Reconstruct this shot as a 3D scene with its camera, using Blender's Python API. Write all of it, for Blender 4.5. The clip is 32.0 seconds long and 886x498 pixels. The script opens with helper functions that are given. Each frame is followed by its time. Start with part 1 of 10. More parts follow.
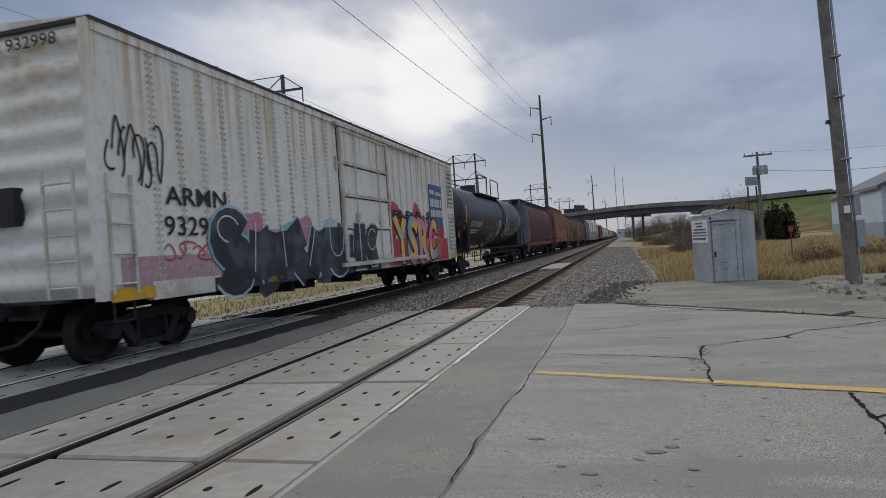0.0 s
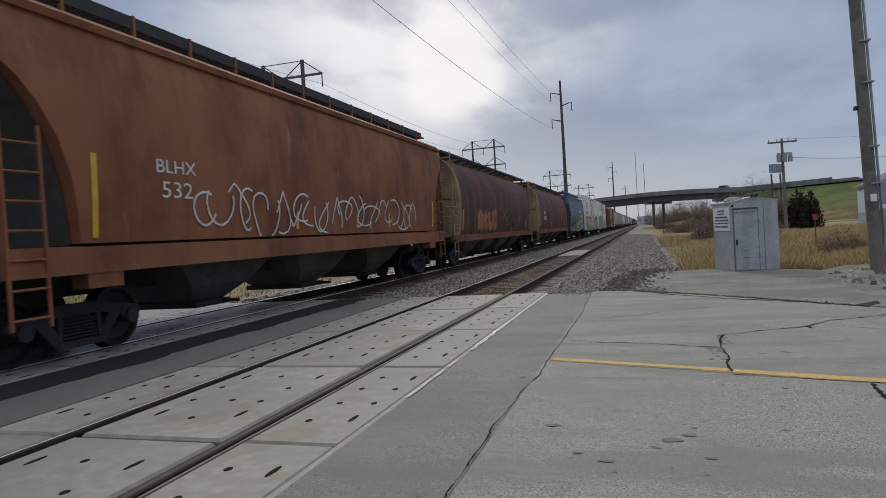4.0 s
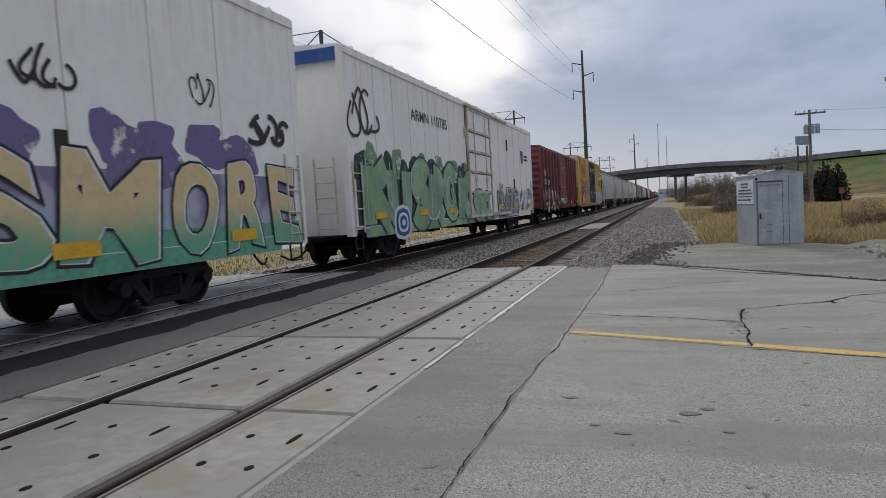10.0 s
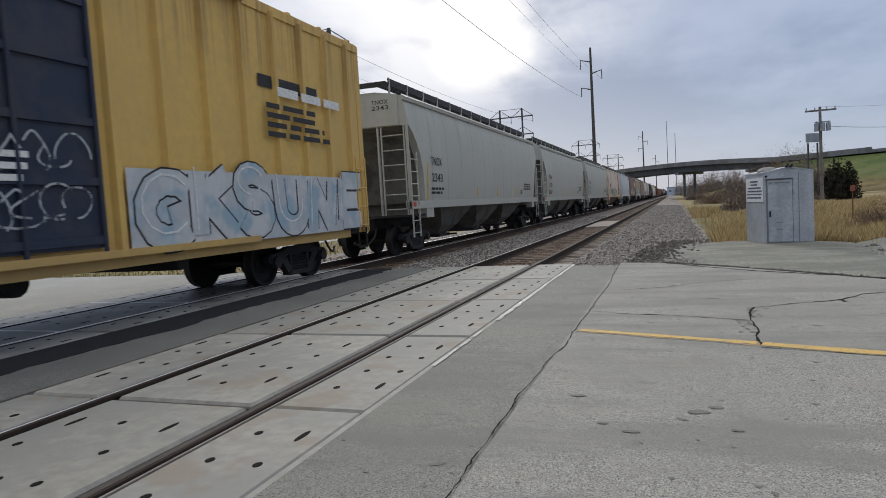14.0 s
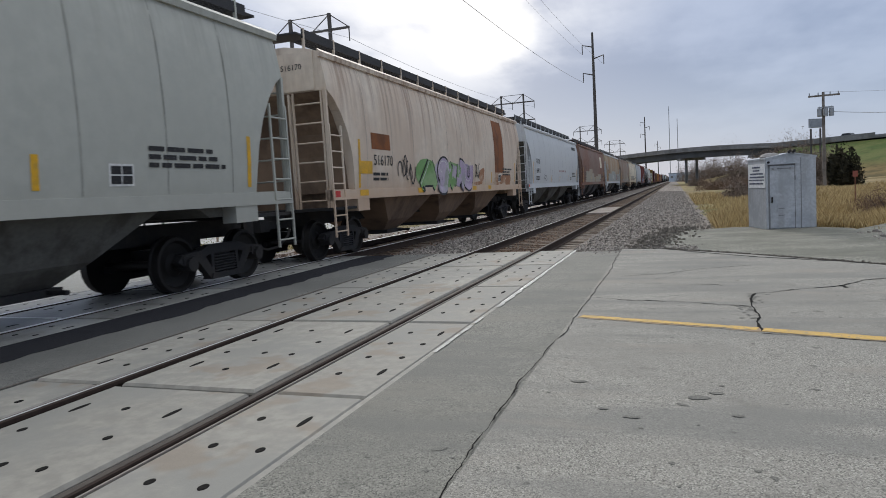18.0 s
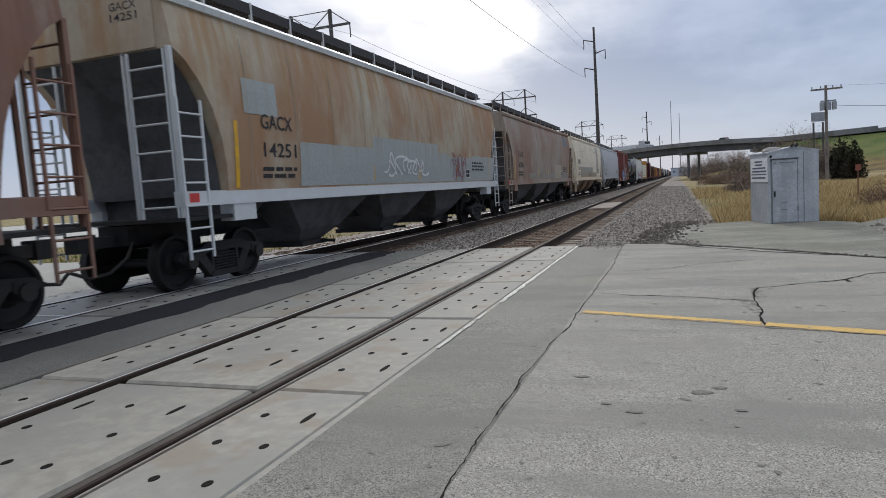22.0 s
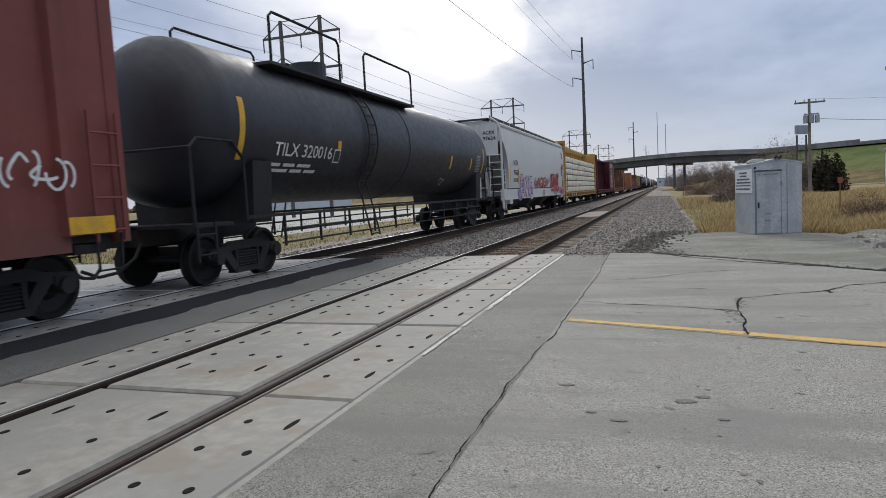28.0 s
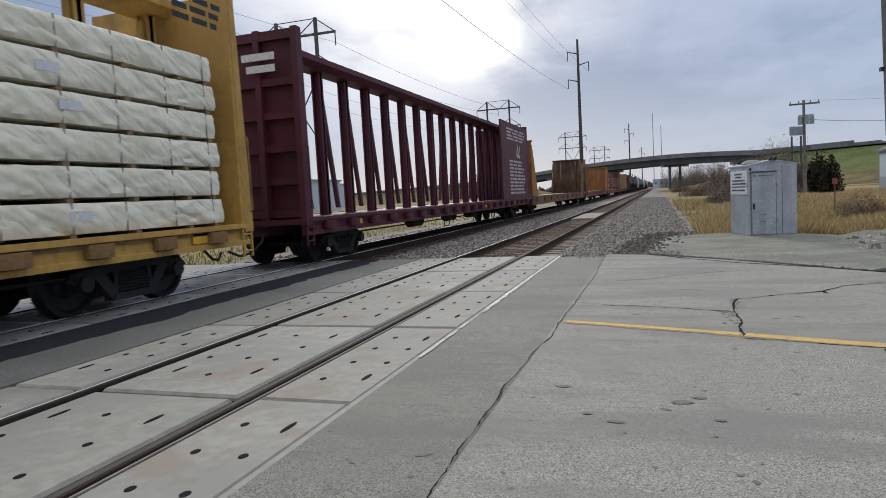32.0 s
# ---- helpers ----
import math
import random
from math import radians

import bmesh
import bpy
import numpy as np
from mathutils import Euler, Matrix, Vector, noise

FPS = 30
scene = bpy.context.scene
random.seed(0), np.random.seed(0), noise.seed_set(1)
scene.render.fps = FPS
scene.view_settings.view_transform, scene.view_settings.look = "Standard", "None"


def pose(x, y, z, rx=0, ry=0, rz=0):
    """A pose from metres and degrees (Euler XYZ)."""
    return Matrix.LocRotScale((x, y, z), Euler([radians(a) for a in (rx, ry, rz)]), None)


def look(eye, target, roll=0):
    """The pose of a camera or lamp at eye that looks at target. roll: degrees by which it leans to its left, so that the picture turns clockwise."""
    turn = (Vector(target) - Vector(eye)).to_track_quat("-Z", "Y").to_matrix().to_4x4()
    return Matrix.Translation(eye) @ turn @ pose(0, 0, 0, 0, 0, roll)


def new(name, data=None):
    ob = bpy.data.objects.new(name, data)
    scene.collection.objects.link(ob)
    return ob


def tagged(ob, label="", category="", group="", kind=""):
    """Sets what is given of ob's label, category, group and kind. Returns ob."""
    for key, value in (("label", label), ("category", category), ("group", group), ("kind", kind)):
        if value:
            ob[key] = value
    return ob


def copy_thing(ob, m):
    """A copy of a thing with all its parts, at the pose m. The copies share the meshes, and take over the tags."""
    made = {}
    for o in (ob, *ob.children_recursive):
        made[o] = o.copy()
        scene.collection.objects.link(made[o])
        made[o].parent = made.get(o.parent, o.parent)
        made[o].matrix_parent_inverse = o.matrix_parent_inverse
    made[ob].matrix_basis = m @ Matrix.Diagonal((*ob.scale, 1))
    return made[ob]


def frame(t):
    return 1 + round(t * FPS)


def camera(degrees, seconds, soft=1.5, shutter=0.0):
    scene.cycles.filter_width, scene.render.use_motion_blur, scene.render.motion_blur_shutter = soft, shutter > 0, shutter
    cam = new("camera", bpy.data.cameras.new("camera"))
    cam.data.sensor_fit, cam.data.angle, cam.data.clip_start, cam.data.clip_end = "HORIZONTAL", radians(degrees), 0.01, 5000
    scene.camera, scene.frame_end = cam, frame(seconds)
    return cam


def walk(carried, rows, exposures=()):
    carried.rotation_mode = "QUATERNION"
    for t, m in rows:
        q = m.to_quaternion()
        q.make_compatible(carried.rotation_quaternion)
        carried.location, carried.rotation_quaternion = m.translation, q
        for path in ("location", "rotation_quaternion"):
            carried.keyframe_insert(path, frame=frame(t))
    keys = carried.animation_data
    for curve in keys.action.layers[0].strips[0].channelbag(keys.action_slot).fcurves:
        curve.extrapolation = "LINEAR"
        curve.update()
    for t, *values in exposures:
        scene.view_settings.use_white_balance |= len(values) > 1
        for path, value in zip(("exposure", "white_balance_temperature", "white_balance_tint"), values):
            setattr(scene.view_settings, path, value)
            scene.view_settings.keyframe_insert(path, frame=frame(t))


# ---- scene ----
# the phone brightens its picture a little along the way: seconds, stops
EXPO = [(0, -0.36), (2, -0.36), (7, -0.28), (12, -0.14), (18, -0.02), (24, 0.03), (30, 0.0), (32, -0.02)]
# ---- camera: hand-held at chest height, it only turns ----
cam = camera(68.57, 32.0, soft=0.9, shutter=0.07)
EYE = (0.0, 0.0, 1.37)
# seconds, yaw, pitch, roll in degrees; the tracks run along +y
TURNS = [
    (0, 15.48, -0.11, 3.97), (0.5, 15.69, -0.13, 3.77), (1, 15.67, -0.39, 3.78), (1.5, 15.84, -0.70, 3.91),
    (2, 16.38, -1.15, 3.95), (2.5, 16.53, -0.77, 3.79), (3, 16.89, -1.04, 3.44), (3.5, 17.18, -1.21, 3.51),
    (5.5, 16.65, -1.27, 3.69), (6, 16.88, -1.47, 3.84), (6.5, 17.12, -2.02, 3.81), (7, 17.42, -2.10, 3.58),
    (7.5, 17.65, -2.26, 3.51), (8, 18.03, -2.45, 3.45), (8.5, 18.04, -3.09, 3.04), (9, 18.56, -3.15, 3.09),
    (9.5, 18.82, -3.39, 3.26), (10, 18.76, -3.57, 3.34), (10.5, 19.10, -3.68, 3.23), (11, 19.23, -3.90, 3.26),
    (11.5, 19.04, -3.90, 3.38), (12, 18.90, -3.92, 3.46), (12.5, 18.93, -3.71, 3.34), (13, 19.01, -3.78, 3.18),
    (13.5, 19.28, -3.72, 3.35), (15.5, 19.89, -3.96, 3.08), (16, 20.04, -4.59, 3.22), (16.5, 20.40, -4.70, 3.44),
    (17, 20.04, -4.53, 3.38), (17.5, 19.48, -4.80, 3.64), (18, 19.55, -4.90, 3.44), (18.5, 19.44, -5.10, 3.36),
    (19, 19.66, -5.07, 3.49), (19.5, 19.65, -5.16, 3.65), (20, 19.55, -5.19, 3.24), (20.5, 19.65, -5.11, 3.49),
    (21, 19.99, -5.05, 3.54), (21.5, 19.67, -5.10, 3.45), (22, 19.71, -5.24, 3.75), (22.5, 19.51, -5.49, 3.82),
    (23, 19.66, -5.31, 3.86), (23.5, 19.70, -5.00, 3.72), (24, 19.78, -5.08, 3.68), (24.5, 19.81, -5.14, 3.49),
    (25, 19.60, -5.08, 3.44), (25.5, 19.34, -4.97, 3.64), (27.5, 18.78, -4.23, 3.40), (28, 18.61, -4.70, 2.99),
    (28.5, 18.54, -5.02, 2.97), (29, 18.71, -5.09, 3.12), (29.5, 18.90, -4.83, 3.32), (30, 18.92, -4.78, 3.36),
    (30.5, 18.81, -4.74, 3.45), (31, 18.59, -4.82, 3.35), (31.5, 18.36, -4.72, 2.82), (32, 18.28, -4.54, 3.15)]
walk(cam, [(t, pose(*EYE, 90 + p, r, w)) for t, w, p, r in TURNS], exposures=EXPO)

# ---- light: overcast sky, the sun behind cloud ahead and to the left ----
SUN_AZ, SUN_EL = 19.0, 25.0          # degrees left of the track's direction, degrees up
SUN_DIR = Vector((-math.sin(radians(SUN_AZ)) * math.cos(radians(SUN_EL)),
                  math.cos(radians(SUN_AZ)) * math.cos(radians(SUN_EL)), math.sin(radians(SUN_EL))))
sun = new("sun", bpy.data.lights.new("sun", "SUN"))
sun.data.energy, sun.data.angle, sun.data.color = 1.3, radians(14), (1.0, 0.97, 0.92)
sun.matrix_world = look(SUN_DIR * 50, (0, 0, 0))


class Nodes:
    """Short hand for building node trees."""

    def __init__(self, tree):
        self.t = tree
        tree.nodes.clear()

    def n(self, kind, op="", **values):
        node = self.t.nodes.new(kind)
        if op:
            node.operation = op
        for key, val in values.items():
            node.inputs[int(key[2:]) if key[2:].isdigit() else key[2:]].default_value = val
        return node

    def link(self, a, b):
        self.t.links.new(a, b)

    def mix(self, fac, a, b, blend="MIX"):
        m = self.t.nodes.new("ShaderNodeMix")
        m.data_type, m.blend_type = "RGBA", blend
        for sock, val in ((m.inputs[0], fac), (m.inputs[6], a), (m.inputs[7], b)):
            if isinstance(val, bpy.types.NodeSocket):
                self.link(val, sock)
            elif isinstance(val, (int, float)):
                sock.default_value = val
            else:
                sock.default_value = (*val[:3], 1)
        return m.outputs[2]

    def math(self, op, a, b=0.0, clamp=False):
        m = self.t.nodes.new("ShaderNodeMath")
        m.operation, m.use_clamp = op, clamp
        for sock, val in ((m.inputs[0], a), (m.inputs[1], b)):
            if isinstance(val, bpy.types.NodeSocket):
                self.link(val, sock)
            else:
                sock.default_value = val
        return m.outputs[0]

    def ramp(self, fac, lo, hi, a=0.0, b=1.0):
        m = self.t.nodes.new("ShaderNodeMapRange")
        m.interpolation_type = "SMOOTHSTEP"
        self.link(fac, m.inputs[0])
        for i, val in enumerate((lo, hi, a, b)):
            m.inputs[i + 1].default_value = val
        return m.outputs[0]

    def noise(self, vec, scale, detail=4.0, rough=0.55, stretch=None, shift=None):
        if stretch or shift:
            mp = self.t.nodes.new("ShaderNodeMapping")
            self.link(vec, mp.inputs[0])
            mp.inputs[3].default_value = stretch or (1, 1, 1)
            mp.inputs[1].default_value = shift or (0, 0, 0)
            vec = mp.outputs[0]
        m = self.t.nodes.new("ShaderNodeTexNoise")
        self.link(vec, m.inputs["Vector"])
        m.inputs["Scale"].default_value, m.inputs["Detail"].default_value, m.inputs["Roughness"].default_value = scale, detail, rough
        return m.outputs[0]


world = bpy.data.worlds.new("overcast")
scene.world = world
world.use_nodes = True
w = Nodes(world.node_tree)
gen = w.n("ShaderNodeTexCoord").outputs["Generated"]
sky = w.n("ShaderNodeTexSky")
sky.sky_type, sky.sun_disc, sky.sun_elevation, sky.sun_rotation = "NISHITA", False, radians(SUN_EL), radians(-SUN_AZ)
sky_light = w.n("ShaderNodeVectorMath", op="SCALE", i_3=0.10)
w.link(sky.outputs[0], sky_light.inputs[0])
sep = w.n("ShaderNodeSeparateXYZ")
w.link(gen, sep.inputs[0])
# cloud deck: the direction met with a flat layer overhead
up = w.math("ADD", w.math("MAXIMUM", sep.outputs[2], 0.0), 0.16)
flat = w.n("ShaderNodeCombineXYZ")
w.link(w.math("DIVIDE", sep.outputs[0], up), flat.inputs[0])
w.link(w.math("DIVIDE", sep.outputs[1], up), flat.inputs[1])
big = w.noise(flat.outputs[0], 0.55, 5, 0.5, shift=(3.1, 7.4, 0))
fine = w.noise(flat.outputs[0], 1.5, 7, 0.55, stretch=(1.0, 0.6, 1), shift=(1.3, 2.2, 0))
cover = w.math("ADD", w.math("MULTIPLY", big, 0.62), w.math("MULTIPLY", fine, 0.38))
tone = w.mix(w.ramp(cover, 0.42, 0.58), (0.250, 0.322, 0.490), (0.435, 0.512, 0.690))
# the veiled sun brightens the cloud round it
aim = w.n("ShaderNodeVectorMath", op="DOT_PRODUCT")
w.link(gen, aim.inputs[0])
aim.inputs[1].default_value = SUN_DIR
halo = w.ramp(aim.outputs["Value"], 0.925, 0.999)
halo2 = w.math("MULTIPLY", halo, w.ramp(cover, 0.45, 0.55, 0.10, 1.0))
cloud = w.mix(halo2, tone, (0.98, 1.0, 1.05))
# a thin place in the cloud below the sun
gap = w.n("ShaderNodeVectorMath", op="DOT_PRODUCT")
w.link(gen, gap.inputs[0])
gap.inputs[1].default_value = (-0.256, 0.932, 0.256)
gap_in = w.math("ADD", gap.outputs["Value"], w.math("MULTIPLY", w.math("SUBTRACT", fine, 0.5), 0.012))
cloud = w.mix(w.math("MULTIPLY", w.ramp(gap_in, 0.9955, 0.9995), 0.75), cloud, (1.10, 1.10, 1.10))
haze = w.ramp(sep.outputs[2], 0.0, 0.20)
cloud = w.mix(haze, (0.415, 0.495, 0.655), cloud)
# an overcast sky is brightest overhead
cloud = w.mix(w.ramp(sep.outputs[2], 0.38, 0.80), cloud, (1.21, 1.26, 1.31))
bg = w.n("ShaderNodeBackground")
w.link(w.mix(0.88, sky_light.outputs[0], cloud), bg.inputs[0])
bg.inputs[1].default_value = 1.0
w.link(bg.outputs[0], w.n("ShaderNodeOutputWorld").inputs[0])

# ---- materials ----
MATS = {}


def mat(name, base, rough=0.7, metal=0.0, dirt=None, streak=None, grain=0.10, scale=3.0, bump=0.0, bump_scale=60.0, spot=None, by_piece=0.0, spec=0.4, cloud=None, runs=None, scuff=None, low=None):
    """A weathered surface: base colour with grain, cloudy dirt (colour, amount), streaks that run down (colour, amount) and spots (colour, amount, scale);
    cloud: broad upright blotches (colour, amount, scale); runs: drips from an edge (colour, amount, height, length); scuff: rubbed marks (colour, amount); low: road dust (colour, amount, height, depth)."""
    if name in MATS:
        return MATS[name]
    m = bpy.data.materials.new(name)
    m.use_nodes = True
    m.diffuse_color = (*base[:3], 1)
    k = Nodes(m.node_tree)
    out, sh = k.n("ShaderNodeOutputMaterial"), k.n("ShaderNodeBsdfPrincipled")
    k.link(sh.outputs[0], out.inputs[0])
    tc = k.n("ShaderNodeTexCoord").outputs["Object"]
    if by_piece:
        info = k.n("ShaderNodeObjectInfo")
        off = k.n("ShaderNodeVectorMath", op="ADD")
        sc = k.n("ShaderNodeVectorMath", op="SCALE", i_3=37.0)
        comb = k.n("ShaderNodeCombineXYZ")
        for i in range(3):
            k.link(info.outputs["Random"], comb.inputs[i])
        k.link(comb.outputs[0], sc.inputs[0])
        k.link(tc, off.inputs[0])
        k.link(sc.outputs[0], off.inputs[1])
        tc = off.outputs[0]
    col = base
    g = k.noise(tc, scale * 6, 5, 0.6)
    col = k.mix(k.ramp(g, 0.3, 0.7), [c * (1 - grain * 1.6) for c in base], [min(1, c * (1 + grain)) for c in base])
    if by_piece:
        col = k.mix(k.math("MULTIPLY", info.outputs["Random"], by_piece), col, [c * 0.45 for c in base])
    if dirt:
        col = k.mix(k.math("MULTIPLY", k.ramp(k.noise(tc, scale * 0.45, 7, 0.66), 0.45, 0.61), dirt[1]), col, dirt[0])
    if streak:
        s = k.noise(tc, scale * 1.4, 4, 0.6, stretch=(1.0, 1.6, 0.10))
        t2 = k.noise(tc, scale * 0.5, 3, 0.6, shift=(5, 3, 1))
        amt = k.math("MULTIPLY", k.ramp(s, 0.46, 0.70), k.ramp(t2, 0.35, 0.62))
        col = k.mix(k.math("MULTIPLY", amt, streak[1]), col, streak[0])
        thin = k.noise(tc, scale * 1.4, 3, 0.65, stretch=(1.0, 7.0, 0.16), shift=(0, 2, 7))
        col = k.mix(k.math("MULTIPLY", k.math("MULTIPLY", k.ramp(thin, 0.56, 0.70), k.ramp(t2, 0.55, 0.35)), streak[1] * 0.8), col, streak[0])
    if spot:
        col = k.mix(k.math("MULTIPLY", k.ramp(k.noise(tc, spot[2], 3, 0.65, shift=(2, 9, 4)), 0.56, 0.66), spot[1]), col, spot[0])
    if cloud:
        col = k.mix(k.math("MULTIPLY", k.ramp(k.noise(tc, cloud[2], 6, 0.62, stretch=(0.6, 1.0, 0.55), shift=(4, 8, 1)), 0.42, 0.62), cloud[1]), col, cloud[0])
        col = k.mix(k.math("MULTIPLY", k.ramp(k.noise(tc, cloud[2] * 3.1, 5, 0.6, stretch=(0.6, 1.2, 0.28), shift=(1, 3, 6)), 0.50, 0.68), cloud[1] * 0.7), col, cloud[0])
    if runs or low:
        height = k.n("ShaderNodeSeparateXYZ")
        k.link(tc, height.inputs[0])
    if runs:
        fall = k.math("ADD", height.outputs[2], k.math("MULTIPLY", k.noise(tc, 1.3, 4, 0.6, stretch=(0.3, 1.0, 0.05), shift=(7, 1, 2)), runs[3] * 1.2))
        line = k.noise(tc, 2.6, 5, 0.65, stretch=(0.5, 2.4, 0.07), shift=(2, 5, 3))
        amt = k.math("MULTIPLY", k.ramp(fall, runs[2] - runs[3] * 0.45, runs[2] + runs[3] * 0.60), k.ramp(line, 0.44, 0.66))
        col = k.mix(k.math("MULTIPLY", amt, runs[1]), col, runs[0])
    if scuff:
        mark = k.noise(tc, 1.5, 7, 0.72, stretch=(0.5, 1.5, 0.42), shift=(3, 4, 9))
        col = k.mix(k.math("MULTIPLY", k.ramp(mark, 0.60, 0.70), scuff[1]), col, scuff[0])
    if low:
        dust = k.math("ADD", height.outputs[2], k.math("MULTIPLY", k.noise(tc, 1.8, 5, 0.65, shift=(6, 6, 0)), low[3]))
        col = k.mix(k.math("MULTIPLY", k.ramp(dust, low[2] + low[3] * 1.2, low[2] + low[3] * 0.3), low[1]), col, low[0])
    k.link(col, sh.inputs["Base Color"])
    sh.inputs["Metallic"].default_value = metal
    sh.inputs["Specular IOR Level"].default_value = spec
    k.link(k.ramp(g, 0.2, 0.8, max(0.05, rough - 0.1), min(1, rough + 0.1)), sh.inputs["Roughness"])
    if bump:
        b = k.n("ShaderNodeBump", i_Strength=min(1.0, bump), i_Distance=0.01)
        k.link(k.noise(tc, bump_scale, 5, 0.65), b.inputs["Height"])
        k.link(b.outputs[0], sh.inputs["Normal"])
    MATS[name] = m
    return m


def aggregate(name, base, dark, light, patch, speck=140.0, bump=0.5, spec=0.3, worn=None):
    """Paving with stones in it: speckle, worn patches, tyre-dark drifts along the road."""
    m = bpy.data.materials.new(name)
    m.use_nodes = True
    k = Nodes(m.node_tree)
    out, sh = k.n("ShaderNodeOutputMaterial"), k.n("ShaderNodeBsdfPrincipled")
    k.link(sh.outputs[0], out.inputs[0])
    tc = k.n("ShaderNodeTexCoord").outputs["Object"]
    vor = k.n("ShaderNodeTexVoronoi", i_Scale=speck)
    k.link(tc, vor.inputs["Vector"])
    sepc = k.n("ShaderNodeSeparateColor")
    k.link(vor.outputs["Color"], sepc.inputs[0])
    col = k.mix(k.ramp(sepc.outputs[0], 0.45, 1.0), base, light)
    col = k.mix(k.ramp(sepc.outputs[1], 0.55, 1.0), col, dark)
    col = k.mix(k.math("MULTIPLY", k.ramp(k.noise(tc, 0.7, 6, 0.6), 0.40, 0.66), 0.75), col, patch)
    col = k.mix(k.math("MULTIPLY", k.ramp(k.noise(tc, 2.6, 5, 0.65, shift=(4, 1, 0)), 0.55, 0.75), 0.35), col, dark)
    col = k.mix(k.math("MULTIPLY", k.ramp(k.noise(tc, 9.0, 4, 0.7, shift=(8, 2, 0)), 0.62, 0.72), 0.30), col, light)
    if worn:
        col = k.mix(k.math("MULTIPLY", k.ramp(k.noise(tc, 1.1, 5, 0.6, stretch=(0.35, 1.5, 1), shift=(3, 6, 0)), 0.46, 0.62), 0.62), col, worn[0])
        col = k.mix(k.math("MULTIPLY", k.ramp(k.noise(tc, 0.9, 6, 0.62, stretch=(0.45, 1.3, 1), shift=(9, 2, 0)), 0.52, 0.68), 0.55), col, worn[1])
        col = k.mix(k.math("MULTIPLY", k.ramp(k.noise(tc, 6.0, 5, 0.7, stretch=(0.3, 1.6, 1), shift=(1, 7, 0)), 0.58, 0.70), 0.35), col, [q * 0.6 for q in worn[0]])
    k.link(col, sh.inputs["Base Color"])
    sh.inputs["Roughness"].default_value = 0.85 if spec > 0.1 else 1.0
    sh.inputs["Specular IOR Level"].default_value = spec
    b = k.n("ShaderNodeBump", i_Strength=bump, i_Distance=0.006)
    k.link(k.math("ADD", k.math("MULTIPLY", vor.outputs["Distance"], 0.7), k.noise(tc, 30, 5, 0.7)), b.inputs["Height"])
    k.link(b.outputs[0], sh.inputs["Normal"])
    MATS[name] = m
    return m


# ---- mesh tools ----
class Geo:
    """Collects vertices and faces of one mesh."""

    def __init__(self):
        self.v, self.f = [], []

    def ring_faces(self, a, b, n, closed=True):
        for i in range(n if closed else n - 1):
            j = (i + 1) % n
            self.f.append((a + i, a + j, b + j, b + i))

    def box(self, x0, y0, z0, x1, y1, z1):
        o = len(self.v)
        self.v += [(x, y, z) for z in (z0, z1) for x, y in ((x0, y0), (x1, y0), (x1, y1), (x0, y1))]
        self.f += [(o + 3, o + 2, o + 1, o), (o + 4, o + 5, o + 6, o + 7)]
        self.ring_faces(o, o + 4, 4)
        return self

    def loft(self, rings, caps=True, closed=True):
        o, n = len(self.v), len(rings[0])
        for r in rings:
            self.v += [tuple(p) for p in r]
        for i in range(len(rings) - 1):
            self.ring_faces(o + i * n, o + (i + 1) * n, n, closed)
        if caps and closed:
            self.f.append(tuple(range(o + n - 1, o - 1, -1)))
            e = o + (len(rings) - 1) * n
            self.f.append(tuple(range(e, e + n)))
        return self

    def prism(self, profile, y0, y1, axis="y"):
        """profile: (a, b) pairs; axis y: a is x, b is z; axis x: a is y, b is z; axis z: a is x, b is y."""
        put = {"y": lambda a, b, c: (a, c, b), "x": lambda a, b, c: (c, a, b), "z": lambda a, b, c: (a, b, c)}[axis]
        return self.loft([[put(a, b, c) for a, b in profile] for c in (y0, y1)])

    def cyl(self, p0, p1, r, n=10, r2=None, caps=True):
        p0, p1 = Vector(p0), Vector(p1)
        d = (p1 - p0).normalized()
        u = d.orthogonal().normalized()
        s = d.cross(u)
        r2 = r if r2 is None else r2
        rings = [[p + (u * math.cos(6.28318 * i / n) + s * math.sin(6.28318 * i / n)) * q for i in range(n)] for p, q in ((p0, r), (p1, r2))]
        return self.loft(rings, caps)

    def tube(self, pts, r, n=6):
        """One unbroken bent tube through the points."""
        pts, rings, u = [Vector(p) for p in pts], [], None
        for i, p in enumerate(pts):
            d = (pts[min(i + 1, len(pts) - 1)] - pts[max(i - 1, 0)]).normalized()
            u = d.orthogonal().normalized() if u is None else (u - d * u.dot(d)).normalized()
            s = d.cross(u)
            rings.append([p + (u * math.cos(6.28318 * k / n) + s * math.sin(6.28318 * k / n)) * r for k in range(n)])
        return self.loft(rings)

    def quad(self, *p):
        o = len(self.v)
        self.v += [tuple(q) for q in p]
        self.f.append(tuple(range(o, o + len(p))))
        return self

    def mesh(self, name, material=None, smooth=False):
        me = bpy.data.meshes.new(name)
        me.from_pydata(self.v, [], self.f)
        if material:
            me.materials.append(material)
        bm = bmesh.new()
        bm.from_mesh(me)
        bmesh.ops.remove_doubles(bm, verts=bm.verts, dist=1e-5)
        bmesh.ops.recalc_face_normals(bm, faces=bm.faces)
        bm.to_mesh(me)
        bm.free()
        if smooth:
            me.shade_smooth()
            me.set_sharp_from_angle(angle=radians(38))
        return me


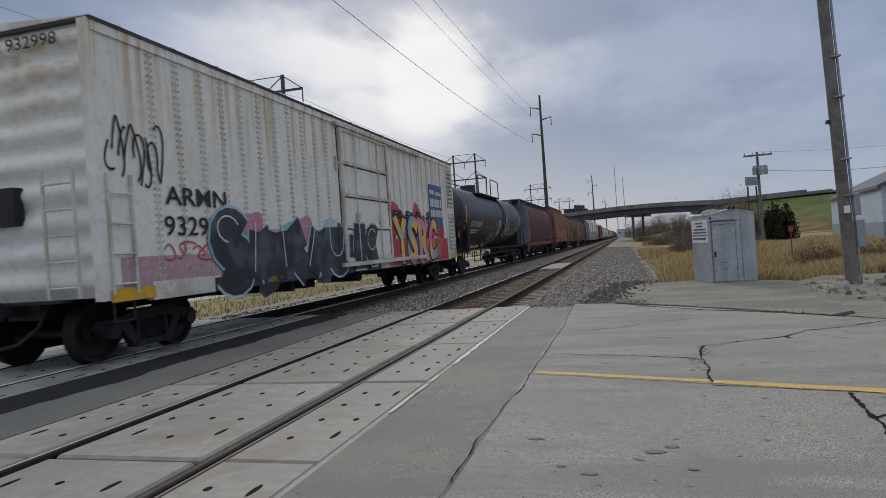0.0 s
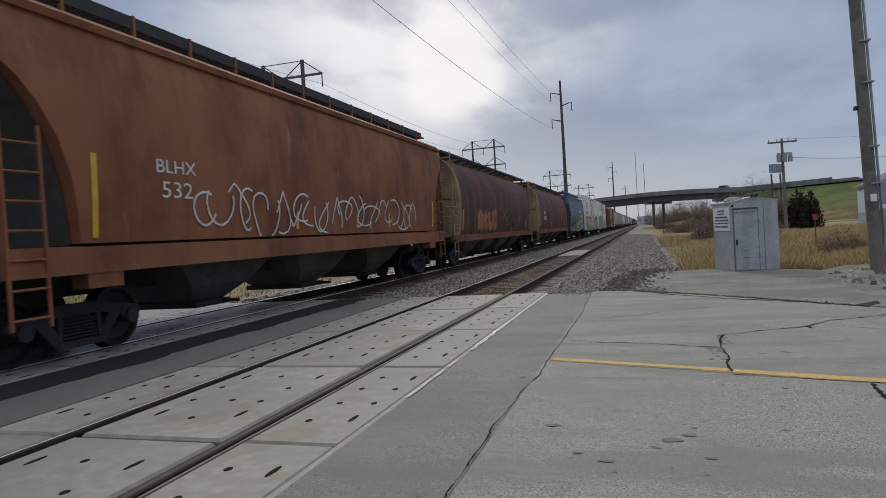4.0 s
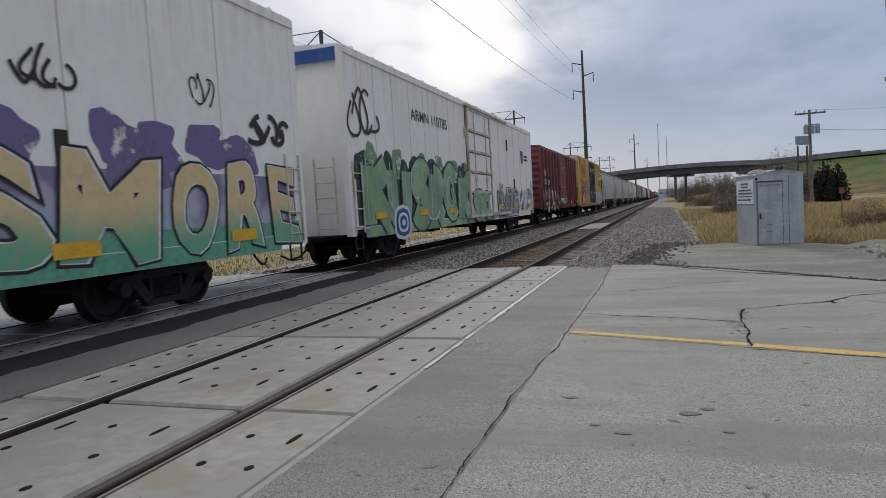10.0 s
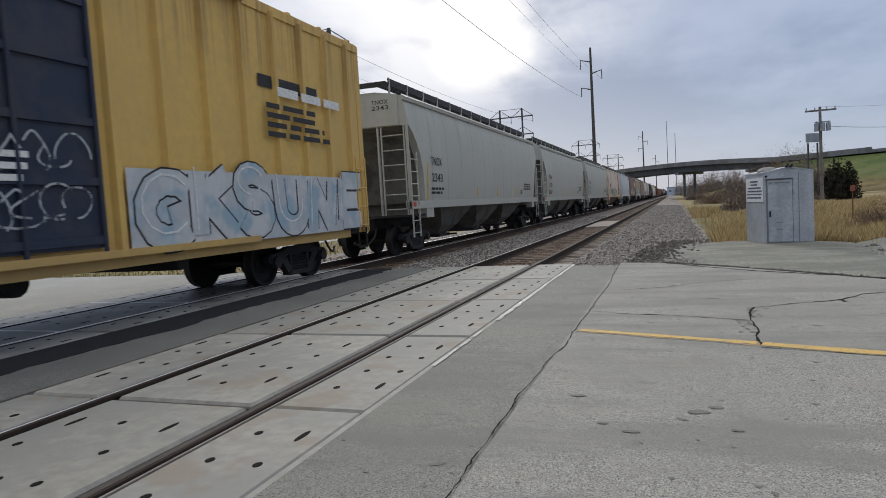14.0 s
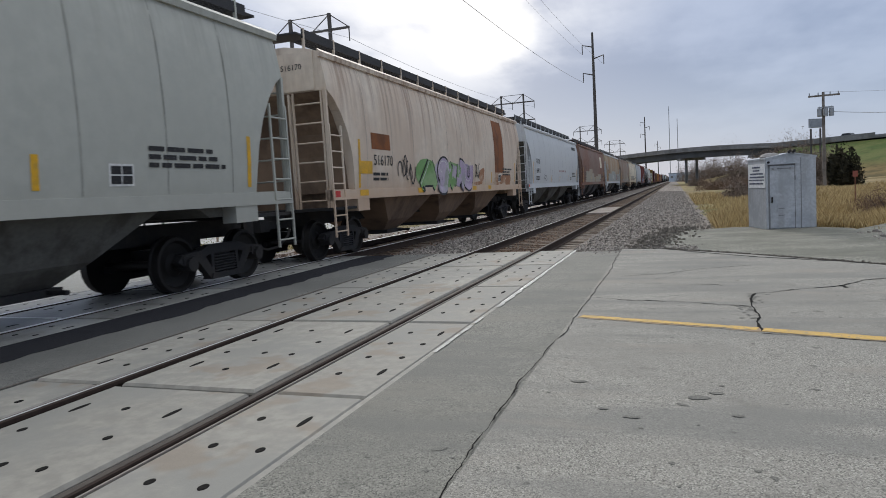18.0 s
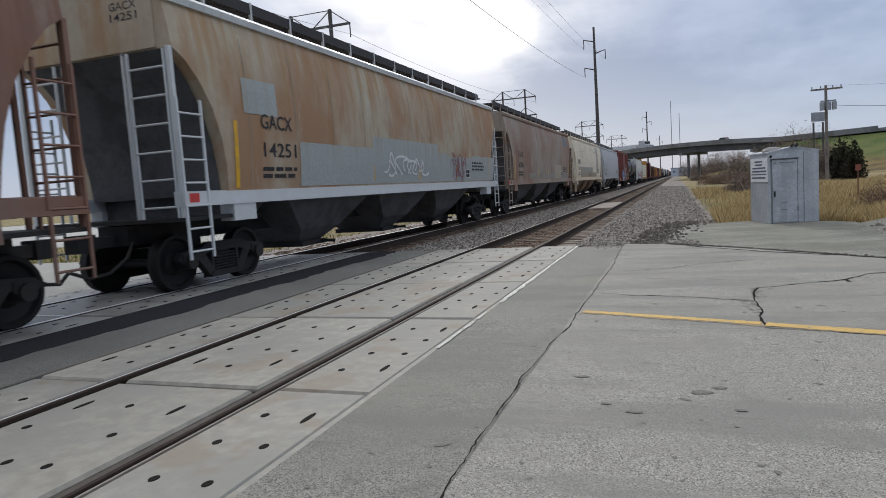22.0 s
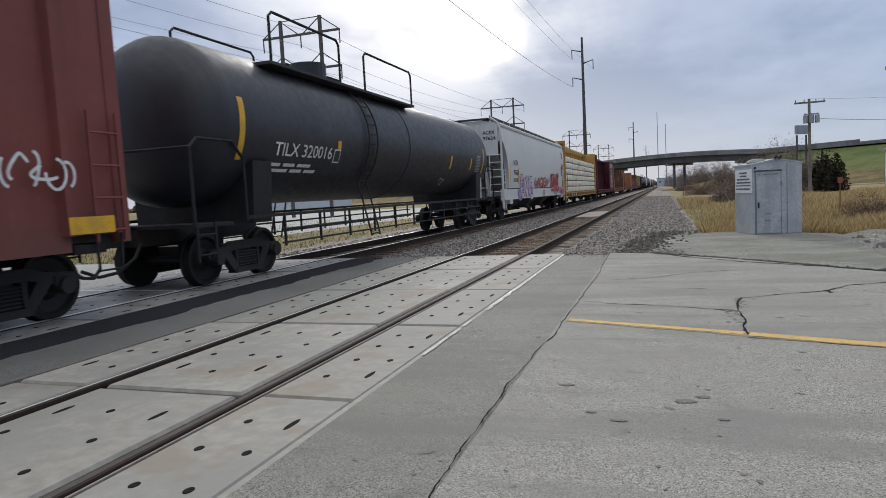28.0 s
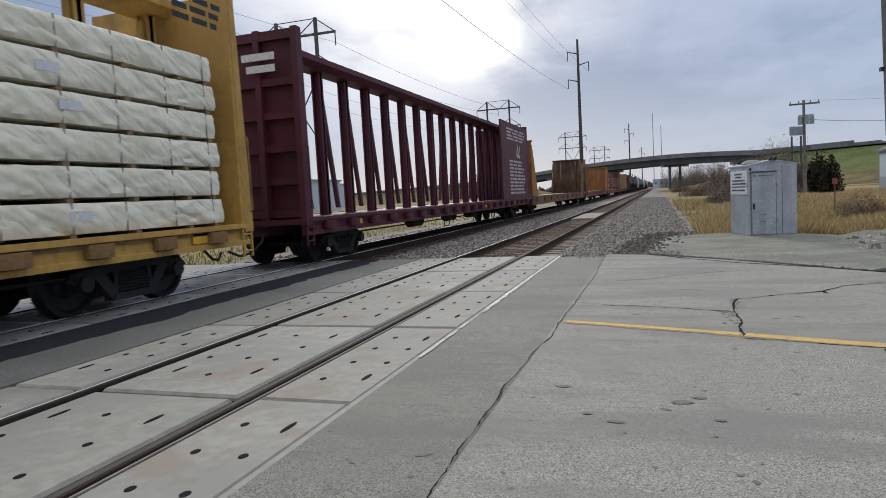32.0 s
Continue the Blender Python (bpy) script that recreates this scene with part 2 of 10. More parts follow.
def part(name, geo, material, parent=None, label="", smooth=False, bevel=0.0):
    """Links a Geo (or a mesh) as one object, under a thing or a part."""
    me = geo.mesh(name, material, smooth) if isinstance(geo, Geo) else geo
    ob = new(name, me)
    if parent:
        ob.parent = parent
    if bevel:
        b = ob.modifiers.new("edge", "BEVEL")
        b.width, b.segments, b.limit_method, b.angle_limit = bevel, 2, "ANGLE", radians(40)
    return tagged(ob, label)


def base(name, m, label, category, group="", kind=""):
    ob = new(name)
    ob.matrix_world = m
    return tagged(ob, label, category, group, kind)


def rnd(a, b):
    return random.uniform(a, b)

# ---- paving, tracks and ground ----
NEAR_X, FAR_X = -3.64, -8.54         # centre lines of the empty and the used track
RAIL_X = 0.755                       # rail centre from the track's centre
ROAD_Y = 13.95                       # the crossing's far edge

CONCRETE = mat("crossing concrete", (0.358, 0.338, 0.298), 0.8, dirt=((0.25, 0.245, 0.225), 0.75), spot=((0.25, 0.185, 0.13), 0.45, 1.3), grain=0.12, scale=1.4, bump=0.2, bump_scale=90, by_piece=0.32)
# far panels: grime and the train's shade are both in this darker colour
SHADE_GRIME_CONCRETE = mat("oil-darkened crossing concrete", (0.30, 0.295, 0.275), 0.5, dirt=((0.14, 0.137, 0.128), 0.8), spot=((0.33, 0.32, 0.29), 0.4, 3.0), grain=0.15, scale=1.6, bump=0.2, bump_scale=90, by_piece=0.25, spec=0.5)
SLAB = aggregate("exposed aggregate slab", (0.282, 0.267, 0.236), (0.120, 0.115, 0.102), (0.45, 0.432, 0.385), (0.240, 0.228, 0.203), 150, 0.45, 0.3, ((0.190, 0.187, 0.172), (0.300, 0.268, 0.228)))
ASPHALT = aggregate("grey asphalt", (0.225, 0.218, 0.190), (0.085, 0.083, 0.074), (0.33, 0.318, 0.28), (0.185, 0.180, 0.158), 130, 0.4, 0.3, ((0.165, 0.162, 0.148), (0.225, 0.212, 0.182)))
PALE_ROAD = aggregate("pale worn asphalt", (0.34, 0.335, 0.31), (0.20, 0.197, 0.185), (0.46, 0.45, 0.42), (0.29, 0.285, 0.265), 130, 0.4)
OLD_ASPHALT = aggregate("old grey asphalt", (0.155, 0.153, 0.142), (0.065, 0.065, 0.061), (0.28, 0.275, 0.255), (0.120, 0.120, 0.112), speck=150, bump=0.4)
TAR = aggregate("fresh dark asphalt", (0.022, 0.023, 0.028), (0.012, 0.012, 0.015), (0.055, 0.055, 0.060), (0.030, 0.030, 0.034), 170, 0.25, 0.06)
MOSSY = aggregate("weathered slab", (0.225, 0.218, 0.182), (0.075, 0.075, 0.060), (0.40, 0.385, 0.33), (0.125, 0.127, 0.100), 70, 0.9, 0.3, ((0.150, 0.148, 0.120), (0.245, 0.232, 0.190)))
RAIL_SIDE = mat("rusty rail", (0.055, 0.040, 0.033), 0.9, spec=0.12, dirt=((0.06, 0.045, 0.038), 0.7), bump=0.3)
# far heads: a near-white base colour stands in for their glint
RAIL_TOP = mat("worn rail head", (0.84, 0.84, 0.83), 0.34, 0.25, grain=0.02, spec=0.8)
GLINT_LINE = mat("polished line on dull rail", (0.62, 0.61, 0.60), 0.45, 0.1, grain=0.03)
RAIL_TOP_DULL = mat("dull rail head", (0.085, 0.072, 0.064), 0.75, 0.0, dirt=((0.12, 0.10, 0.088), 0.5), spec=0.15)
RUBBER = mat("flangeway rubber", (0.014, 0.014, 0.014), 0.8, dirt=((0.03, 0.027, 0.024), 0.6), bump=0.2)
SEAL_PALE = mat("dust-pale rubber ridge", (0.25, 0.225, 0.205), 0.85, dirt=((0.15, 0.13, 0.115), 0.6), scale=2.5, bump=0.2)
SEAL = mat("dusty rubber seal", (0.125, 0.108, 0.095), 0.85, dirt=((0.21, 0.17, 0.14), 0.7), scale=3, bump=0.2)
STEEL_EDGE = mat("pale steel edge", (0.74, 0.73, 0.70), 0.45, 0.0, dirt=((0.45, 0.44, 0.41), 0.6), spec=0.6)
CRACK = mat("open crack", (0.016, 0.015, 0.014), 0.95, grain=0.3, scale=8, spec=0.1)
YELLOW_LINE = mat("worn yellow paint", (0.62, 0.40, 0.11), 0.8, dirt=((0.45, 0.31, 0.13), 0.7), spot=((0.25, 0.23, 0.19), 0.85, 26.0), scale=5)
TIE = mat("weathered timber tie", (0.125, 0.088, 0.064), 0.9, dirt=((0.24, 0.185, 0.14), 0.7), scale=5, bump=0.5, bump_scale=40, by_piece=0.5)
BALLAST = aggregate("ballast bed", (0.195, 0.165, 0.142), (0.05, 0.042, 0.036), (0.38, 0.34, 0.30), (0.165, 0.13, 0.105), speck=13, bump=1.0)


def earth():
    """The ground sheet: dry grass, bare soil and green tufts by patches."""
    m = bpy.data.materials.new("dry field")
    m.use_nodes = True
    k = Nodes(m.node_tree)
    out, sh = k.n("ShaderNodeOutputMaterial"), k.n("ShaderNodeBsdfPrincipled")
    k.link(sh.outputs[0], out.inputs[0])
    tc = k.n("ShaderNodeTexCoord").outputs["Object"]
    col = k.mix(k.ramp(k.noise(tc, 0.11, 6, 0.6), 0.38, 0.62), (0.36, 0.285, 0.155), (0.23, 0.185, 0.11))
    col = k.mix(k.math("MULTIPLY", k.ramp(k.noise(tc, 0.035, 5, 0.55, shift=(2, 5, 0)), 0.50, 0.62), 0.7), col, (0.135, 0.150, 0.050))
    col = k.mix(k.ramp(k.noise(tc, 5.0, 6, 0.7), 0.45, 0.75), col, (0.115, 0.085, 0.045))
    col = k.mix(k.math("MULTIPLY", k.ramp(k.noise(tc, 14.0, 4, 0.7, shift=(1, 1, 0)), 0.5, 0.7), 0.5), col, (0.40, 0.31, 0.15))
    k.link(col, sh.inputs["Base Color"])
    sh.inputs["Roughness"].default_value = 1.0
    sh.inputs["Specular IOR Level"].default_value = 0.1
    b = k.n("ShaderNodeBump", i_Strength=0.9, i_Distance=0.08)
    k.link(k.noise(tc, 7.0, 6, 0.7), b.inputs["Height"])
    k.link(b.outputs[0], sh.inputs["Normal"])
    return m


EARTH = earth()


def structure(name, geo, material, label="", smooth=False):
    return tagged(part(name, geo, material, None, label, smooth), label, "", "", "structure")


structure("ground", Geo().box(-3000, -800, -1.4, 3000, 4600, -0.30), EARTH, "dry tan and green field that reaches the horizon")

# ballast bed: shoulders sloping to the field, along both tracks, beyond and before the road
bed = [(-13.2, -0.31), (-11.4, -0.20), (-5.0, -0.19), (-2.0, -0.185), (0.2, -0.27), (1.5, -0.31), (1.5, -0.8), (-13.2, -0.8)]
bed_rings, y = [], ROAD_Y
while y < 3000:
    wob = 0.45 * noise.noise((y * 0.35, 2.0, 0)) + (0.5 * max(0, 1 - (y - ROAD_Y) / 9))
    bed_rings.append([(x + (wob if i in (5, 6) else 0), y, z) for i, (x, z) in enumerate(bed)])
    y += 0.7 if y < 60 else 40
structure("ballast", Geo().loft(bed_rings), BALLAST, "grey-brown crushed stone ballast bed under two tracks")
structure("ballast_behind", Geo().prism(bed, -700, -14), BALLAST, "grey crushed stone ballast bed under two tracks")

# paving between and beside the tracks; each sheet stops at the panels
PANEL_HALF = 1.60
edges = [NEAR_X + PANEL_HALF, NEAR_X - PANEL_HALF, FAR_X + PANEL_HALF, FAR_X - PANEL_HALF]
structure("road_between", Geo().box(edges[2], -14, -0.6, edges[1], ROAD_Y, -0.012), OLD_ASPHALT, "grey asphalt between the two tracks")
structure("road_left", Geo().box(-60, -14, -0.6, edges[3], ROAD_Y - 0.1, -0.02), PALE_ROAD, "pale grey road beyond the tracks")
structure("road_strip", Geo().box(edges[0] + 0.03, -14, -0.6, -1.03, ROAD_Y - 0.35, -0.010), ASPHALT, "smooth grey asphalt strip along the crossing panels")

# dark patch strip beside the far track with a ragged edge
tar, lo, y = Geo(), [], -14.0
while y < ROAD_Y:
    lo.append((-6.20 + 0.05 * math.sin(y * 2.1) + rnd(-0.05, 0.05), y))
    y += 0.22
tar.prism([(edges[2] - 0.02, -14)] + lo + [(edges[2] - 0.02, ROAD_Y - 0.1)], -0.05, -0.006, "z")
structure("asphalt_patch", tar, TAR, "strip of fresh dark asphalt with a ragged edge")

# main slab and the weathered slab before the hut
structure("road", Geo().prism([(-1.0, -14), (60, -14), (60, 2.2), (7.2, 6.6), (4.6, 8.7), (2.73, 10.61), (1.2, 12.3), (-0.22, 13.61), (-1.06, 13.9)], -0.6, 0.0, "z"), SLAB, "pale exposed-aggregate concrete road slab")
structure("apron", Geo().prism([(-0.19, 13.66), (1.24, 12.35), (2.76, 10.66), (3.3, 11.2), (3.55, 13.2), (3.95, 15.7), (3.9, 17.6), (2.6, 18.9), (1.5, 19.2), (0.3, 18.6), (-0.3, 16.4)], -0.6, -0.015, "z"), MOSSY, "weathered grey concrete apron in front of the hut")


def crack(name, pts, width, label):
    """A jagged open crack through points on the paving."""
    g, left, right = Geo(), [], []
    dense = []
    for a, b in zip(pts, pts[1:]):
        n = max(2, int((Vector(b) - Vector(a)).length / 0.045))
        dense += [Vector(a).lerp(Vector(b), i / n) for i in range(n)]
    dense.append(Vector(pts[-1]))
    for i, p in enumerate(dense):
        d = (dense[min(i + 1, len(dense) - 1)] - dense[max(i - 1, 0)]).normalized()
        s = Vector((-d.y, d.x))
        j = noise.noise((p.x * 3.3, p.y * 3.3, 5)) * 0.030 + noise.noise((p.x * 17, p.y * 17, 2)) * 0.012
        wd = width * max(0.25, 0.6 + noise.noise((p.x * 5, p.y * 5, 1)) * 0.8 + noise.noise((p.x * 19, p.y * 19, 3)) * 0.8)
        q = p + s * j
        left.append((q.x + s.x * wd, q.y + s.y * wd))
        right.append((q.x - s.x * wd, q.y - s.y * wd))
    for i in range(len(left) - 1):
        g.quad((*left[i], 0.004), (*left[i + 1], 0.004), (*right[i + 1], 0.004), (*right[i], 0.004))
    return structure(name, g, CRACK, label)


crack("joint_crack", [(-1.03, 0.6), (-1.045, 2.6), (-1.07, 3.9), (-1.06, 5.37), (-1.01, 6.15), (-1.03, 6.84), (-1.0, 8.1), (-0.99, 10.1), (-1.04, 12.0), (-1.07, 13.9)], 0.0068, "dark open joint along the slab")
crack("cross_crack", [(-0.99, 7.96), (-0.64, 7.80), (-0.02, 7.65), (0.40, 7.50), (0.71, 7.40)], 0.013, "thin dark crack across the slab")
crack("cross_crack", [(0.83, 8.22), (0.77, 7.95), (0.74, 7.60), (0.73, 7.30), (0.73, 6.95), (0.70, 6.65), (0.67, 6.20)], 0.018, "wide broken crack in the slab")
crack("cross_crack", [(0.82, 8.18), (1.22, 8.41), (1.50, 8.57), (1.86, 8.77), (2.02, 8.97), (2.14, 9.15), (2.56, 9.35), (3.28, 9.83)], 0.017, "dark crack wandering over the slab")
crack("cross_crack", [(1.83, 8.76), (1.86, 8.58)], 0.022, "short dark spur of the crack")
crack("cross_crack", [(2.02, 8.92), (2.56, 8.37), (3.2, 7.8)], 0.006, "hairline crack in the slab")
crack("cross_crack", [(1.645, 5.80), (1.61, 5.5), (1.58, 5.21), (1.58, 5.03), (1.57, 4.83), (1.52, 4.4)], 0.022, "wide dark crack below the yellow line")
crack("cross_crack", [(1.59, 5.06), (1.68, 5.14), (1.95, 5.2)], 0.014, "dark side crack in the slab")
crack("cross_crack", [(0.67, 6.10), (1.2, 5.965), (1.65, 5.845), (2.6, 5.52), (4.2, 4.98)], 0.009, "thin dark joint below the yellow line")
crack("cross_crack", [(-1.0, 13.9), (-0.21, 13.64), (0.48, 12.72), (1.31, 11.85), (2.05, 11.3), (2.78, 10.66), (4.4, 8.9)], 0.045, "dark broken joint between slab and apron")
crack("cross_crack", [(-0.79, 9.76), (-0.17, 9.99), (0.31, 10.44), (1.04, 10.8)], 0.012, "hairline crack in the slab")
crack("cross_crack", [(-0.5, 9.05), (0.1, 8.95), (0.5, 8.9)], 0.006, "hairline crack in the slab")

# yellow line, in two worn lengths
for a, b in (((-0.96, 6.80), (0.66, 6.28)), ((0.70, 6.25), (6.2, 4.42))):
    a, b = Vector(a), Vector(b)
    d = (b - a).normalized()
    s, g, n = Vector((-d.y, d.x)) * (0.056 if a.x < 0 else 0.070), Geo(), 60
    for i in range(n):
        p, q = a.lerp(b, i / n), a.lerp(b, (i + 1) / n)
        e0, e1 = (1 + 0.30 * noise.noise((p.x * 9, p.y * 9, 0))), (1 + 0.30 * noise.noise((q.x * 9, q.y * 9, 0)))
        g.quad((*(p + s * e0), 0.005), (*(q + s * e1), 0.005), (*(q - s * e1), 0.005), (*(p - s * e0), 0.005))
    structure("yellow_line", g, YELLOW_LINE, "worn yellow painted line on the slab")

# ---- rails ----
RAIL = [(-0.075, -0.17), (-0.075, -0.158), (-0.012, -0.14), (-0.010, -0.045), (-0.036, -0.035), (-0.037, -0.006),
        (-0.028, 0.0), (0.028, 0.0), (0.037, -0.006), (0.036, -0.035), (0.010, -0.045), (0.012, -0.14), (0.075, -0.158), (0.075, -0.17)]
for cx, top in ((NEAR_X, RAIL_TOP_DULL), (FAR_X, RAIL_TOP)):
    track = base("railway_track", pose(cx, 0, 0), "steel rails on timber ties in stone ballast", "railway track", "the two tracks", "structure")
    for sx in (-RAIL_X, RAIL_X):
        part("rail", Geo().prism([(a + sx, b) for a, b in RAIL], -700, 3000), RAIL_SIDE, track)
        part("rail_head", Geo().box(sx - (0.022 if cx == NEAR_X else 0.033), -700, -0.01, sx + (0.024 if cx == NEAR_X else 0.033), 3000, 0.0025), top, track, "worn running surface")
        # polished line whose reflection is painted as a pale strip, left rail only
        if cx == NEAR_X and sx < 0:
            part("worn_line", Geo().box(sx - 0.004, -700, -0.01, sx + 0.017, 3000, 0.0045), GLINT_LINE, track, "thin polished line along the rail head, glint painted pale")
    y, tie = ROAD_Y + 0.35, Geo().box(-1.3, -0.115, -0.34, 1.3, 0.115, -0.168).mesh("tie", TIE)
    while y < 90:
        o = part("tie", tie, TIE, track)
        o.location, o.rotation_euler = (rnd(-0.05, 0.05), y, rnd(-0.012, 0.006)), (0, 0, rnd(-0.02, 0.02))
        y += 0.50 + rnd(-0.03, 0.03)
    far = Geo()
    while y < 420:
        far.box(-1.3, y - 0.11, -0.3, 1.3, y + 0.11, -0.168)
        y += 0.51
    tagged(part("far_ties", far, TIE, track), kind="stuff")

# ---- concrete crossing panels: one gauge panel and two field panels a bay ----
BAY, FIRST = 2.51, 3.97
PANEL_LABEL = "grey precast concrete crossing panel with lifting slots"


def panel_mesh(x0, x1, material):
    """A panel with bevelled rim and slots sunk as dark recesses."""
    g, e, L = Geo(), 0.018, BAY - 0.05
    rings = [[(x0 + i, i, z), (x1 - i, i, z), (x1 - i, L - i, z), (x0 + i, L - i, z)] for i, z in ((0, -0.3), (0, -0.030), (e, -0.008))]
    g.loft(rings)
    return g.mesh("panel", material)


def slot_mesh(long):
    g, n = Geo(), 10
    a, b = (0.095, 0.020) if long else (0.036, 0.026)
    ring = [(b * math.cos(6.283 * i / n), a * math.sin(6.283 * i / n)) for i in range(n)]
    g.loft([[(x, y, -0.05) for x, y in ring], [(x, y, -0.0045) for x, y in ring]])
    return g.mesh("slot", CRACK)


SLOTS = (slot_mesh(False), slot_mesh(True))
for cx, count in ((NEAR_X, 8), (FAR_X, 8)):
    crossing = base("level_crossing", pose(cx, 0, 0), "concrete panel level crossing with rubber-lined flangeways", "level crossing", "the two crossings", "structure")
    spans = ((-PANEL_HALF + 0.02, -RAIL_X - 0.10), (-RAIL_X + 0.115, RAIL_X - 0.115), (RAIL_X + 0.10, PANEL_HALF - 0.02))
    meshes = [panel_mesh(a, b, CONCRETE if cx == NEAR_X else SHADE_GRIME_CONCRETE) for a, b in spans]
    for i in range(-4, 4):
        y0 = FIRST + BAY * i
        for k3, (a, b) in enumerate(spans):
            p = part("panel", meshes[k3], None, crossing, PANEL_LABEL if i == 0 else "")
            p.location = (0, y0 + rnd(-0.01, 0.01), rnd(-0.004, 0.003))
            wide = b - a
            if wide > 1:
                spots = [(0.0, 0.50, 0), (-0.40, 0.62, 1), (0.38, 0.63, 1), (0.0, 1.03, 0), (-0.42, 1.03, 0), (0.32, 1.03, 0), (-0.44, 1.50, 0), (0.30, 1.51, 0), (-0.45, 1.95, 1), (0.38, 1.97, 1), (-0.06, 1.98, 0)]
            else:
                e = 1 if a > 0 else -1
                spots = [(e * 1.08, 0.50, 0), (e * 1.41, 0.58, 1), (e * 1.08, 1.02, 0), (e * 1.40, 1.03, 0), (e * 1.08, 1.51, 0), (e * 1.40, 1.52, 0), (e * 1.09, 1.98, 0), (e * 1.42, 1.95, 1)]
            for sx_, yy, kind in spots:
                s = part("slot", SLOTS[kind], None, p)
                s.location = (sx_ + rnd(-0.012, 0.012), yy + rnd(-0.02, 0.02), 0)
    for sx in (-1, 1):
        part("flangeway", Geo().box(sx * (RAIL_X - 0.038), -6.1, -0.2, sx * (RAIL_X - 0.112), ROAD_Y, -0.13), RUBBER, crossing, "black flangeway rubber")
        for a, b, z in ((0.040, 0.062, -0.028), (0.064, 0.080, -0.012), (0.082, 0.104, -0.024)):
            part("seal", Geo().box(sx * (RAIL_X + a), -6.1, -0.2, sx * (RAIL_X + b), ROAD_Y, z), SEAL_PALE if z > -0.02 else SEAL, crossing)
        part("edge_strip", Geo().box(sx * PANEL_HALF, -6.1, -0.2, sx * (PANEL_HALF + 0.03), ROAD_Y - 0.1, -0.007) if (cx, sx) != (NEAR_X, 1) else Geo().box(PANEL_HALF, 7.6, -0.2, PANEL_HALF + 0.03, ROAD_Y - 0.1, -0.004), SEAL if (cx, sx) == (NEAR_X, -1) else STEEL_EDGE, crossing, "pale steel edge angle")
    if cx == NEAR_X:
        part("edge_fill", Geo().box(PANEL_HALF - 0.02, -6.1, -0.2, PANEL_HALF + 0.032, 7.58, -0.014), CONCRETE, crossing, "concrete rim beside the asphalt")
    for a, b in spans:
        part("joint_fill", Geo().box(a + 0.01, -6.1, -0.25, b - 0.01, ROAD_Y - 0.05, -0.05), RUBBER, crossing)

    if cx == FAR_X:
        for i in range(-3, 4):
            y0 = FIRST + BAY * i
            part("joint_strip", Geo().box(-0.62, y0 - 0.062, -0.2, 0.62, y0 - 0.004, -0.004), STEEL_EDGE, crossing, "pale steel end angle")
            part("joint_strip", Geo().box(-PANEL_HALF + 0.03, y0 - 0.062, -0.2, -RAIL_X - 0.12, y0 - 0.004, -0.004), STEEL_EDGE, crossing)

# broken white edge where the panels meet the asphalt
EDGE_WHITE = mat("broken pale edge", (0.58, 0.57, 0.53), 0.85, dirt=((0.40, 0.39, 0.36), 0.6), spot=((0.24, 0.23, 0.21), 0.6, 9.0), scale=4)
for a, b, wide in ((5.2, 6.3, 0.020), (6.42, 6.75, 0.014), (7.35, 8.62, 0.042), (8.75, 10.45, 0.040), (10.6, 11.4, 0.026), (11.5, 13.6, 0.034)):
    g, n = Geo(), max(6, int((b - a) / 0.07))
    row = [(a + (b - a) * i / n, -2.006 + wide * (0.65 + 0.45 * noise.noise((i * 0.35, a, 1)) + 0.15 * noise.noise((i * 1.3, a, 5)))) for i in range(n + 1)]
    for (ya, xa), (yb, xb) in zip(row, row[1:]):
        g.quad((-2.030, ya, -0.0015), (-2.030, yb, -0.0015), (xb, yb, -0.0015), (xa, ya, -0.0015))
    structure("edge_trim", g, EDGE_WHITE, "broken pale edge of the crossing panels")

# old paint showing beside the yellow line, and pits worn into the slab
OLD_LINE = mat("faded old paint", (0.33, 0.245, 0.155), 0.9, spot=((0.24, 0.225, 0.19), 0.95, 16.0), dirt=((0.27, 0.235, 0.18), 0.9), scale=5)
for a, b in (((-0.97, 6.80), (6.2, 4.41)),):
    a, b = Vector(a), Vector(b)
    d = (b - a).normalized()
    s, g, n = Vector((-d.y, d.x)) * 0.085, Geo(), 90
    for i in range(n):
        p, q = a.lerp(b, i / n), a.lerp(b, (i + 1) / n)
        e = [1 + 0.5 * noise.noise((v.x * 7, v.y * 7, 4)) for v in (p, q)]
        g.quad((*(p + s * e[0]), 0.003), (*(q + s * e[1]), 0.003), (*(q - s * e[1]), 0.003), (*(p - s * e[0]), 0.003))
    structure("old_yellow_line", g, OLD_LINE, "faded older paint under the yellow line")
PIT = mat("dirt-filled pit", (0.180, 0.174, 0.155), 0.95, grain=0.3, scale=20)
rng, g = random.Random(31), Geo()
for i in range(420):
    x, y = rng.uniform(-2.0, 4.2), 1.6 + 11.5 * rng.random() ** 1.5
    r, st = 0.006 + 0.022 * rng.random() ** 3, rng.uniform(1.0, 1.8)
    t = rng.gauss(0.0, 0.5)
    ring = [(r * st * math.cos(6.283 * k / 7) * rng.uniform(0.6, 1.2), r * math.sin(6.283 * k / 7) * rng.uniform(0.6, 1.2)) for k in range(7)]
    g.quad(*[(x + u * math.cos(t) - v * math.sin(t), y + u * math.sin(t) + v * math.cos(t), 0.0025 if x > -1.0 else -0.0075) for u, v in ring])
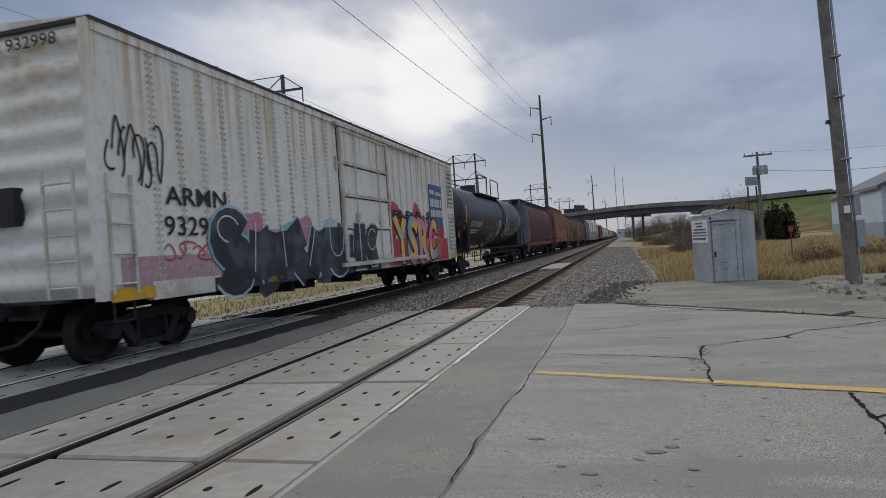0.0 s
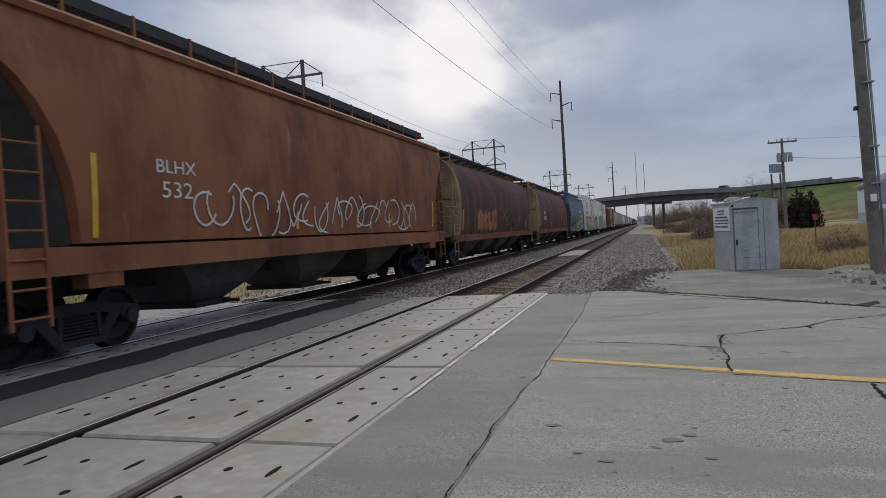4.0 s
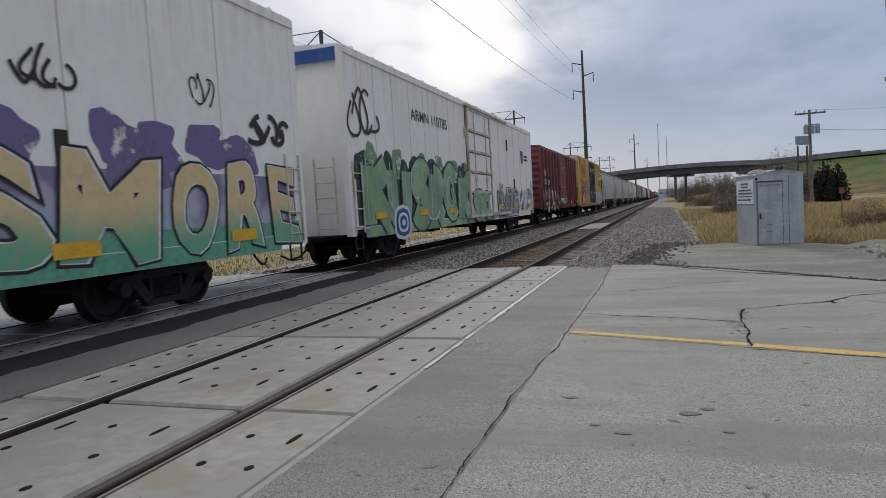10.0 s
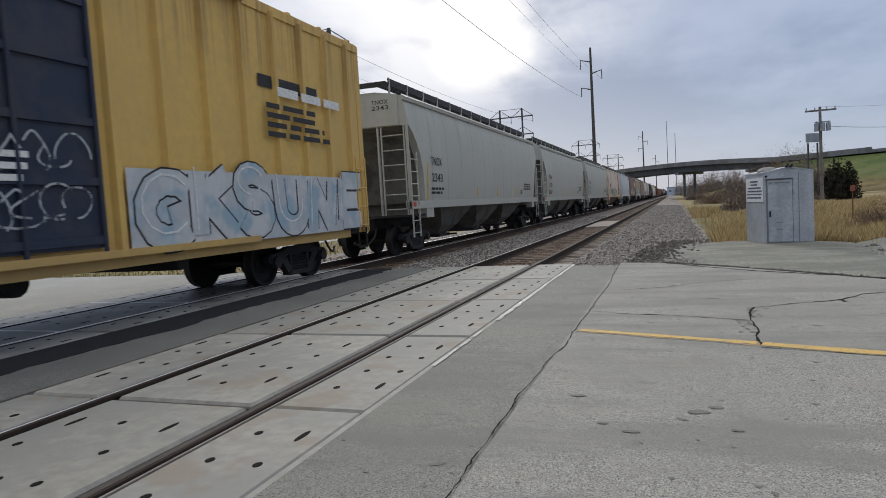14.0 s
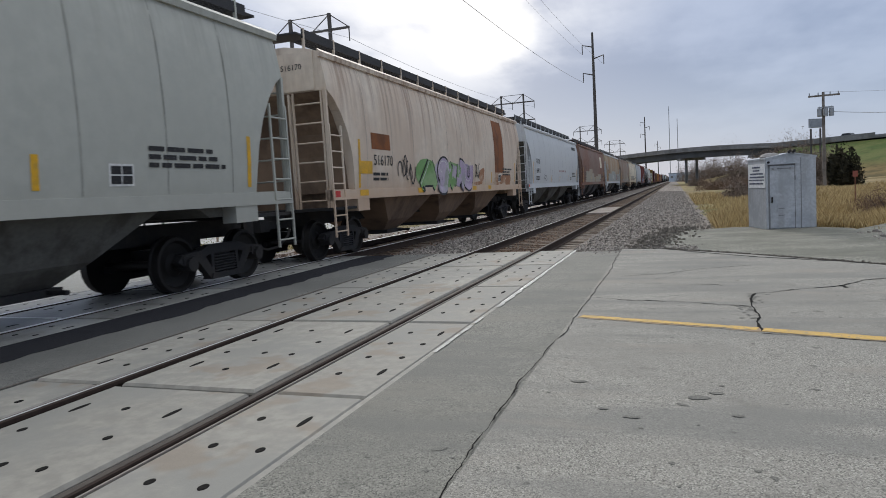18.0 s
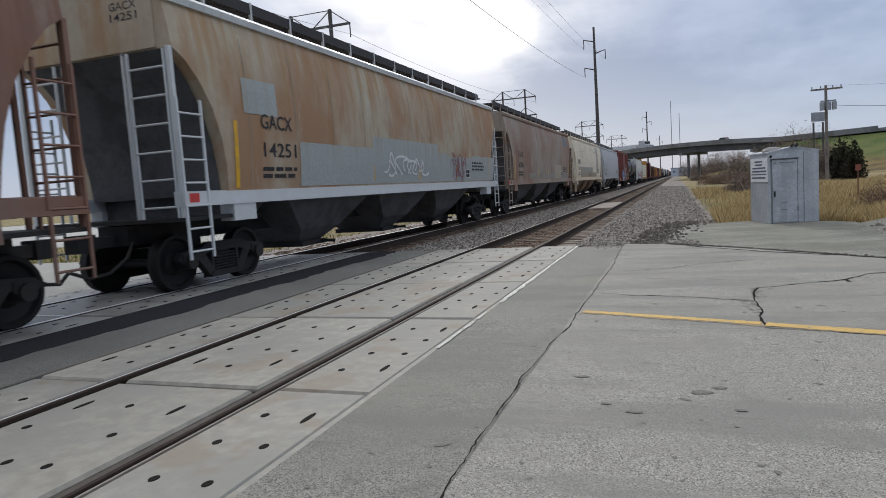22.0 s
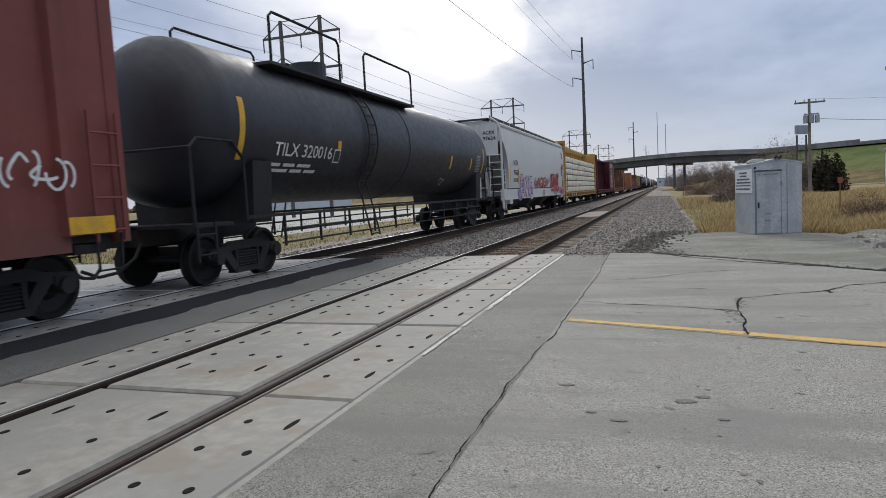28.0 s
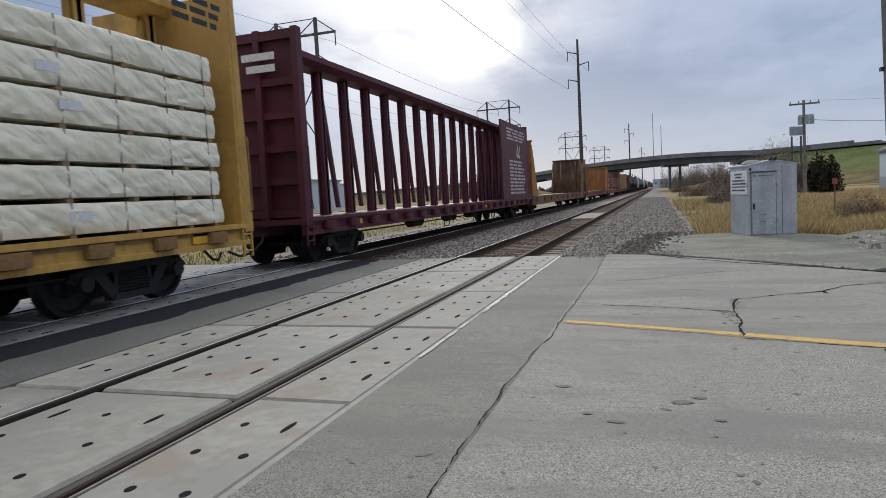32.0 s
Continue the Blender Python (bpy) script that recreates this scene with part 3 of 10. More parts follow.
for i in range(46):
    x, y = 0.72 - abs(rng.gauss(0, 0.09)), rng.uniform(6.75, 7.45)
    if i > 33:
        x, y = 0.80 + rng.gauss(0, 0.03), rng.uniform(7.6, 8.2)
    r, t = rng.uniform(0.008, 0.030), rng.uniform(0, 3.1)
    ring = [(r * 1.5 * math.cos(6.283 * k / 7) * rng.uniform(0.5, 1.2), r * math.sin(6.283 * k / 7) * rng.uniform(0.5, 1.2)) for k in range(7)]
    g.quad(*[(x + u * math.cos(t) - v * math.sin(t), y + u * math.sin(t) + v * math.cos(t), 0.0028 + 0.00002 * i) for u, v in ring])
for x, y, r in ((0.10, 4.25, 0.065), (0.22, 4.36, 0.040), (-0.67, 4.49, 0.045), (-0.27, 3.83, 0.04), (-0.45, 3.95, 0.03), (0.30, 3.95, 0.03)):
    ring = [(r * 1.4 * math.cos(6.283 * k / 9) * rng.uniform(0.6, 1.1), r * 0.7 * math.sin(6.283 * k / 9) * rng.uniform(0.6, 1.1)) for k in range(9)]
    g.quad(*[(x + u, y + v, 0.0045) for u, v in ring])
tagged(part("surface_pits", g, PIT, None, "small dark pits worn into the slab"), "small dark pits worn into the slab", "pits", "", "stuff")

# ---- railway cars: y runs along the car (0 at its leading end), x to the crossing's side, z from the rail top ----
BLACK = mat("grimy black steel", (0.018, 0.018, 0.020), 0.75, dirt=((0.048, 0.040, 0.034), 0.55), scale=2, bump=0.15)
TREAD = mat("greasy wheel steel", (0.022, 0.020, 0.019), 0.6, 0.3, dirt=((0.018, 0.016, 0.015), 0.6))
GRATE = mat("dark steel grating", (0.040, 0.040, 0.044), 0.7, scale=20, grain=0.5)
YELLOW_TAPE = mat("yellow reflective tape", (0.76, 0.42, 0.025), 0.5, dirt=((0.45, 0.28, 0.06), 0.5), scale=8)
WHITE_PAINT = mat("white lettering paint", (0.72, 0.72, 0.70), 0.6, spot=((0.4, 0.38, 0.34), 0.5, 20))
BLACK_PAINT = mat("black lettering paint", (0.02, 0.02, 0.022), 0.6, spot=((0.12, 0.11, 0.10), 0.4, 20))
RED_PAINT = mat("red paint", (0.55, 0.05, 0.045), 0.6)
ORANGE_PAINT = mat("orange paint", (0.60, 0.13, 0.03), 0.6, spot=((0.65, 0.3, 0.2), 0.3, 20))
BLUE_PAINT = mat("blue paint", (0.03, 0.10, 0.33), 0.55, cloud=((0.02, 0.05, 0.20), 0.5, 1.5), spot=((0.30, 0.34, 0.42), 0.3, 7.0))
HUT_DARK = mat("dark print and shadow line", (0.045, 0.040, 0.036), 0.9)
WHEEL_R, BOGIE_BASE = 0.46, 1.78


def wheelset_mesh():
    g, n = Geo(), 28
    for sx in (-1, 1):
        prof = [(0.63, 0.0), (0.655, 0.12), (0.668, 0.13), (0.668, 0.34), (0.655, 0.39), (0.640, 0.487), (0.672, 0.485), (0.690, 0.462), (0.815, 0.456), (0.820, 0.40), (0.760, 0.36), (0.735, 0.20), (0.79, 0.13), (0.80, 0.0)]
        rings = [[(sx * a, r * math.cos(6.28318 * i / n), r * math.sin(6.28318 * i / n)) for i in range(n)] for a, r in prof[1:-1]]
        g.loft(rings)
    g.cyl((-0.95, 0, 0), (0.95, 0, 0), 0.075, 12)
    return g.mesh("wheelset", TREAD, True)


def sideframe_mesh():
    """Cast truck side: arched top, two windows, spring nest and bearing ends."""
    g, x0, x1 = Geo(), -0.07, 0.07
    top = [(-1.15, 0.52), (-1.05, 0.62), (-0.62, 0.66), (-0.38, 0.74), (0.38, 0.74), (0.62, 0.66), (1.05, 0.62), (1.15, 0.52)]
    g.prism(top + [(1.02, 0.44), (0.62, 0.52), (0.38, 0.58), (-0.38, 0.58), (-0.62, 0.52), (-1.02, 0.44)], x0, x1, "x")
    g.prism([(-0.72, 0.53), (-0.50, 0.55), (-0.26, 0.20), (-0.40, 0.16)], x0, x1, "x")
    g.prism([(0.72, 0.53), (0.50, 0.55), (0.26, 0.20), (0.40, 0.16)], x0, x1, "x")
    g.prism([(-0.42, 0.15), (0.42, 0.15), (0.36, 0.25), (-0.36, 0.25)], x0 - 0.03, x1 + 0.03, "x")
    for s in (-1, 1):
        g.prism([(s * 0.30, 0.25), (s * 0.36, 0.25), (s * 0.36, 0.6), (s * 0.28, 0.6)], x0, x1, "x")
        g.cyl((x0 - 0.05, s * 0.89, WHEEL_R), (x1 + 0.08, s * 0.89, WHEEL_R), 0.115, 12)
        g.box(x0 - 0.02, s * 0.89 - 0.15, WHEEL_R, x1 + 0.02, s * 0.89 + 0.15, 0.60)
    return g.mesh("sideframe", BLACK)


def spring_mesh():
    g, rings = Geo(), []
    for i in range(13):
        a, b = (0.078, 0.285) if i % 2 else (0.050, 0.265)
        z = 0.25 + i * 0.024
        rings.append([(-a, -b, z), (a, -b, z), (a, b, z), (-a, b, z)])
    g.loft(rings)
    return g.mesh("spring", BLACK)


BOGIE = {
    "bolster": Geo().box(-1.0, -0.22, 0.42, 1.0, 0.22, 0.66).box(-0.3, -0.3, 0.64, 0.3, 0.3, 0.80).box(-0.62, -1.05, 0.36, -0.5, 1.05, 0.46).box(0.5, -1.05, 0.36, 0.62, 1.05, 0.46).mesh("bolster", BLACK),
    "side": sideframe_mesh(), "wheels": wheelset_mesh(), "spring": spring_mesh()}
WHEELS = []


def bogie(car, y):
    b = part("bogie", BOGIE["bolster"], None, car, "black cast steel truck")
    b.location = (0, y, 0)
    for sx in (-1, 1):
        part("sideframe", BOGIE["side"], None, b).location = (sx * 0.99, 0, 0)
        part("spring", BOGIE["spring"], None, b).location = (sx * 0.99, 0, 0)
    for sy in (-1, 1):
        s = part("wheelset", BOGIE["wheels"], None, b, "steel wheels on their axle")
        s.matrix_parent_inverse = Matrix.Translation((0, sy * BOGIE_BASE / 2, WHEEL_R))
        WHEELS.append(s)


def coupler(car, y, s):
    """Coupler at the end at y, pointing to s, with a hose that hangs under it."""
    g = Geo().box(-0.08, min(y, y + s * 0.62), 0.80, 0.08, max(y, y + s * 0.62), 0.98)
    g.box(-0.15, min(y + s * 0.5, y + s * 0.82), 0.76, 0.14, max(y + s * 0.5, y + s * 0.82), 1.03)
    part("coupler", g, BLACK, car, "rusty black knuckle coupler")
    pts = [(0.35, y, 0.85), (0.36, y + s * 0.15, 0.62), (0.30, y + s * 0.45, 0.42), (0.2, y + s * 0.75, 0.38), (0.1, y + s * 0.98, 0.5)]
    part("brake_hose", Geo().tube(pts, 0.028, 7), BLACK, car, "black rubber brake hose")


def ladder(car, x, y0, y1, z0, z1, n, material, r=0.022, name="ladder"):
    g = Geo()
    for yy in (y0, y1):
        g.box(x - 0.015, yy - 0.02, z0, x + 0.02, yy + 0.02, z1)
    for i in range(n):
        z = z0 + (z1 - z0) * (i + 0.35) / n
        g.cyl((x + 0.01, y0, z), (x + 0.01, y1, z), r * 0.8, 6)
    return part(name, g, material, car)


def end_ladder(car, y, x0, x1, z0, z1, n, material):
    g = Geo()
    for xx in (x0, x1):
        g.box(xx - 0.018, y - 0.02, z0, xx + 0.018, y + 0.02, z1)
    for i in range(n):
        z = z0 + (z1 - z0) * (i + 0.4) / n
        g.cyl((x0, y, z), (x1, y, z), 0.017, 6)
    return part("end_ladder", g, material, car)


def flat_side(x):
    return lambda z: x


def lettering(car, text, box, material, side, lift=0.010, bold=0.0, name="lettering", label=""):
    """Words fitted into box (y0, y1, z0, z1) on the car's side."""
    cu = bpy.data.curves.new(name, "FONT")
    cu.body, cu.resolution_u, cu.offset = text, 3, bold
    tmp = bpy.data.objects.new(name, cu)
    scene.collection.objects.link(tmp)
    bpy.context.view_layer.update()
    me = bpy.data.meshes.new_from_object(tmp.evaluated_get(bpy.context.evaluated_depsgraph_get()))
    bpy.data.objects.remove(tmp)
    bpy.data.curves.remove(cu)
    co = np.empty(len(me.vertices) * 3)
    me.vertices.foreach_get("co", co)
    co = co.reshape(-1, 3)
    lo, hi = co.min(0), co.max(0)
    y0, y1, z0, z1 = box
    for vert, c in zip(me.vertices, co):
        yy = y0 + (c[0] - lo[0]) / max(1e-6, hi[0] - lo[0]) * (y1 - y0)
        zz = z0 + (c[1] - lo[1]) / max(1e-6, hi[1] - lo[1]) * (z1 - z0)
        vert.co = (side(zz) + lift, yy, zz)
    me.materials.clear()
    me.materials.append(material)
    return part(name, me, None, car, label)


def end_lettering(car, text, box, material, y):
    """Words on the leading end wall, box (x0, x1, z0, z1)."""
    ob = lettering(car, text, box, material, flat_side(0), 0.0, 0.004)
    for vert in ob.data.vertices:
        vert.co = (vert.co.y, y, vert.co.z)
    return ob


def bars(car, box, rows, material, side, lift=0.010, name="small_print", words=3):
    """Print too small to read: short bars in rows."""
    g, (y0, y1, z0, z1) = Geo(), box
    h = (z1 - z0) / rows
    for r in range(rows):
        y, end = y0, y0 + (y1 - y0) * rnd(0.75, 1.0)
        while y < end - 0.02:
            e = min(end, y + (y1 - y0) / words * rnd(0.5, 1.1))
            a, b = z1 - h * (r + 0.72), z1 - h * (r + 0.15)
            g.quad((side(a) + lift, y, a), (side(a) + lift, e, a), (side(b) + lift, e, b), (side(b) + lift, y, b))
            y = e + (y1 - y0) / words * 0.16
    return part(name, g, material, car)


def patch(car, pts, material, side, lift=0.006, name="paint_patch", label=""):
    """A flat painted area through (y, z) points, bent to the side; rows of quads between its left and right edge."""
    g = Geo()
    zs = [p[1] for p in pts]
    n = max(2, int((max(zs) - min(zs)) / (0.05 if max(zs) - min(zs) < 1.0 and len(pts) > 8 else 0.12)) + 1)

    def cut(z):
        hits = []
        for a, b in zip(pts, pts[1:] + pts[:1]):
            if min(a[1], b[1]) <= z <= max(a[1], b[1]) and a[1] != b[1]:
                hits.append(a[0] + (b[0] - a[0]) * (z - a[1]) / (b[1] - a[1]))
        return (min(hits), max(hits)) if hits else None
    rows = []
    for i in range(n + 1):
        z = min(zs) + (max(zs) - min(zs)) * (0.001 + 0.998 * i / n)
        c = cut(z)
        if c:
            rows.append((z, *c))
    for (za, a0, a1), (zb, b0, b1) in zip(rows, rows[1:]):
        g.quad((side(za) + lift, a0, za), (side(za) + lift, a1, za), (side(zb) + lift, b1, zb), (side(zb) + lift, b0, zb))
    return part(name, g, material, car, label)


def rect(y0, y1, z0, z1):
    return [(y0, z0), (y1, z0), (y1, z1), (y0, z1)]


def blob(cy, cz, ry, rz, rng, n=22, wob=0.22, lean=0.0):
    out = []
    ph = [rng.uniform(0, 6.28) for _ in range(3)]
    for i in range(n):
        a = 6.28318 * i / n
        k = 1 + wob * (0.6 * math.sin(2 * a + ph[0]) + 0.5 * math.sin(3 * a + ph[1]) + 0.3 * math.sin(5 * a + ph[2]))
        yy, zz = math.copysign(abs(math.cos(a)) ** 0.75, math.cos(a)), math.copysign(abs(math.sin(a)) ** 0.75, math.sin(a))
        out.append((cy + ry * k * yy + lean * rz * zz, cz + rz * k * zz))
    return out


def spray(name, colour):
    return mat("sprayed " + name, colour, 0.55, spot=([c * 0.5 for c in colour], 0.25, 9.0), grain=0.12, scale=2)


def spray_fade(name, top, bottom, z0, z1):
    """Spray paint that fades from one colour to another with height."""
    m = bpy.data.materials.new("sprayed " + name)
    m.use_nodes = True
    k = Nodes(m.node_tree)
    out, sh = k.n("ShaderNodeOutputMaterial"), k.n("ShaderNodeBsdfPrincipled")
    k.link(sh.outputs[0], out.inputs[0])
    tc = k.n("ShaderNodeTexCoord").outputs["Object"]
    sepz = k.n("ShaderNodeSeparateXYZ")
    k.link(tc, sepz.inputs[0])
    lift = k.math("ADD", sepz.outputs[2], k.math("MULTIPLY", k.noise(tc, 1.6, 4, 0.6), 0.5))
    col = k.mix(k.ramp(lift, z0 + 0.25, z1 + 0.25), bottom, top)
    col = k.mix(k.math("MULTIPLY", k.ramp(k.noise(tc, 7, 4, 0.6), 0.45, 0.7), 0.3), col, [q * 0.6 for q in top])
    k.link(col, sh.inputs["Base Color"])
    sh.inputs["Roughness"].default_value = 0.55
    return m


def spray_mix(name, colours, scale=1.2, soft=0.10):
    """Spray paint clouded from one colour into the next."""
    m = bpy.data.materials.new("sprayed " + name)
    m.use_nodes = True
    k = Nodes(m.node_tree)
    out, sh = k.n("ShaderNodeOutputMaterial"), k.n("ShaderNodeBsdfPrincipled")
    k.link(sh.outputs[0], out.inputs[0])
    tc = k.n("ShaderNodeTexCoord").outputs["Object"]
    col = colours[0]
    for i, c_ in enumerate(colours[1:]):
        col = k.mix(k.ramp(k.noise(tc, scale * (1 + 0.35 * i), 2, 0.5, shift=(3 * i, 5 * i + 1, 2 * i)), 0.52 - soft, 0.52 + soft), col, c_)
    grime = k.ramp(k.noise(tc, 9, 4, 0.6), 0.45, 0.75)
    col = k.mix(k.math("MULTIPLY", grime, 0.22), col, [q * 0.6 for q in colours[0]])
    k.link(col, sh.inputs["Base Color"])
    sh.inputs["Roughness"].default_value = 0.6
    return m


def mist(name, colour, dense=0.5, scale=2.2):
    """Thin overspray: the paint under it shows through where it was sprayed thinly."""
    m = bpy.data.materials.new("overspray " + name)
    m.use_nodes = True
    k = Nodes(m.node_tree)
    out, sh, clear, both = k.n("ShaderNodeOutputMaterial"), k.n("ShaderNodeBsdfPrincipled"), k.n("ShaderNodeBsdfTransparent"), k.n("ShaderNodeMixShader")
    tc = k.n("ShaderNodeTexCoord").outputs["Object"]
    k.link(k.ramp(k.noise(tc, scale, 6, 0.66), 0.62 - dense * 0.4, 0.80 - dense * 0.4), both.inputs[0])
    k.link(clear.outputs[0], both.inputs[1])
    k.link(sh.outputs[0], both.inputs[2])
    k.link(both.outputs[0], out.inputs[0])
    sh.inputs["Base Color"].default_value = (*colour, 1)
    sh.inputs["Roughness"].default_value = 0.8
    return m


GLYPHS = {}


def glyph(ch, grow):
    """Points and faces of one letter, its outline grown by grow."""
    if (ch, grow) not in GLYPHS:
        cu = bpy.data.curves.new("glyph", "FONT")
        cu.body, cu.resolution_u, cu.offset = ch, 4, grow
        tmp = bpy.data.objects.new("glyph", cu)
        me = bpy.data.meshes.new_from_object(tmp)
        GLYPHS[ch, grow] = ([tuple(v.co) for v in me.vertices], [tuple(p.vertices) for p in me.polygons])
        bpy.data.objects.remove(tmp)
        bpy.data.curves.remove(cu)
    return GLYPHS[ch, grow]


def throwup(car, word, side, layers, lean=0.12, wave=0.05, label="", flow=0.0):
    """Big sprayed letters; word: (letter, y0, y1, z0, z1); layers: (growth, paint, lift, shift along, shift up)."""
    for i, (ch, y0, y1, z0, z1) in enumerate(word):
        core = glyph(ch, 0.0)[0]
        lo, hi = [min(p[k] for p in core) for k in (0, 1)], [max(p[k] for p in core) for k in (0, 1)]
        for n, (grow, paint, lift, dy, dz) in enumerate(layers):
            pts, faces = glyph(ch, grow)
            g = Geo()
            for p in pts:
                u, v = (p[0] - lo[0]) / (hi[0] - lo[0]), (p[1] - lo[1]) / (hi[1] - lo[1])
                y = y0 + (y1 - y0) * u + lean * (z1 - z0) * (v - 0.5) * (1 if i % 2 else -0.6) + dy + wave * math.sin(v * 5 + i * 2.1) + flow * v * v
                z = z0 + (z1 - z0) * v + dz + wave * math.sin(u * 4 + i * 1.7)
                g.v.append((side(z) + lift + 0.0006 * i, y, z))
            g.f = list(faces)
            part("graffiti", g, paint, car, label if i == 0 and n == 0 else "")


def letter_bars(car, box, count, material, side, lift, name="emblem_bars"):
    """Blocks in the rhythm of a painted word."""
    g, (y0, y1, z0, z1) = Geo(), box
    step = (y1 - y0) / count
    for i in range(count):
        a, b = y0 + step * i + step * 0.08, y0 + step * (i + 1) - step * (0.10 + 0.10 * ((i * 7) % 3))
        g.quad((side(z0) + lift, a, z0), (side(z0) + lift, b, z0), (side(z1) + lift, b, z1), (side(z1) + lift, a, z1))
    return part(name, g, material, car)


def scribble(car, box, side, material, seed, strokes=9, width=0.02, label=""):
    """A tag drawn with a spray line: loops and slashes, each stroke a part."""
    rng = random.Random(seed)
    y0, y1, z0, z1 = box
    for i in range(strokes):
        cy = y0 + (y1 - y0) * (i + 0.5) / strokes
        a, b = rng.uniform(0.5, 1.1) * (y1 - y0) / strokes, (z1 - z0) * rng.uniform(0.25, 0.5)
        ph, turn = rng.uniform(0, 6.28), rng.uniform(2.2, 5.2)
        kink = rng.uniform(-0.5, 0.5)
        pts = []
        for j in range(13):
            q = ph + turn * j / 12
            pts.append((cy + a * (math.cos(q) + kink * math.sin(2 * q)), (z0 + z1) / 2 + b * math.sin(q) + (z1 - z0) * 0.1 * math.sin(i)))
        stroke(car, pts, width, material, side, 0.019 + 0.001 * (i % 3), label if i == 0 else "")


def stroke(car, pts, width, material, side, lift, label="", name="graffiti"):
    """A connected painted line through (y, z) points."""
    g, rings = Geo(), []
    for i, p in enumerate(pts):
        d = Vector(pts[min(i + 1, len(pts) - 1)]) - Vector(pts[max(i - 1, 0)])
        s = Vector((-d.y, d.x)).normalized() * width
        ends = []
        for k in (1, 0, -1):
            yy, zz = p[0] + s.x * k, p[1] + s.y * k
            ends.append((side(zz) + lift, yy, zz))
        rings.append(ends)
    return part(name, g.loft(rings, caps=False, closed=False), material, car, label)


def thicken(pts, step=0.12):
    """Points at even steps along a line, so that it follows a curved side."""
    out = []
    for a, b in zip(pts, pts[1:]):
        n = max(1, int((Vector(b) - Vector(a)).length / step))
        out += [tuple(Vector(a).lerp(Vector(b), i / n)) for i in range(n)]
    return out + [pts[-1]]


def arc(cy, cz, ry, rz, a0, a1, n=9):
    return [(cy + ry * math.cos(radians(a0 + (a1 - a0) * i / n)), cz + rz * math.sin(radians(a0 + (a1 - a0) * i / n))) for i in range(n + 1)]


# wild-style shapes in a unit square: bars, hooks and bows that only look like letters
SHAPES = (
    ([(0.15, 0.0), (0.15, 1.0)], [(0.15, 0.55), (0.85, 1.0)], [(0.3, 0.6), (0.9, 0.0)]),
    (arc(0.5, 0.5, 0.38, 0.45, 40, 320), [(0.75, 0.45), (0.5, 0.35)]),
    ([(0.1, 0.0), (0.2, 1.0)], [(0.2, 1.0), (0.75, 0.05)], [(0.75, 0.05), (0.9, 1.0)]),
    ([(0.2, 0.0), (0.2, 1.0)], arc(0.3, 0.73, 0.45, 0.25, 95, -95), [(0.35, 0.45), (0.9, 0.0)]),
    (arc(0.5, 0.75, 0.35, 0.25, 20, 260), arc(0.5, 0.26, 0.38, 0.26, 100, -160)),
    ([(0.05, 0.95), (0.95, 0.95)], [(0.5, 0.95), (0.42, 0.0)]),
    ([(0.1, 0.0), (0.48, 1.0)], [(0.52, 1.0), (0.9, 0.0)], [(0.28, 0.36), (0.75, 0.36)]),
    ([(0.2, 1.0), (0.2, 0.05)], [(0.2, 0.05), (0.9, 0.05)], [(0.2, 0.52), (0.75, 0.52)], [(0.2, 0.98), (0.9, 0.98)]),
    ([(0.12, 1.0), (0.14, 0.45)] + arc(0.5, 0.42, 0.36, 0.36, 180, 360) + [(0.88, 1.0)],),
)


def mural(car, box, side, letters, fills, outline, seed, glow=None, inner=None, label="", fat=0.52, edge=0.035, shine=None, order=None):
    """A spray-painted piece: fat outlined strokes, two-tone fills and highlights; no word can be made out."""
    rng = random.Random(seed)
    y0, y1, z0, z1 = box
    wd, h = (y1 - y0) / letters, z1 - z0
    if glow:
        patch(car, blob((y0 + y1) / 2, (z0 + z1) / 2, (y1 - y0) * 0.50, h * 0.50, rng, 28, 0.10), glow, side, 0.005, "graffiti", label or "spray-painted graffiti")
    for i in range(letters):
        shape = SHAPES[order[i % len(order)] if order else rng.randrange(len(SHAPES))]
        lean, dz, sx = rng.uniform(-0.15, 0.15) * wd, rng.uniform(-0.07, 0.07) * h, rng.uniform(1.05, 1.35)
        w1 = fat * min(wd, h) * 0.5
        for k, line in enumerate(shape):
            m = w1 * 1.1
            pts = [(y0 + wd * i + m * 0.5 + (wd * sx - m) * p + lean * q, z0 + dz + m * 0.6 + (h - m * 1.2) * q) for p, q in line]
            pts = thicken(pts)
            stroke(car, pts, w1 + edge, outline, side, 0.007 + 0.0005 * k, label if i == 0 and k == 0 else "")
            stroke(car, pts, w1, fills[(i + k) % len(fills)], side, 0.012 + 0.0005 * k)
            low = [p for p in pts if p[1] < z0 + 0.42 * h]
            if len(low) > 1:
                stroke(car, low, w1 * 0.86, (inner or fills)[(i + 1) % len(inner or fills)], side, 0.016 + 0.0005 * k)
        line = thicken([(y0 + wd * i + w1 * 0.2 + (wd * sx - w1) * p + lean * q, z0 + dz + w1 * 1.1 + (h - w1 * 1.2) * q) for p, q in shape[0]])
        stroke(car, line, min(0.016, w1 * 0.10), shine or WHITE_PAINT, side, 0.0205)
        if rng.random() < 0.6:
            a = y0 + wd * (i + rng.uniform(0.2, 0.8))
            stroke(car, [(a, z0 + h * 0.75), (a + rng.uniform(-0.2, 0.2) * wd, z0 + h * 0.95)], max(0.012, w1 * 0.15), (inner or fills)[0], side, 0.020)


def running_gear(car, L, inset):
    for y in (inset, L - inset):
        bogie(car, y)
    coupler(car, 0.15, -1)
    coupler(car, L - 0.15, 1)


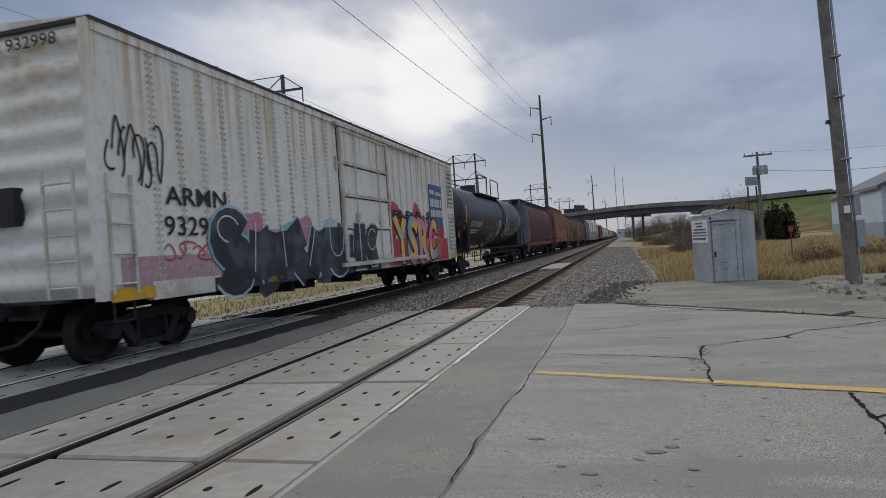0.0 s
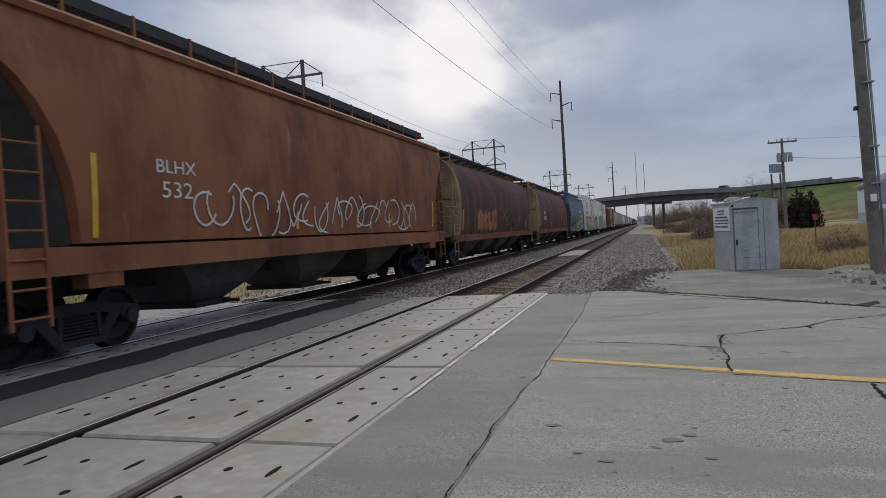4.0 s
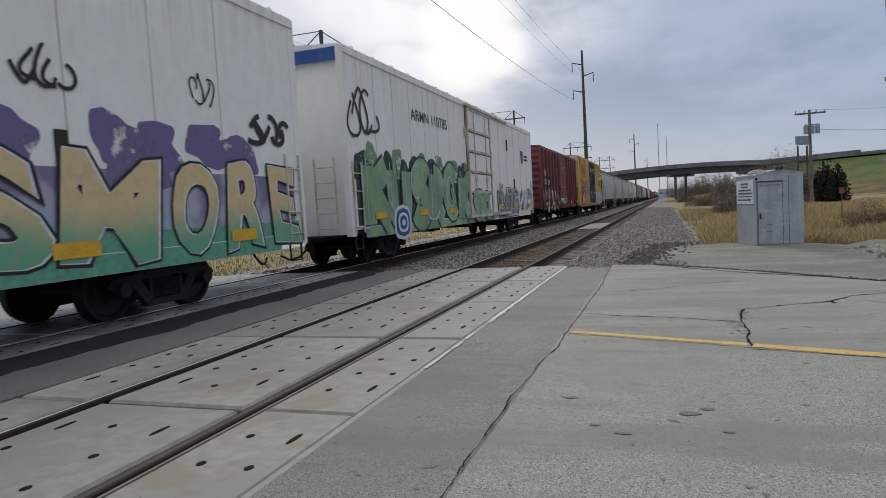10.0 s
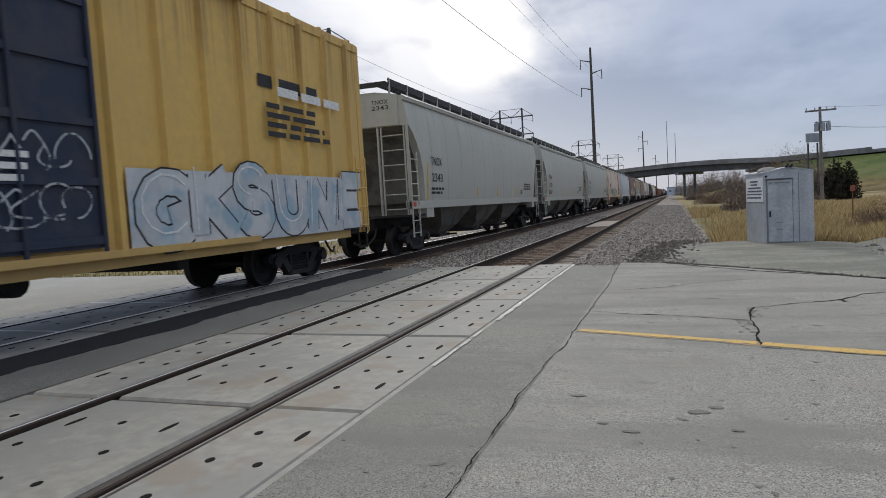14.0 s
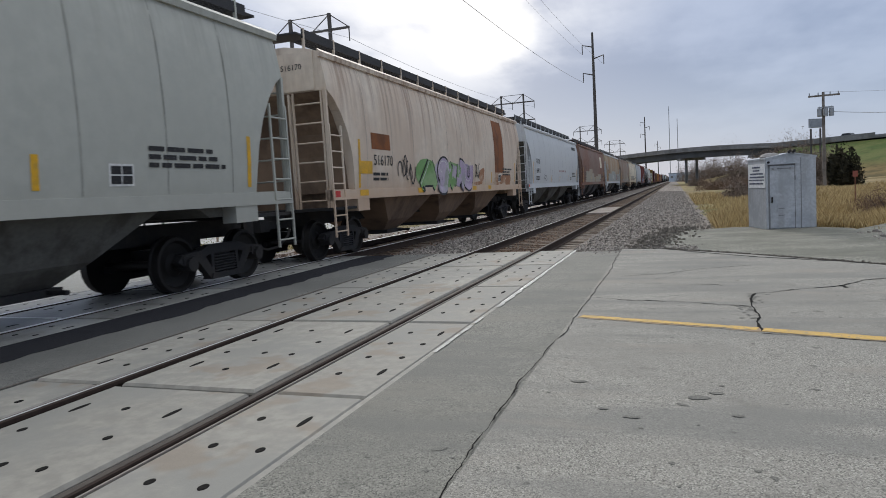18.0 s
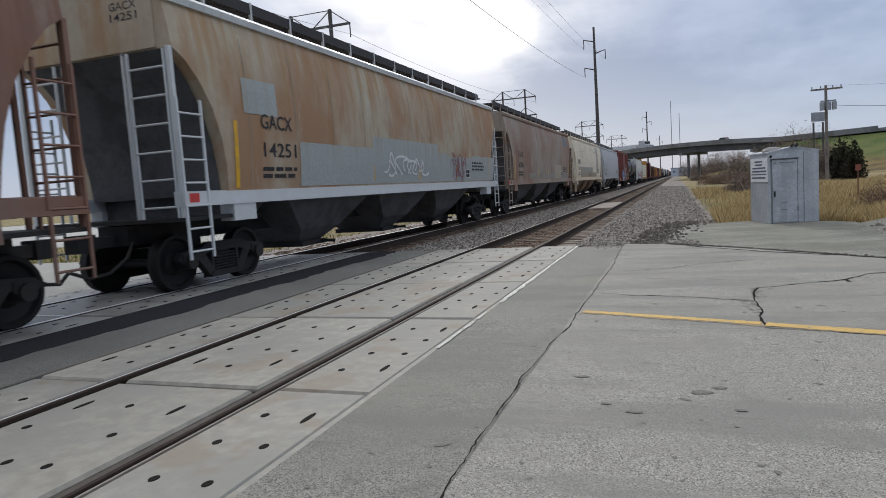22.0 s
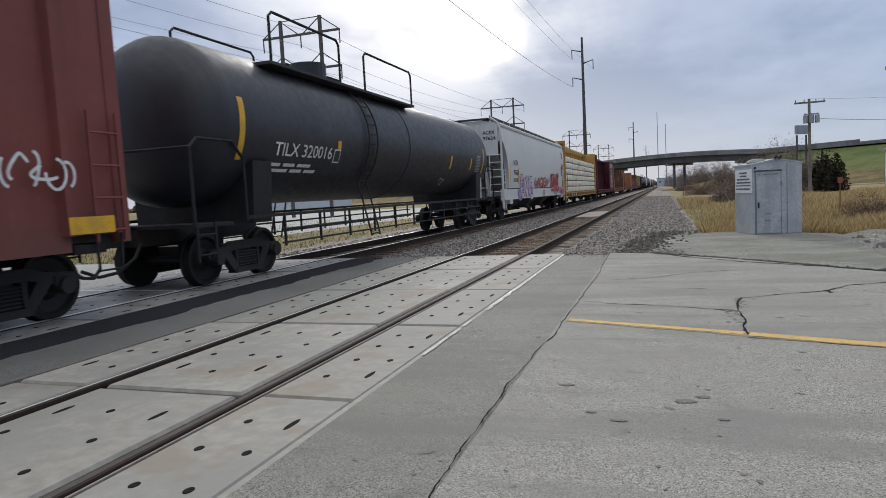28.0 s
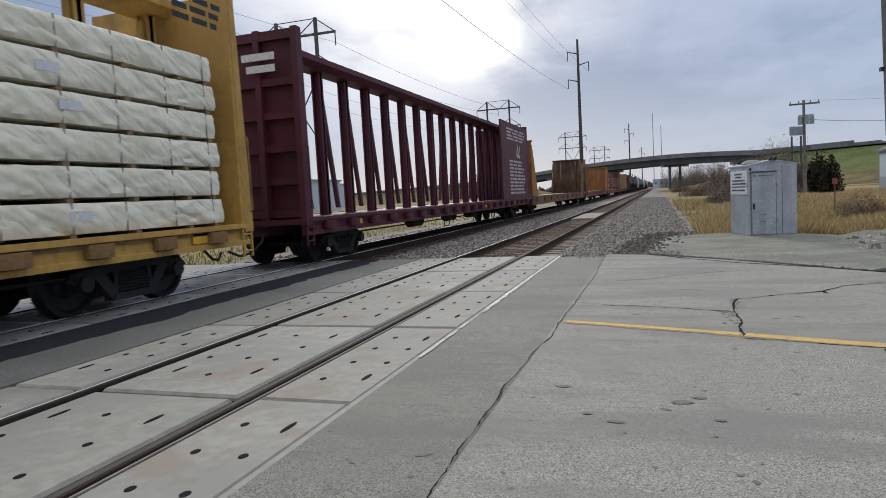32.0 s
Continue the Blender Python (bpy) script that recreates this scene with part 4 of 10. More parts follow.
def section(prof):
    """Half profile (x, z) from the bottom to the roof's edge, mirrored into a closed ring."""
    return [(x, z) for x, z in prof] + [(-x, z) for x, z in reversed(prof)]


def curve_x(table):
    """Half width by height, from a table of (z, x)."""
    def fx(z):
        for (za, xa), (zb, xb) in zip(table, table[1:]):
            if z <= zb:
                t = max(0.0, (z - za) / (zb - za))
                return xa + (xb - xa) * t
        return table[-1][1]
    return fx


GUARD = curve_x([(0.9, 1.46), (1.6, 1.560), (2.1, 1.60), (2.7, 1.62), (3.3, 1.61), (3.8, 1.575), (4.2, 1.51), (4.45, 1.45), (4.75, 1.35)])
ROUND = curve_x([(1.2, 1.42), (1.45, 1.50), (1.9, 1.575), (2.4, 1.61), (2.8, 1.61), (3.2, 1.575), (3.6, 1.49), (3.9, 1.38), (4.15, 1.22), (4.35, 1.02), (4.5, 0.78)])


def hopper_bays(car, L, count, material, a, b, top, low, half_top):
    """Sloped outlet bays under the body."""
    span = (L - a - b) / count
    for i in range(count):
        y0, y1 = a + span * i, a + span * (i + 1)
        m_ = (y0 + y1) / 2
        g = Geo().loft([[(-half_top, y0, top), (half_top, y0, top), (half_top, y1, top), (-half_top, y1, top)],
                        [(-0.95, m_ - 0.85, low + 0.30), (0.95, m_ - 0.85, low + 0.30), (0.95, m_ + 0.85, low + 0.30), (-0.95, m_ + 0.85, low + 0.30)],
                        [(-0.62, m_ - 0.45, low), (0.62, m_ - 0.45, low), (0.62, m_ + 0.45, low), (-0.62, m_ + 0.45, low)]])
        bay = part("hopper_bay", g, material, car, "dusty sloped discharge bay, darkened as in shade")
        part("outlet_gate", Geo().box(-0.75, m_ - 0.52, low - 0.10, 0.75, m_ + 0.52, low + 0.004).cyl((-1.1, m_ + 0.3, low - 0.04), (1.1, m_ + 0.3, low - 0.04), 0.035, 8), BLACK, bay)


def grating(x0, x1, y0, y1, z0, z1, step=0.16):
    """Open steel grating: bars along and across."""
    g, n = Geo(), 6
    for i in range(n + 1):
        x = x0 + (x1 - x0) * i / n
        g.box(x - 0.010, y0, z0, x + 0.010, y1, z1)
    y = y0
    while y < y1:
        g.box(min(x0, x1), y - 0.012, z0, max(x0, x1), y + 0.012, z1)
        y += step
    return g


def roof_walk(car, L, z, material, hatch, y0=0.2, rail=0.30):
    """Hatch coaming along the ridge and the grated walkway with its posts."""
    part("hatch_trough", Geo().prism([(-0.34, z - 0.22), (0.34, z - 0.22), (0.34, z - 0.02), (0.22, z + 0.07), (-0.22, z + 0.07), (-0.34, z - 0.02)], 1.0, L - 1.0), hatch, car, "long roof hatch cover")
    for sx in (-1, 1):
        g = grating(sx * 0.52, sx * 0.98, y0, L - y0, z + rail - 0.26, z + rail - 0.22)
        g.box(sx * 0.97, y0, z + rail - 0.30, sx * 1.0, L - y0, z + rail - 0.10)
        part("roof_walk", g, GRATE, car, "dark grated roof walkway")
        y = y0 + 0.05
        post = Geo().box(sx * 0.96, -0.025, z - 0.32, sx * 1.01, 0.025, z + rail - 0.08).mesh("walkway_post", material)
        while y < L - y0:
            part("walkway_post", post, None, car).location = (0, y, 0)
            y += 1.35
    for yy in (y0, L - y0):
        part("cross_walk", Geo().box(-1.0, yy - 0.28, z + rail - 0.262, 1.0, yy + 0.28, z + rail - 0.222), GRATE, car)


def covered_hopper(car, L, body, dark, sill, walk_mat, low=0.42, sz=(1.36, 1.58), plated=None):
    """Curved-side covered hopper with cut-away ends, side sills and three bays."""
    cut = [(0.06, 3.74), (0.30, 3.58), (0.55, 3.30), (0.80, 2.90), (0.98, 2.40), (1.06, 1.95), (1.10, 1.55)]
    zs = [0.0, 0.08, 0.2, 0.35, 0.5, 0.65, 0.8, 0.9, 1.0]

    def ring(y, zb):
        pts = [(GUARD(zb + (4.50 - zb) * k), zb + (4.50 - zb) * k) for k in zs]
        pts += [(1.43, 4.56), (1.2, 4.64), (0.6, 4.74)]
        return [(x, y, z) for x, z in section(pts)]
    rings = [ring(y, z) for y, z in cut] + [ring(L - y, z) for y, z in reversed(cut)]
    part("body", Geo().loft(rings), body, car, smooth=True)
    # the sheet's dark colour holds grime and the shade under the end
    for y, s in ((0.0, 1), (L, -1)):
        part("slope_sheet", Geo().loft([[(-1.40, y + s * (a - 0.016), z - 0.012), (1.40, y + s * (a - 0.016), z - 0.012)] for a, z in cut], caps=False, closed=False), dark, car, "grimy slope sheet under the end, darkened for its shade")
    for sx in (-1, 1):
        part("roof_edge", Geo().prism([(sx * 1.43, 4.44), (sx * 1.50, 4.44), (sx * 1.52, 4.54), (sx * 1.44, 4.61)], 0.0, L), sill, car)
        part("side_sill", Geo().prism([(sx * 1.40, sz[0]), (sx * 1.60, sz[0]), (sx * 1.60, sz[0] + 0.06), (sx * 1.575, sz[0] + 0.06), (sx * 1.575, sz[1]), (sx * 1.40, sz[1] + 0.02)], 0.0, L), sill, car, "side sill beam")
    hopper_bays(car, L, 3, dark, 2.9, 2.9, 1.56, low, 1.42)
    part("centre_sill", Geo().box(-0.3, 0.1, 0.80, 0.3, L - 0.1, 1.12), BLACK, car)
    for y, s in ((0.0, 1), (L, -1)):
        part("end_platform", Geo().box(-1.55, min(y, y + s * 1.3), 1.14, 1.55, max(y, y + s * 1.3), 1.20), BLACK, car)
        # web widened in the dark colour, standing in for shade inside the end
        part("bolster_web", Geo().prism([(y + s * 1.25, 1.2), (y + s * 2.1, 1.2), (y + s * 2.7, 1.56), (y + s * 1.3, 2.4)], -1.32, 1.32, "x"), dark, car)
        if plated:
            part("end_sheet", Geo().box(-1.36, min(y + s * 0.02, y + s * 0.06), 3.12, 1.36, max(y + s * 0.02, y + s * 0.06), 4.56), body, car, "pale end sheet")
            part("end_slope", Geo().prism([(y + s * 0.06, 3.12), (y + s * 0.10, 3.12), (y + s * 1.30, 1.85), (y + s * 1.30, 1.20), (y + s * 1.24, 1.20), (y + s * 1.24, 1.83)], -1.34, 1.34, "x"), plated, car, "grey slope sheet under the end")
            for xx in (-1.1, -0.45, 0.45):
                part("end_post", Geo().box(xx - 0.045, min(y - s * 0.03, y + s * 0.02), 1.18, xx + 0.045, max(y - s * 0.03, y + s * 0.02), 4.56), sill, car)
            part("end_brace", Geo().prism([(y + s * 0.0, 3.2), (y + s * 0.12, 3.2), (y + s * 1.1, 1.2), (y + s * 0.5, 1.2)], 0.62, 0.68, "x"), sill, car, "pale gusset plate")
            for sx in (-1, 1):
                part("corner_pipe", Geo().tube([(sx * 1.52, y + s * 0.02, 0.62), (sx * 1.52, y + s * 0.02, 3.9), (sx * 1.49, y + s * 0.02, 4.30), (sx * 1.36, y + s * 0.02, 4.62), (sx * 1.05, y + s * 0.02, 4.86)], 0.05, 8), sill, car, "bent corner pipe", True)
                g = Geo().box(sx * 0.94 - 0.02, y - 0.02, 1.2, sx * 0.94 + 0.02, y + 0.02, 3.15)
                for i in range(6):
                    g.cyl((sx * 0.94, y, 1.42 + 0.34 * i), (sx * 1.52, y, 1.42 + 0.34 * i), 0.02, 6)
                part("end_ladder", g, sill, car)
                ladder(car, sx * 1.56, y + s * 0.05, y + s * 0.42, 0.55, 2.45, 5, sill)
                part("jacking_bracket", Geo().box(sx * 1.30, min(y + s * 1.15, y + s * 1.75), 0.80, sx * 1.585, max(y + s * 1.15, y + s * 1.75), sz[0] + 0.01), sill, car)
            if s > 0:
                for txt, z, x1 in (("ACFX", 4.08, 1.24), ("97624", 3.82, 1.28)):
                    print_ = lettering(car, txt, (0.66, x1, z, z + 0.17), BLACK_PAINT, lambda zz: 0.0, 0.004, 0.012, "end_print")
                    print_.data.transform(Matrix.Rotation(-math.pi / 2, 4, "Z"))
            part("brake_platform", grating(-0.1, 0.85, y - 0.12, y + 0.35, 1.60, 1.64), sill, car)
            continue
        part("end_sheet", Geo().box(-1.30, min(y + s * 0.03, y + s * 0.075), 3.76, 1.30, max(y + s * 0.03, y + s * 0.075), 4.58), body, car)
        for xx in (-0.62, 0.62):
            part("end_post", Geo().box(xx - 0.025, min(y + s * 0.05, y + s * 0.12), 1.15, xx + 0.025, max(y + s * 0.05, y + s * 0.12), 3.9), sill, car)
        for sx in (-1, 1):
            part("corner_post", Geo().box(sx * 1.50, min(y, y + s * 0.07), 1.2, sx * 1.57, max(y, y + s * 0.07), 3.75), sill, car)
            ladder(car, sx * 1.58, y + s * 0.03, y + s * 0.55, 0.55, 3.0 if s > 0 else 3.2, 7, sill)
            part("jacking_bracket", Geo().box(sx * 1.30, min(y + s * 1.15, y + s * 1.75), min(1.08, sz[0] - 0.2), sx * 1.585, max(y + s * 1.15, y + s * 1.75), sz[0] + 0.01), sill, car)
        end_ladder(car, y + s * 0.02, 0.75, 1.45, 1.2, 3.72, 6, sill)
        end_ladder(car, y + s * 0.02, -1.45, -0.75, 1.2, 3.72, 6, sill)
    roof_walk(car, L, 4.76, sill, walk_mat, 0.2, 0.30 if plated else 0.46)
    running_gear(car, L, 1.47)
    yellow(car, ((1.28, 1.62, 2.75), (6.6, 1.68, 2.05), (9.6, 1.68, 2.05), (L - 1.35, 1.68, 2.55), (L - 5.4, 1.68, 2.1)), GUARD)


def yellow(car, spots, side, wide=0.10):
    for y, z0, z1 in spots:
        patch(car, rect(y, y + wide, z0, z1), YELLOW_TAPE, side, 0.006, "reflector", "yellow reflective strip")


def spec_plate(car, y, z, side):
    """Black stencilled data panel with a white frame."""
    patch(car, rect(y, y + 0.42, z, z + 0.30), WHITE_PAINT, side, 0.006, "data_panel")
    for i in range(2):
        for j in range(2):
            patch(car, rect(y + 0.03 + 0.19 * i, y + 0.20 + 0.19 * i, z + 0.03 + 0.13 * j, z + 0.14 + 0.13 * j), BLACK_PAINT, side, 0.010, "data_panel")


def rust_hopper(car, L, body, end, sill, beam):
    """Round-sided covered hopper, its barrel body standing over short end platforms."""
    zs = [1.25, 1.45, 1.7, 1.95, 2.2, 2.5, 2.8, 3.1, 3.4, 3.65, 3.9, 4.1, 4.28, 4.42]

    def ring(y, k=1.0):
        pts = [(ROUND(z) * k, z) for z in zs] + [(0.55, 4.55), (0.25, 4.60)]
        return [(x, y, z) for x, z in section(pts)]
    part("body", Geo().loft([ring(y) for y in (0.95, 1.5, 3, 6, L / 2, L - 6, L - 3, L - 1.5, L - 0.95)]), body, car, smooth=True)
    for y, s in ((0.95, -1), (L - 0.95, 1)):
        rim = Geo().loft([[(x, y + s * d, z) for x, z in section([(ROUND(zz) * k, zz) for zz in zs])] for d, k in ((0.004, 1.0), (0.10, 0.985), (0.12, 0.95))])
        part("end_head", rim, end, car, "end bulkhead of the barrel body")
        part("slope_fin", Geo().prism([(y + s * 0.10, 4.2), (y + s * 0.16, 4.2), (y + s * 0.85, 1.25), (y + s * 0.10, 1.25)], -0.55, -0.47, "x").prism([(y + s * 0.10, 4.2), (y + s * 0.16, 4.2), (y + s * 0.85, 1.25), (y + s * 0.10, 1.25)], 0.47, 0.55, "x"), end, car)
        part("manway", Geo().cyl((0.25, y + s * 0.11, 2.35), (0.25, y + s * 0.20, 2.35), 0.24, 16), BLACK, car)
    for sx in (-1, 1):
        part("side_sill", Geo().prism([(sx * 1.36, 1.06), (sx * 1.58, 1.06), (sx * 1.58, 1.12), (sx * 1.55, 1.12), (sx * 1.55, 1.32), (sx * 1.36, 1.34)], 0.0, L), beam, car, "rusty side sill beam")
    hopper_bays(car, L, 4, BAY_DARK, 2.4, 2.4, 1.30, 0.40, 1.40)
    part("centre_sill", Geo().box(-0.3, 0.1, 0.80, 0.3, L - 0.1, 1.12), BLACK, car)
    for y, s in ((0.0, 1), (L, -1)):
        part("end_platform", Geo().box(-1.5, min(y, y + s * 1.1), 1.10, 1.5, max(y, y + s * 1.1), 1.16), BLACK, car)
        part("end_canopy", Geo().box(-1.05, min(y - s * 0.05, y + s * 1.2), 4.66, 1.05, max(y - s * 0.05, y + s * 1.2), 4.74), sill, car)
        for xx in (-1.0, -0.35, 0.35, 1.0):
            part("end_post", Geo().box(xx - 0.055, min(y + s * 0.02, y + s * 0.12), 1.15, xx + 0.055, max(y + s * 0.02, y + s * 0.12), 4.67), sill, car)
        for sx in (-1, 1):
            ladder(car, sx * 1.50, y + s * 0.03, y + s * 0.5, 0.55, 3.05, 7, sill)
        end_ladder(car, y + s * 0.01, 1.02, 1.50, 1.15, 4.6, 9, sill)
        part("hand_rail", Geo().tube([(-1.45, y + s * 0.03, 2.75), (1.45, y + s * 0.03, 2.75)], 0.02), BLACK, car)
    for sx in (-1, 1):
        part("roof_walk", grating(sx * 0.42, sx * 1.16, 0.0, L, 4.64, 4.675).box(sx * 1.15, 0.0, 4.62, sx * 1.17, L, 4.70).box(sx * 0.42, 0.0, 4.45, sx * 0.45, L, 4.65), GRATE, car, "dark grated roof walkway")
        bracket, y = Geo().prism([(sx * 0.5, 4.5), (sx * 0.56, 4.5), (sx * 1.15, 4.69), (sx * 0.45, 4.69)], -0.02, 0.02).mesh("walk_bracket", sill), 0.4
        while y < L:
            part("walk_bracket", bracket, None, car).location = (0, y, 0)
            y += 1.4
    for i in range(8):
        yy = 1.8 + (L - 3.6) * (i + 0.5) / 8
        part("roof_hatch", Geo().cyl((0, yy, 4.55), (0, yy, 4.74), 0.30, 14), sill, car)
    running_gear(car, L, 1.42)
    yellow(car, ((1.15, 1.50, 2.35), (7.3, 1.50, 1.95), (11.5, 1.50, 1.95), (L - 1.35, 1.50, 2.35)), ROUND)
    spec_plate(car, L - 2.75, 1.62, ROUND)


def tank_car(car, L, shell, band, walk_y, walk_half, ladder_y):
    """Black tank car: dished heads, dome platform with rails, ladder, side running pipes."""
    R, zc, a, b, n = 1.53, 2.93, 0.55, L - 0.55, 40
    rings = []
    for d, k in ((0.0, 0.0001), (0.03, 0.30), (0.10, 0.55), (0.22, 0.78), (0.38, 0.92), (0.55, 0.985), (0.70, 1.0)):
        rings.append((a + d, k))
    rings += [(y, 1.0) for y in (4, L / 2 - 0.12)]
    ys = rings + [(L - y, k) for y, k in reversed(rings)]
    part("tank", Geo().loft([[(R * k * math.cos(6.28318 * i / n), y, zc + R * k * math.sin(6.28318 * i / n)) for i in range(n)] for y, k in ys]), shell, car, smooth=True)
    part("centre_band", Geo().loft([[((R + e) * math.cos(6.28318 * i / n), y, zc + (R + e) * math.sin(6.28318 * i / n)) for i in range(n)] for y, e in ((L / 2 - 0.18, 0.0), (L / 2 - 0.17, 0.02), (L / 2 + 0.17, 0.02), (L / 2 + 0.18, 0.0))], caps=False), shell, car, smooth=True)
    for y, s in ((0.0, 1), (L, -1)):
        part("stub_sill", Geo().box(-0.35, min(y + s * 0.1, y + s * 3.4), 0.78, 0.35, max(y + s * 0.1, y + s * 3.4), 1.1), BLACK, car)
        part("saddle", Geo().prism([(-1.35, 1.05), (1.35, 1.05), (1.42, 2.2), (0.9, 1.75), (-0.9, 1.75), (-1.42, 2.2)], y + s * 1.9, y + s * 2.5), BLACK, car)
        part("end_platform", Geo().box(-1.5, min(y + s * 0.1, y + s * 1.1), 1.06, 1.5, max(y + s * 0.1, y + s * 1.1), 1.12), BLACK, car)
        for sx in (-1, 1):
            part("grab_rail", Geo().tube([(sx * 1.5, y + s * 0.12, 1.1), (sx * 1.5, y + s * 0.12, 2.35), (sx * 1.5, y + s * 0.3, 2.5), (sx * 1.5, y + s * 1.2, 2.5), (sx * 1.5, y + s * 1.5, 2.2), (sx * 1.5, y + s * 1.5, 1.1)], 0.028), BLACK, car)
            ladder(car, sx * 1.5, y + s * 0.15, y + s * 0.6, 0.5, 1.15, 2, BLACK)
        part("end_hand_rail", Geo().tube([(-1.5, y + s * 0.12, 2.35), (1.5, y + s * 0.12, 2.35)], 0.024), BLACK, car)
    for sx in (-1, 1):
        part("side_rail", Geo().box(sx * 1.46, 1.5, 1.14, sx * 1.53, L - 1.5, 1.20), BLACK, car, "long side rail under the tank")
        part("lower_rail", Geo().tube([(sx * 1.5, 2.6, 0.88), (sx * 1.5, L - 2.6, 0.88)], 0.025).tube([(sx * 1.5, 2.6, 0.62), (sx * 1.5, L - 2.6, 0.62)], 0.02), BLACK, car)
        post, y = Geo().box(sx * 1.48, -0.025, 0.55, sx * 1.52, 0.025, 1.15).mesh("rail_post", BLACK), 2.7
        while y < L - 2.5:
            part("rail_post", post, None, car).location = (0, y, 0)
            y += 1.4
        pts = [(sx * (R + 0.06) * math.cos(radians(q)), zc + (R + 0.06) * math.sin(radians(q))) for q in range(-42, 76, 9)]
        g = Geo()
        for yy in (ladder_y - 0.25, ladder_y + 0.25):
            g.tube([(x, yy, z) for x, z in pts], 0.024)
            g.tube([(pts[0][0], yy, pts[0][1]), (sx * 1.5, yy, 0.45)], 0.024)
        for x, z in pts:
            g.cyl((x, ladder_y - 0.25, z), (x, ladder_y + 0.25, z), 0.016, 6)
        g.cyl((sx * 1.5, ladder_y - 0.25, 0.5), (sx * 1.5, ladder_y + 0.25, 0.5), 0.016, 6)
        part("ladder", g, BLACK, car)
    top, m_, deck, wh = zc + R, walk_y, 4.16, walk_half
    part("dome_walk", Geo().box(-1.25, m_ - wh, deck, -0.80, m_ + wh, deck + 0.06).box(0.80, m_ - wh, deck, 1.25, m_ + wh, deck + 0.06), GRATE, car)
    part("dome", Geo().cyl((0, m_ - 0.3, top - 0.1), (0, m_ - 0.3, top + 0.42), 0.46, 20), shell, car, "domed manway housing")
    for yy, ln in ((m_ - wh + 0.1, wh * 0.75), (m_ + 0.5, wh - 0.6)):
        for sx in (-1, 1):
            part("safety_rail", Geo().tube([(sx * 1.2, yy, deck), (sx * 1.2, yy, deck + 0.95), (sx * 1.2, yy + 0.12, deck + 1.05), (sx * 1.2, yy + ln - 0.12, deck + 1.05), (sx * 1.2, yy + ln, deck + 0.95), (sx * 1.2, yy + ln, deck)], 0.030, 7), BLACK, car)
    side = curve_x([(1.45, 0.35)] + [(zc + R * math.sin(radians(q)), R * math.cos(radians(q))) for q in range(-75, 80, 5)])
    running_gear(car, L, 2.05)
    yellow(car, band, side, 0.16)
    return side


def corrugated_end(car, y, s, half, z0, z1, ribs, material, depth=0.09):
    """End wall with rolled horizontal ribs."""
    prof, n = [], ribs * 6
    for i in range(n + 1):
        z = z0 + (z1 - z0) * i / n
        prof.append((y - s * depth * (0.5 - 0.5 * math.cos(6.28318 * i / 6)), z))
    prof += [(y + s * 0.12, z1), (y + s * 0.12, z0)]
    part("end_wall", Geo().prism(prof, -half, half, "x"), material, car, smooth=True)


def box_body(car, L, half, z0, z1, material, roof, ribs, sill):
    """Shell of a house car: sides, roof with cross ribs, ends and sills."""
    for sx in (-1, 1):
        part("side_wall", Geo().box(sx * (half - 0.08), 0.05, z0, sx * half, L - 0.05, z1), material, car)
        part("side_sill", Geo().prism([(sx * (half - 0.1), z0 - 0.22), (sx * (half + 0.02), z0 - 0.22), (sx * (half + 0.02), z0 + 0.06), (sx * (half - 0.1), z0 + 0.06)], 0.9, L - 0.9), sill, car)
        part("top_plate", Geo().box(sx * (half - 0.1), 0.0, z1 - 0.16, sx * (half + 0.03), L, z1 + 0.01), roof, car)
    part("roof", Geo().prism([(-half, z1), (half, z1), (half - 0.02, z1 + 0.05), (0, z1 + 0.17), (-half + 0.02, z1 + 0.05)], 0.0, L), roof, car)
    g, y = Geo(), 0.6
    while y < L:
        g.prism([(-half, z1 + 0.03), (half, z1 + 0.03), (half - 0.02, z1 + 0.09), (0, z1 + 0.21), (-half + 0.02, z1 + 0.09)], y - 0.04, y + 0.04)
        y += 1.22
    part("roof_ribs", g, roof, car)
    for y, s in ((0.05, 1), (L - 0.05, -1)):
        corrugated_end(car, y, s, half - 0.02, z0 - 0.1, z1, ribs, material)
        for sx in (-1, 1):
            part("corner_post", Geo().box(sx * (half - 0.14), min(y - s * 0.12, y + s * 0.10), z0 - 0.15, sx * (half + 0.012), max(y - s * 0.12, y + s * 0.10), z1), material, car)
    part("floor", Geo().box(-half + 0.1, 0.2, z0 - 0.12, half - 0.1, L - 0.2, z0), BLACK, car)
    part("centre_sill", Geo().box(-0.3, 0.1, 0.72, 0.3, L - 0.1, z0 - 0.12), BLACK, car)
    part("brake_valve", Geo().box(-0.9, L * 0.42, 0.55, 0.3, L * 0.42 + 0.6, 0.85), BLACK, car)
    part("air_tank", Geo().cyl((-0.7, L * 0.6, 0.7), (0.4, L * 0.6, 0.7), 0.2, 12), BLACK, car)
    for q in (0.30, 0.7):
        part("cross_bearer", Geo().box(-1.2, L * q, 0.62, 1.2, L * q + 0.15, 0.9), BLACK, car)


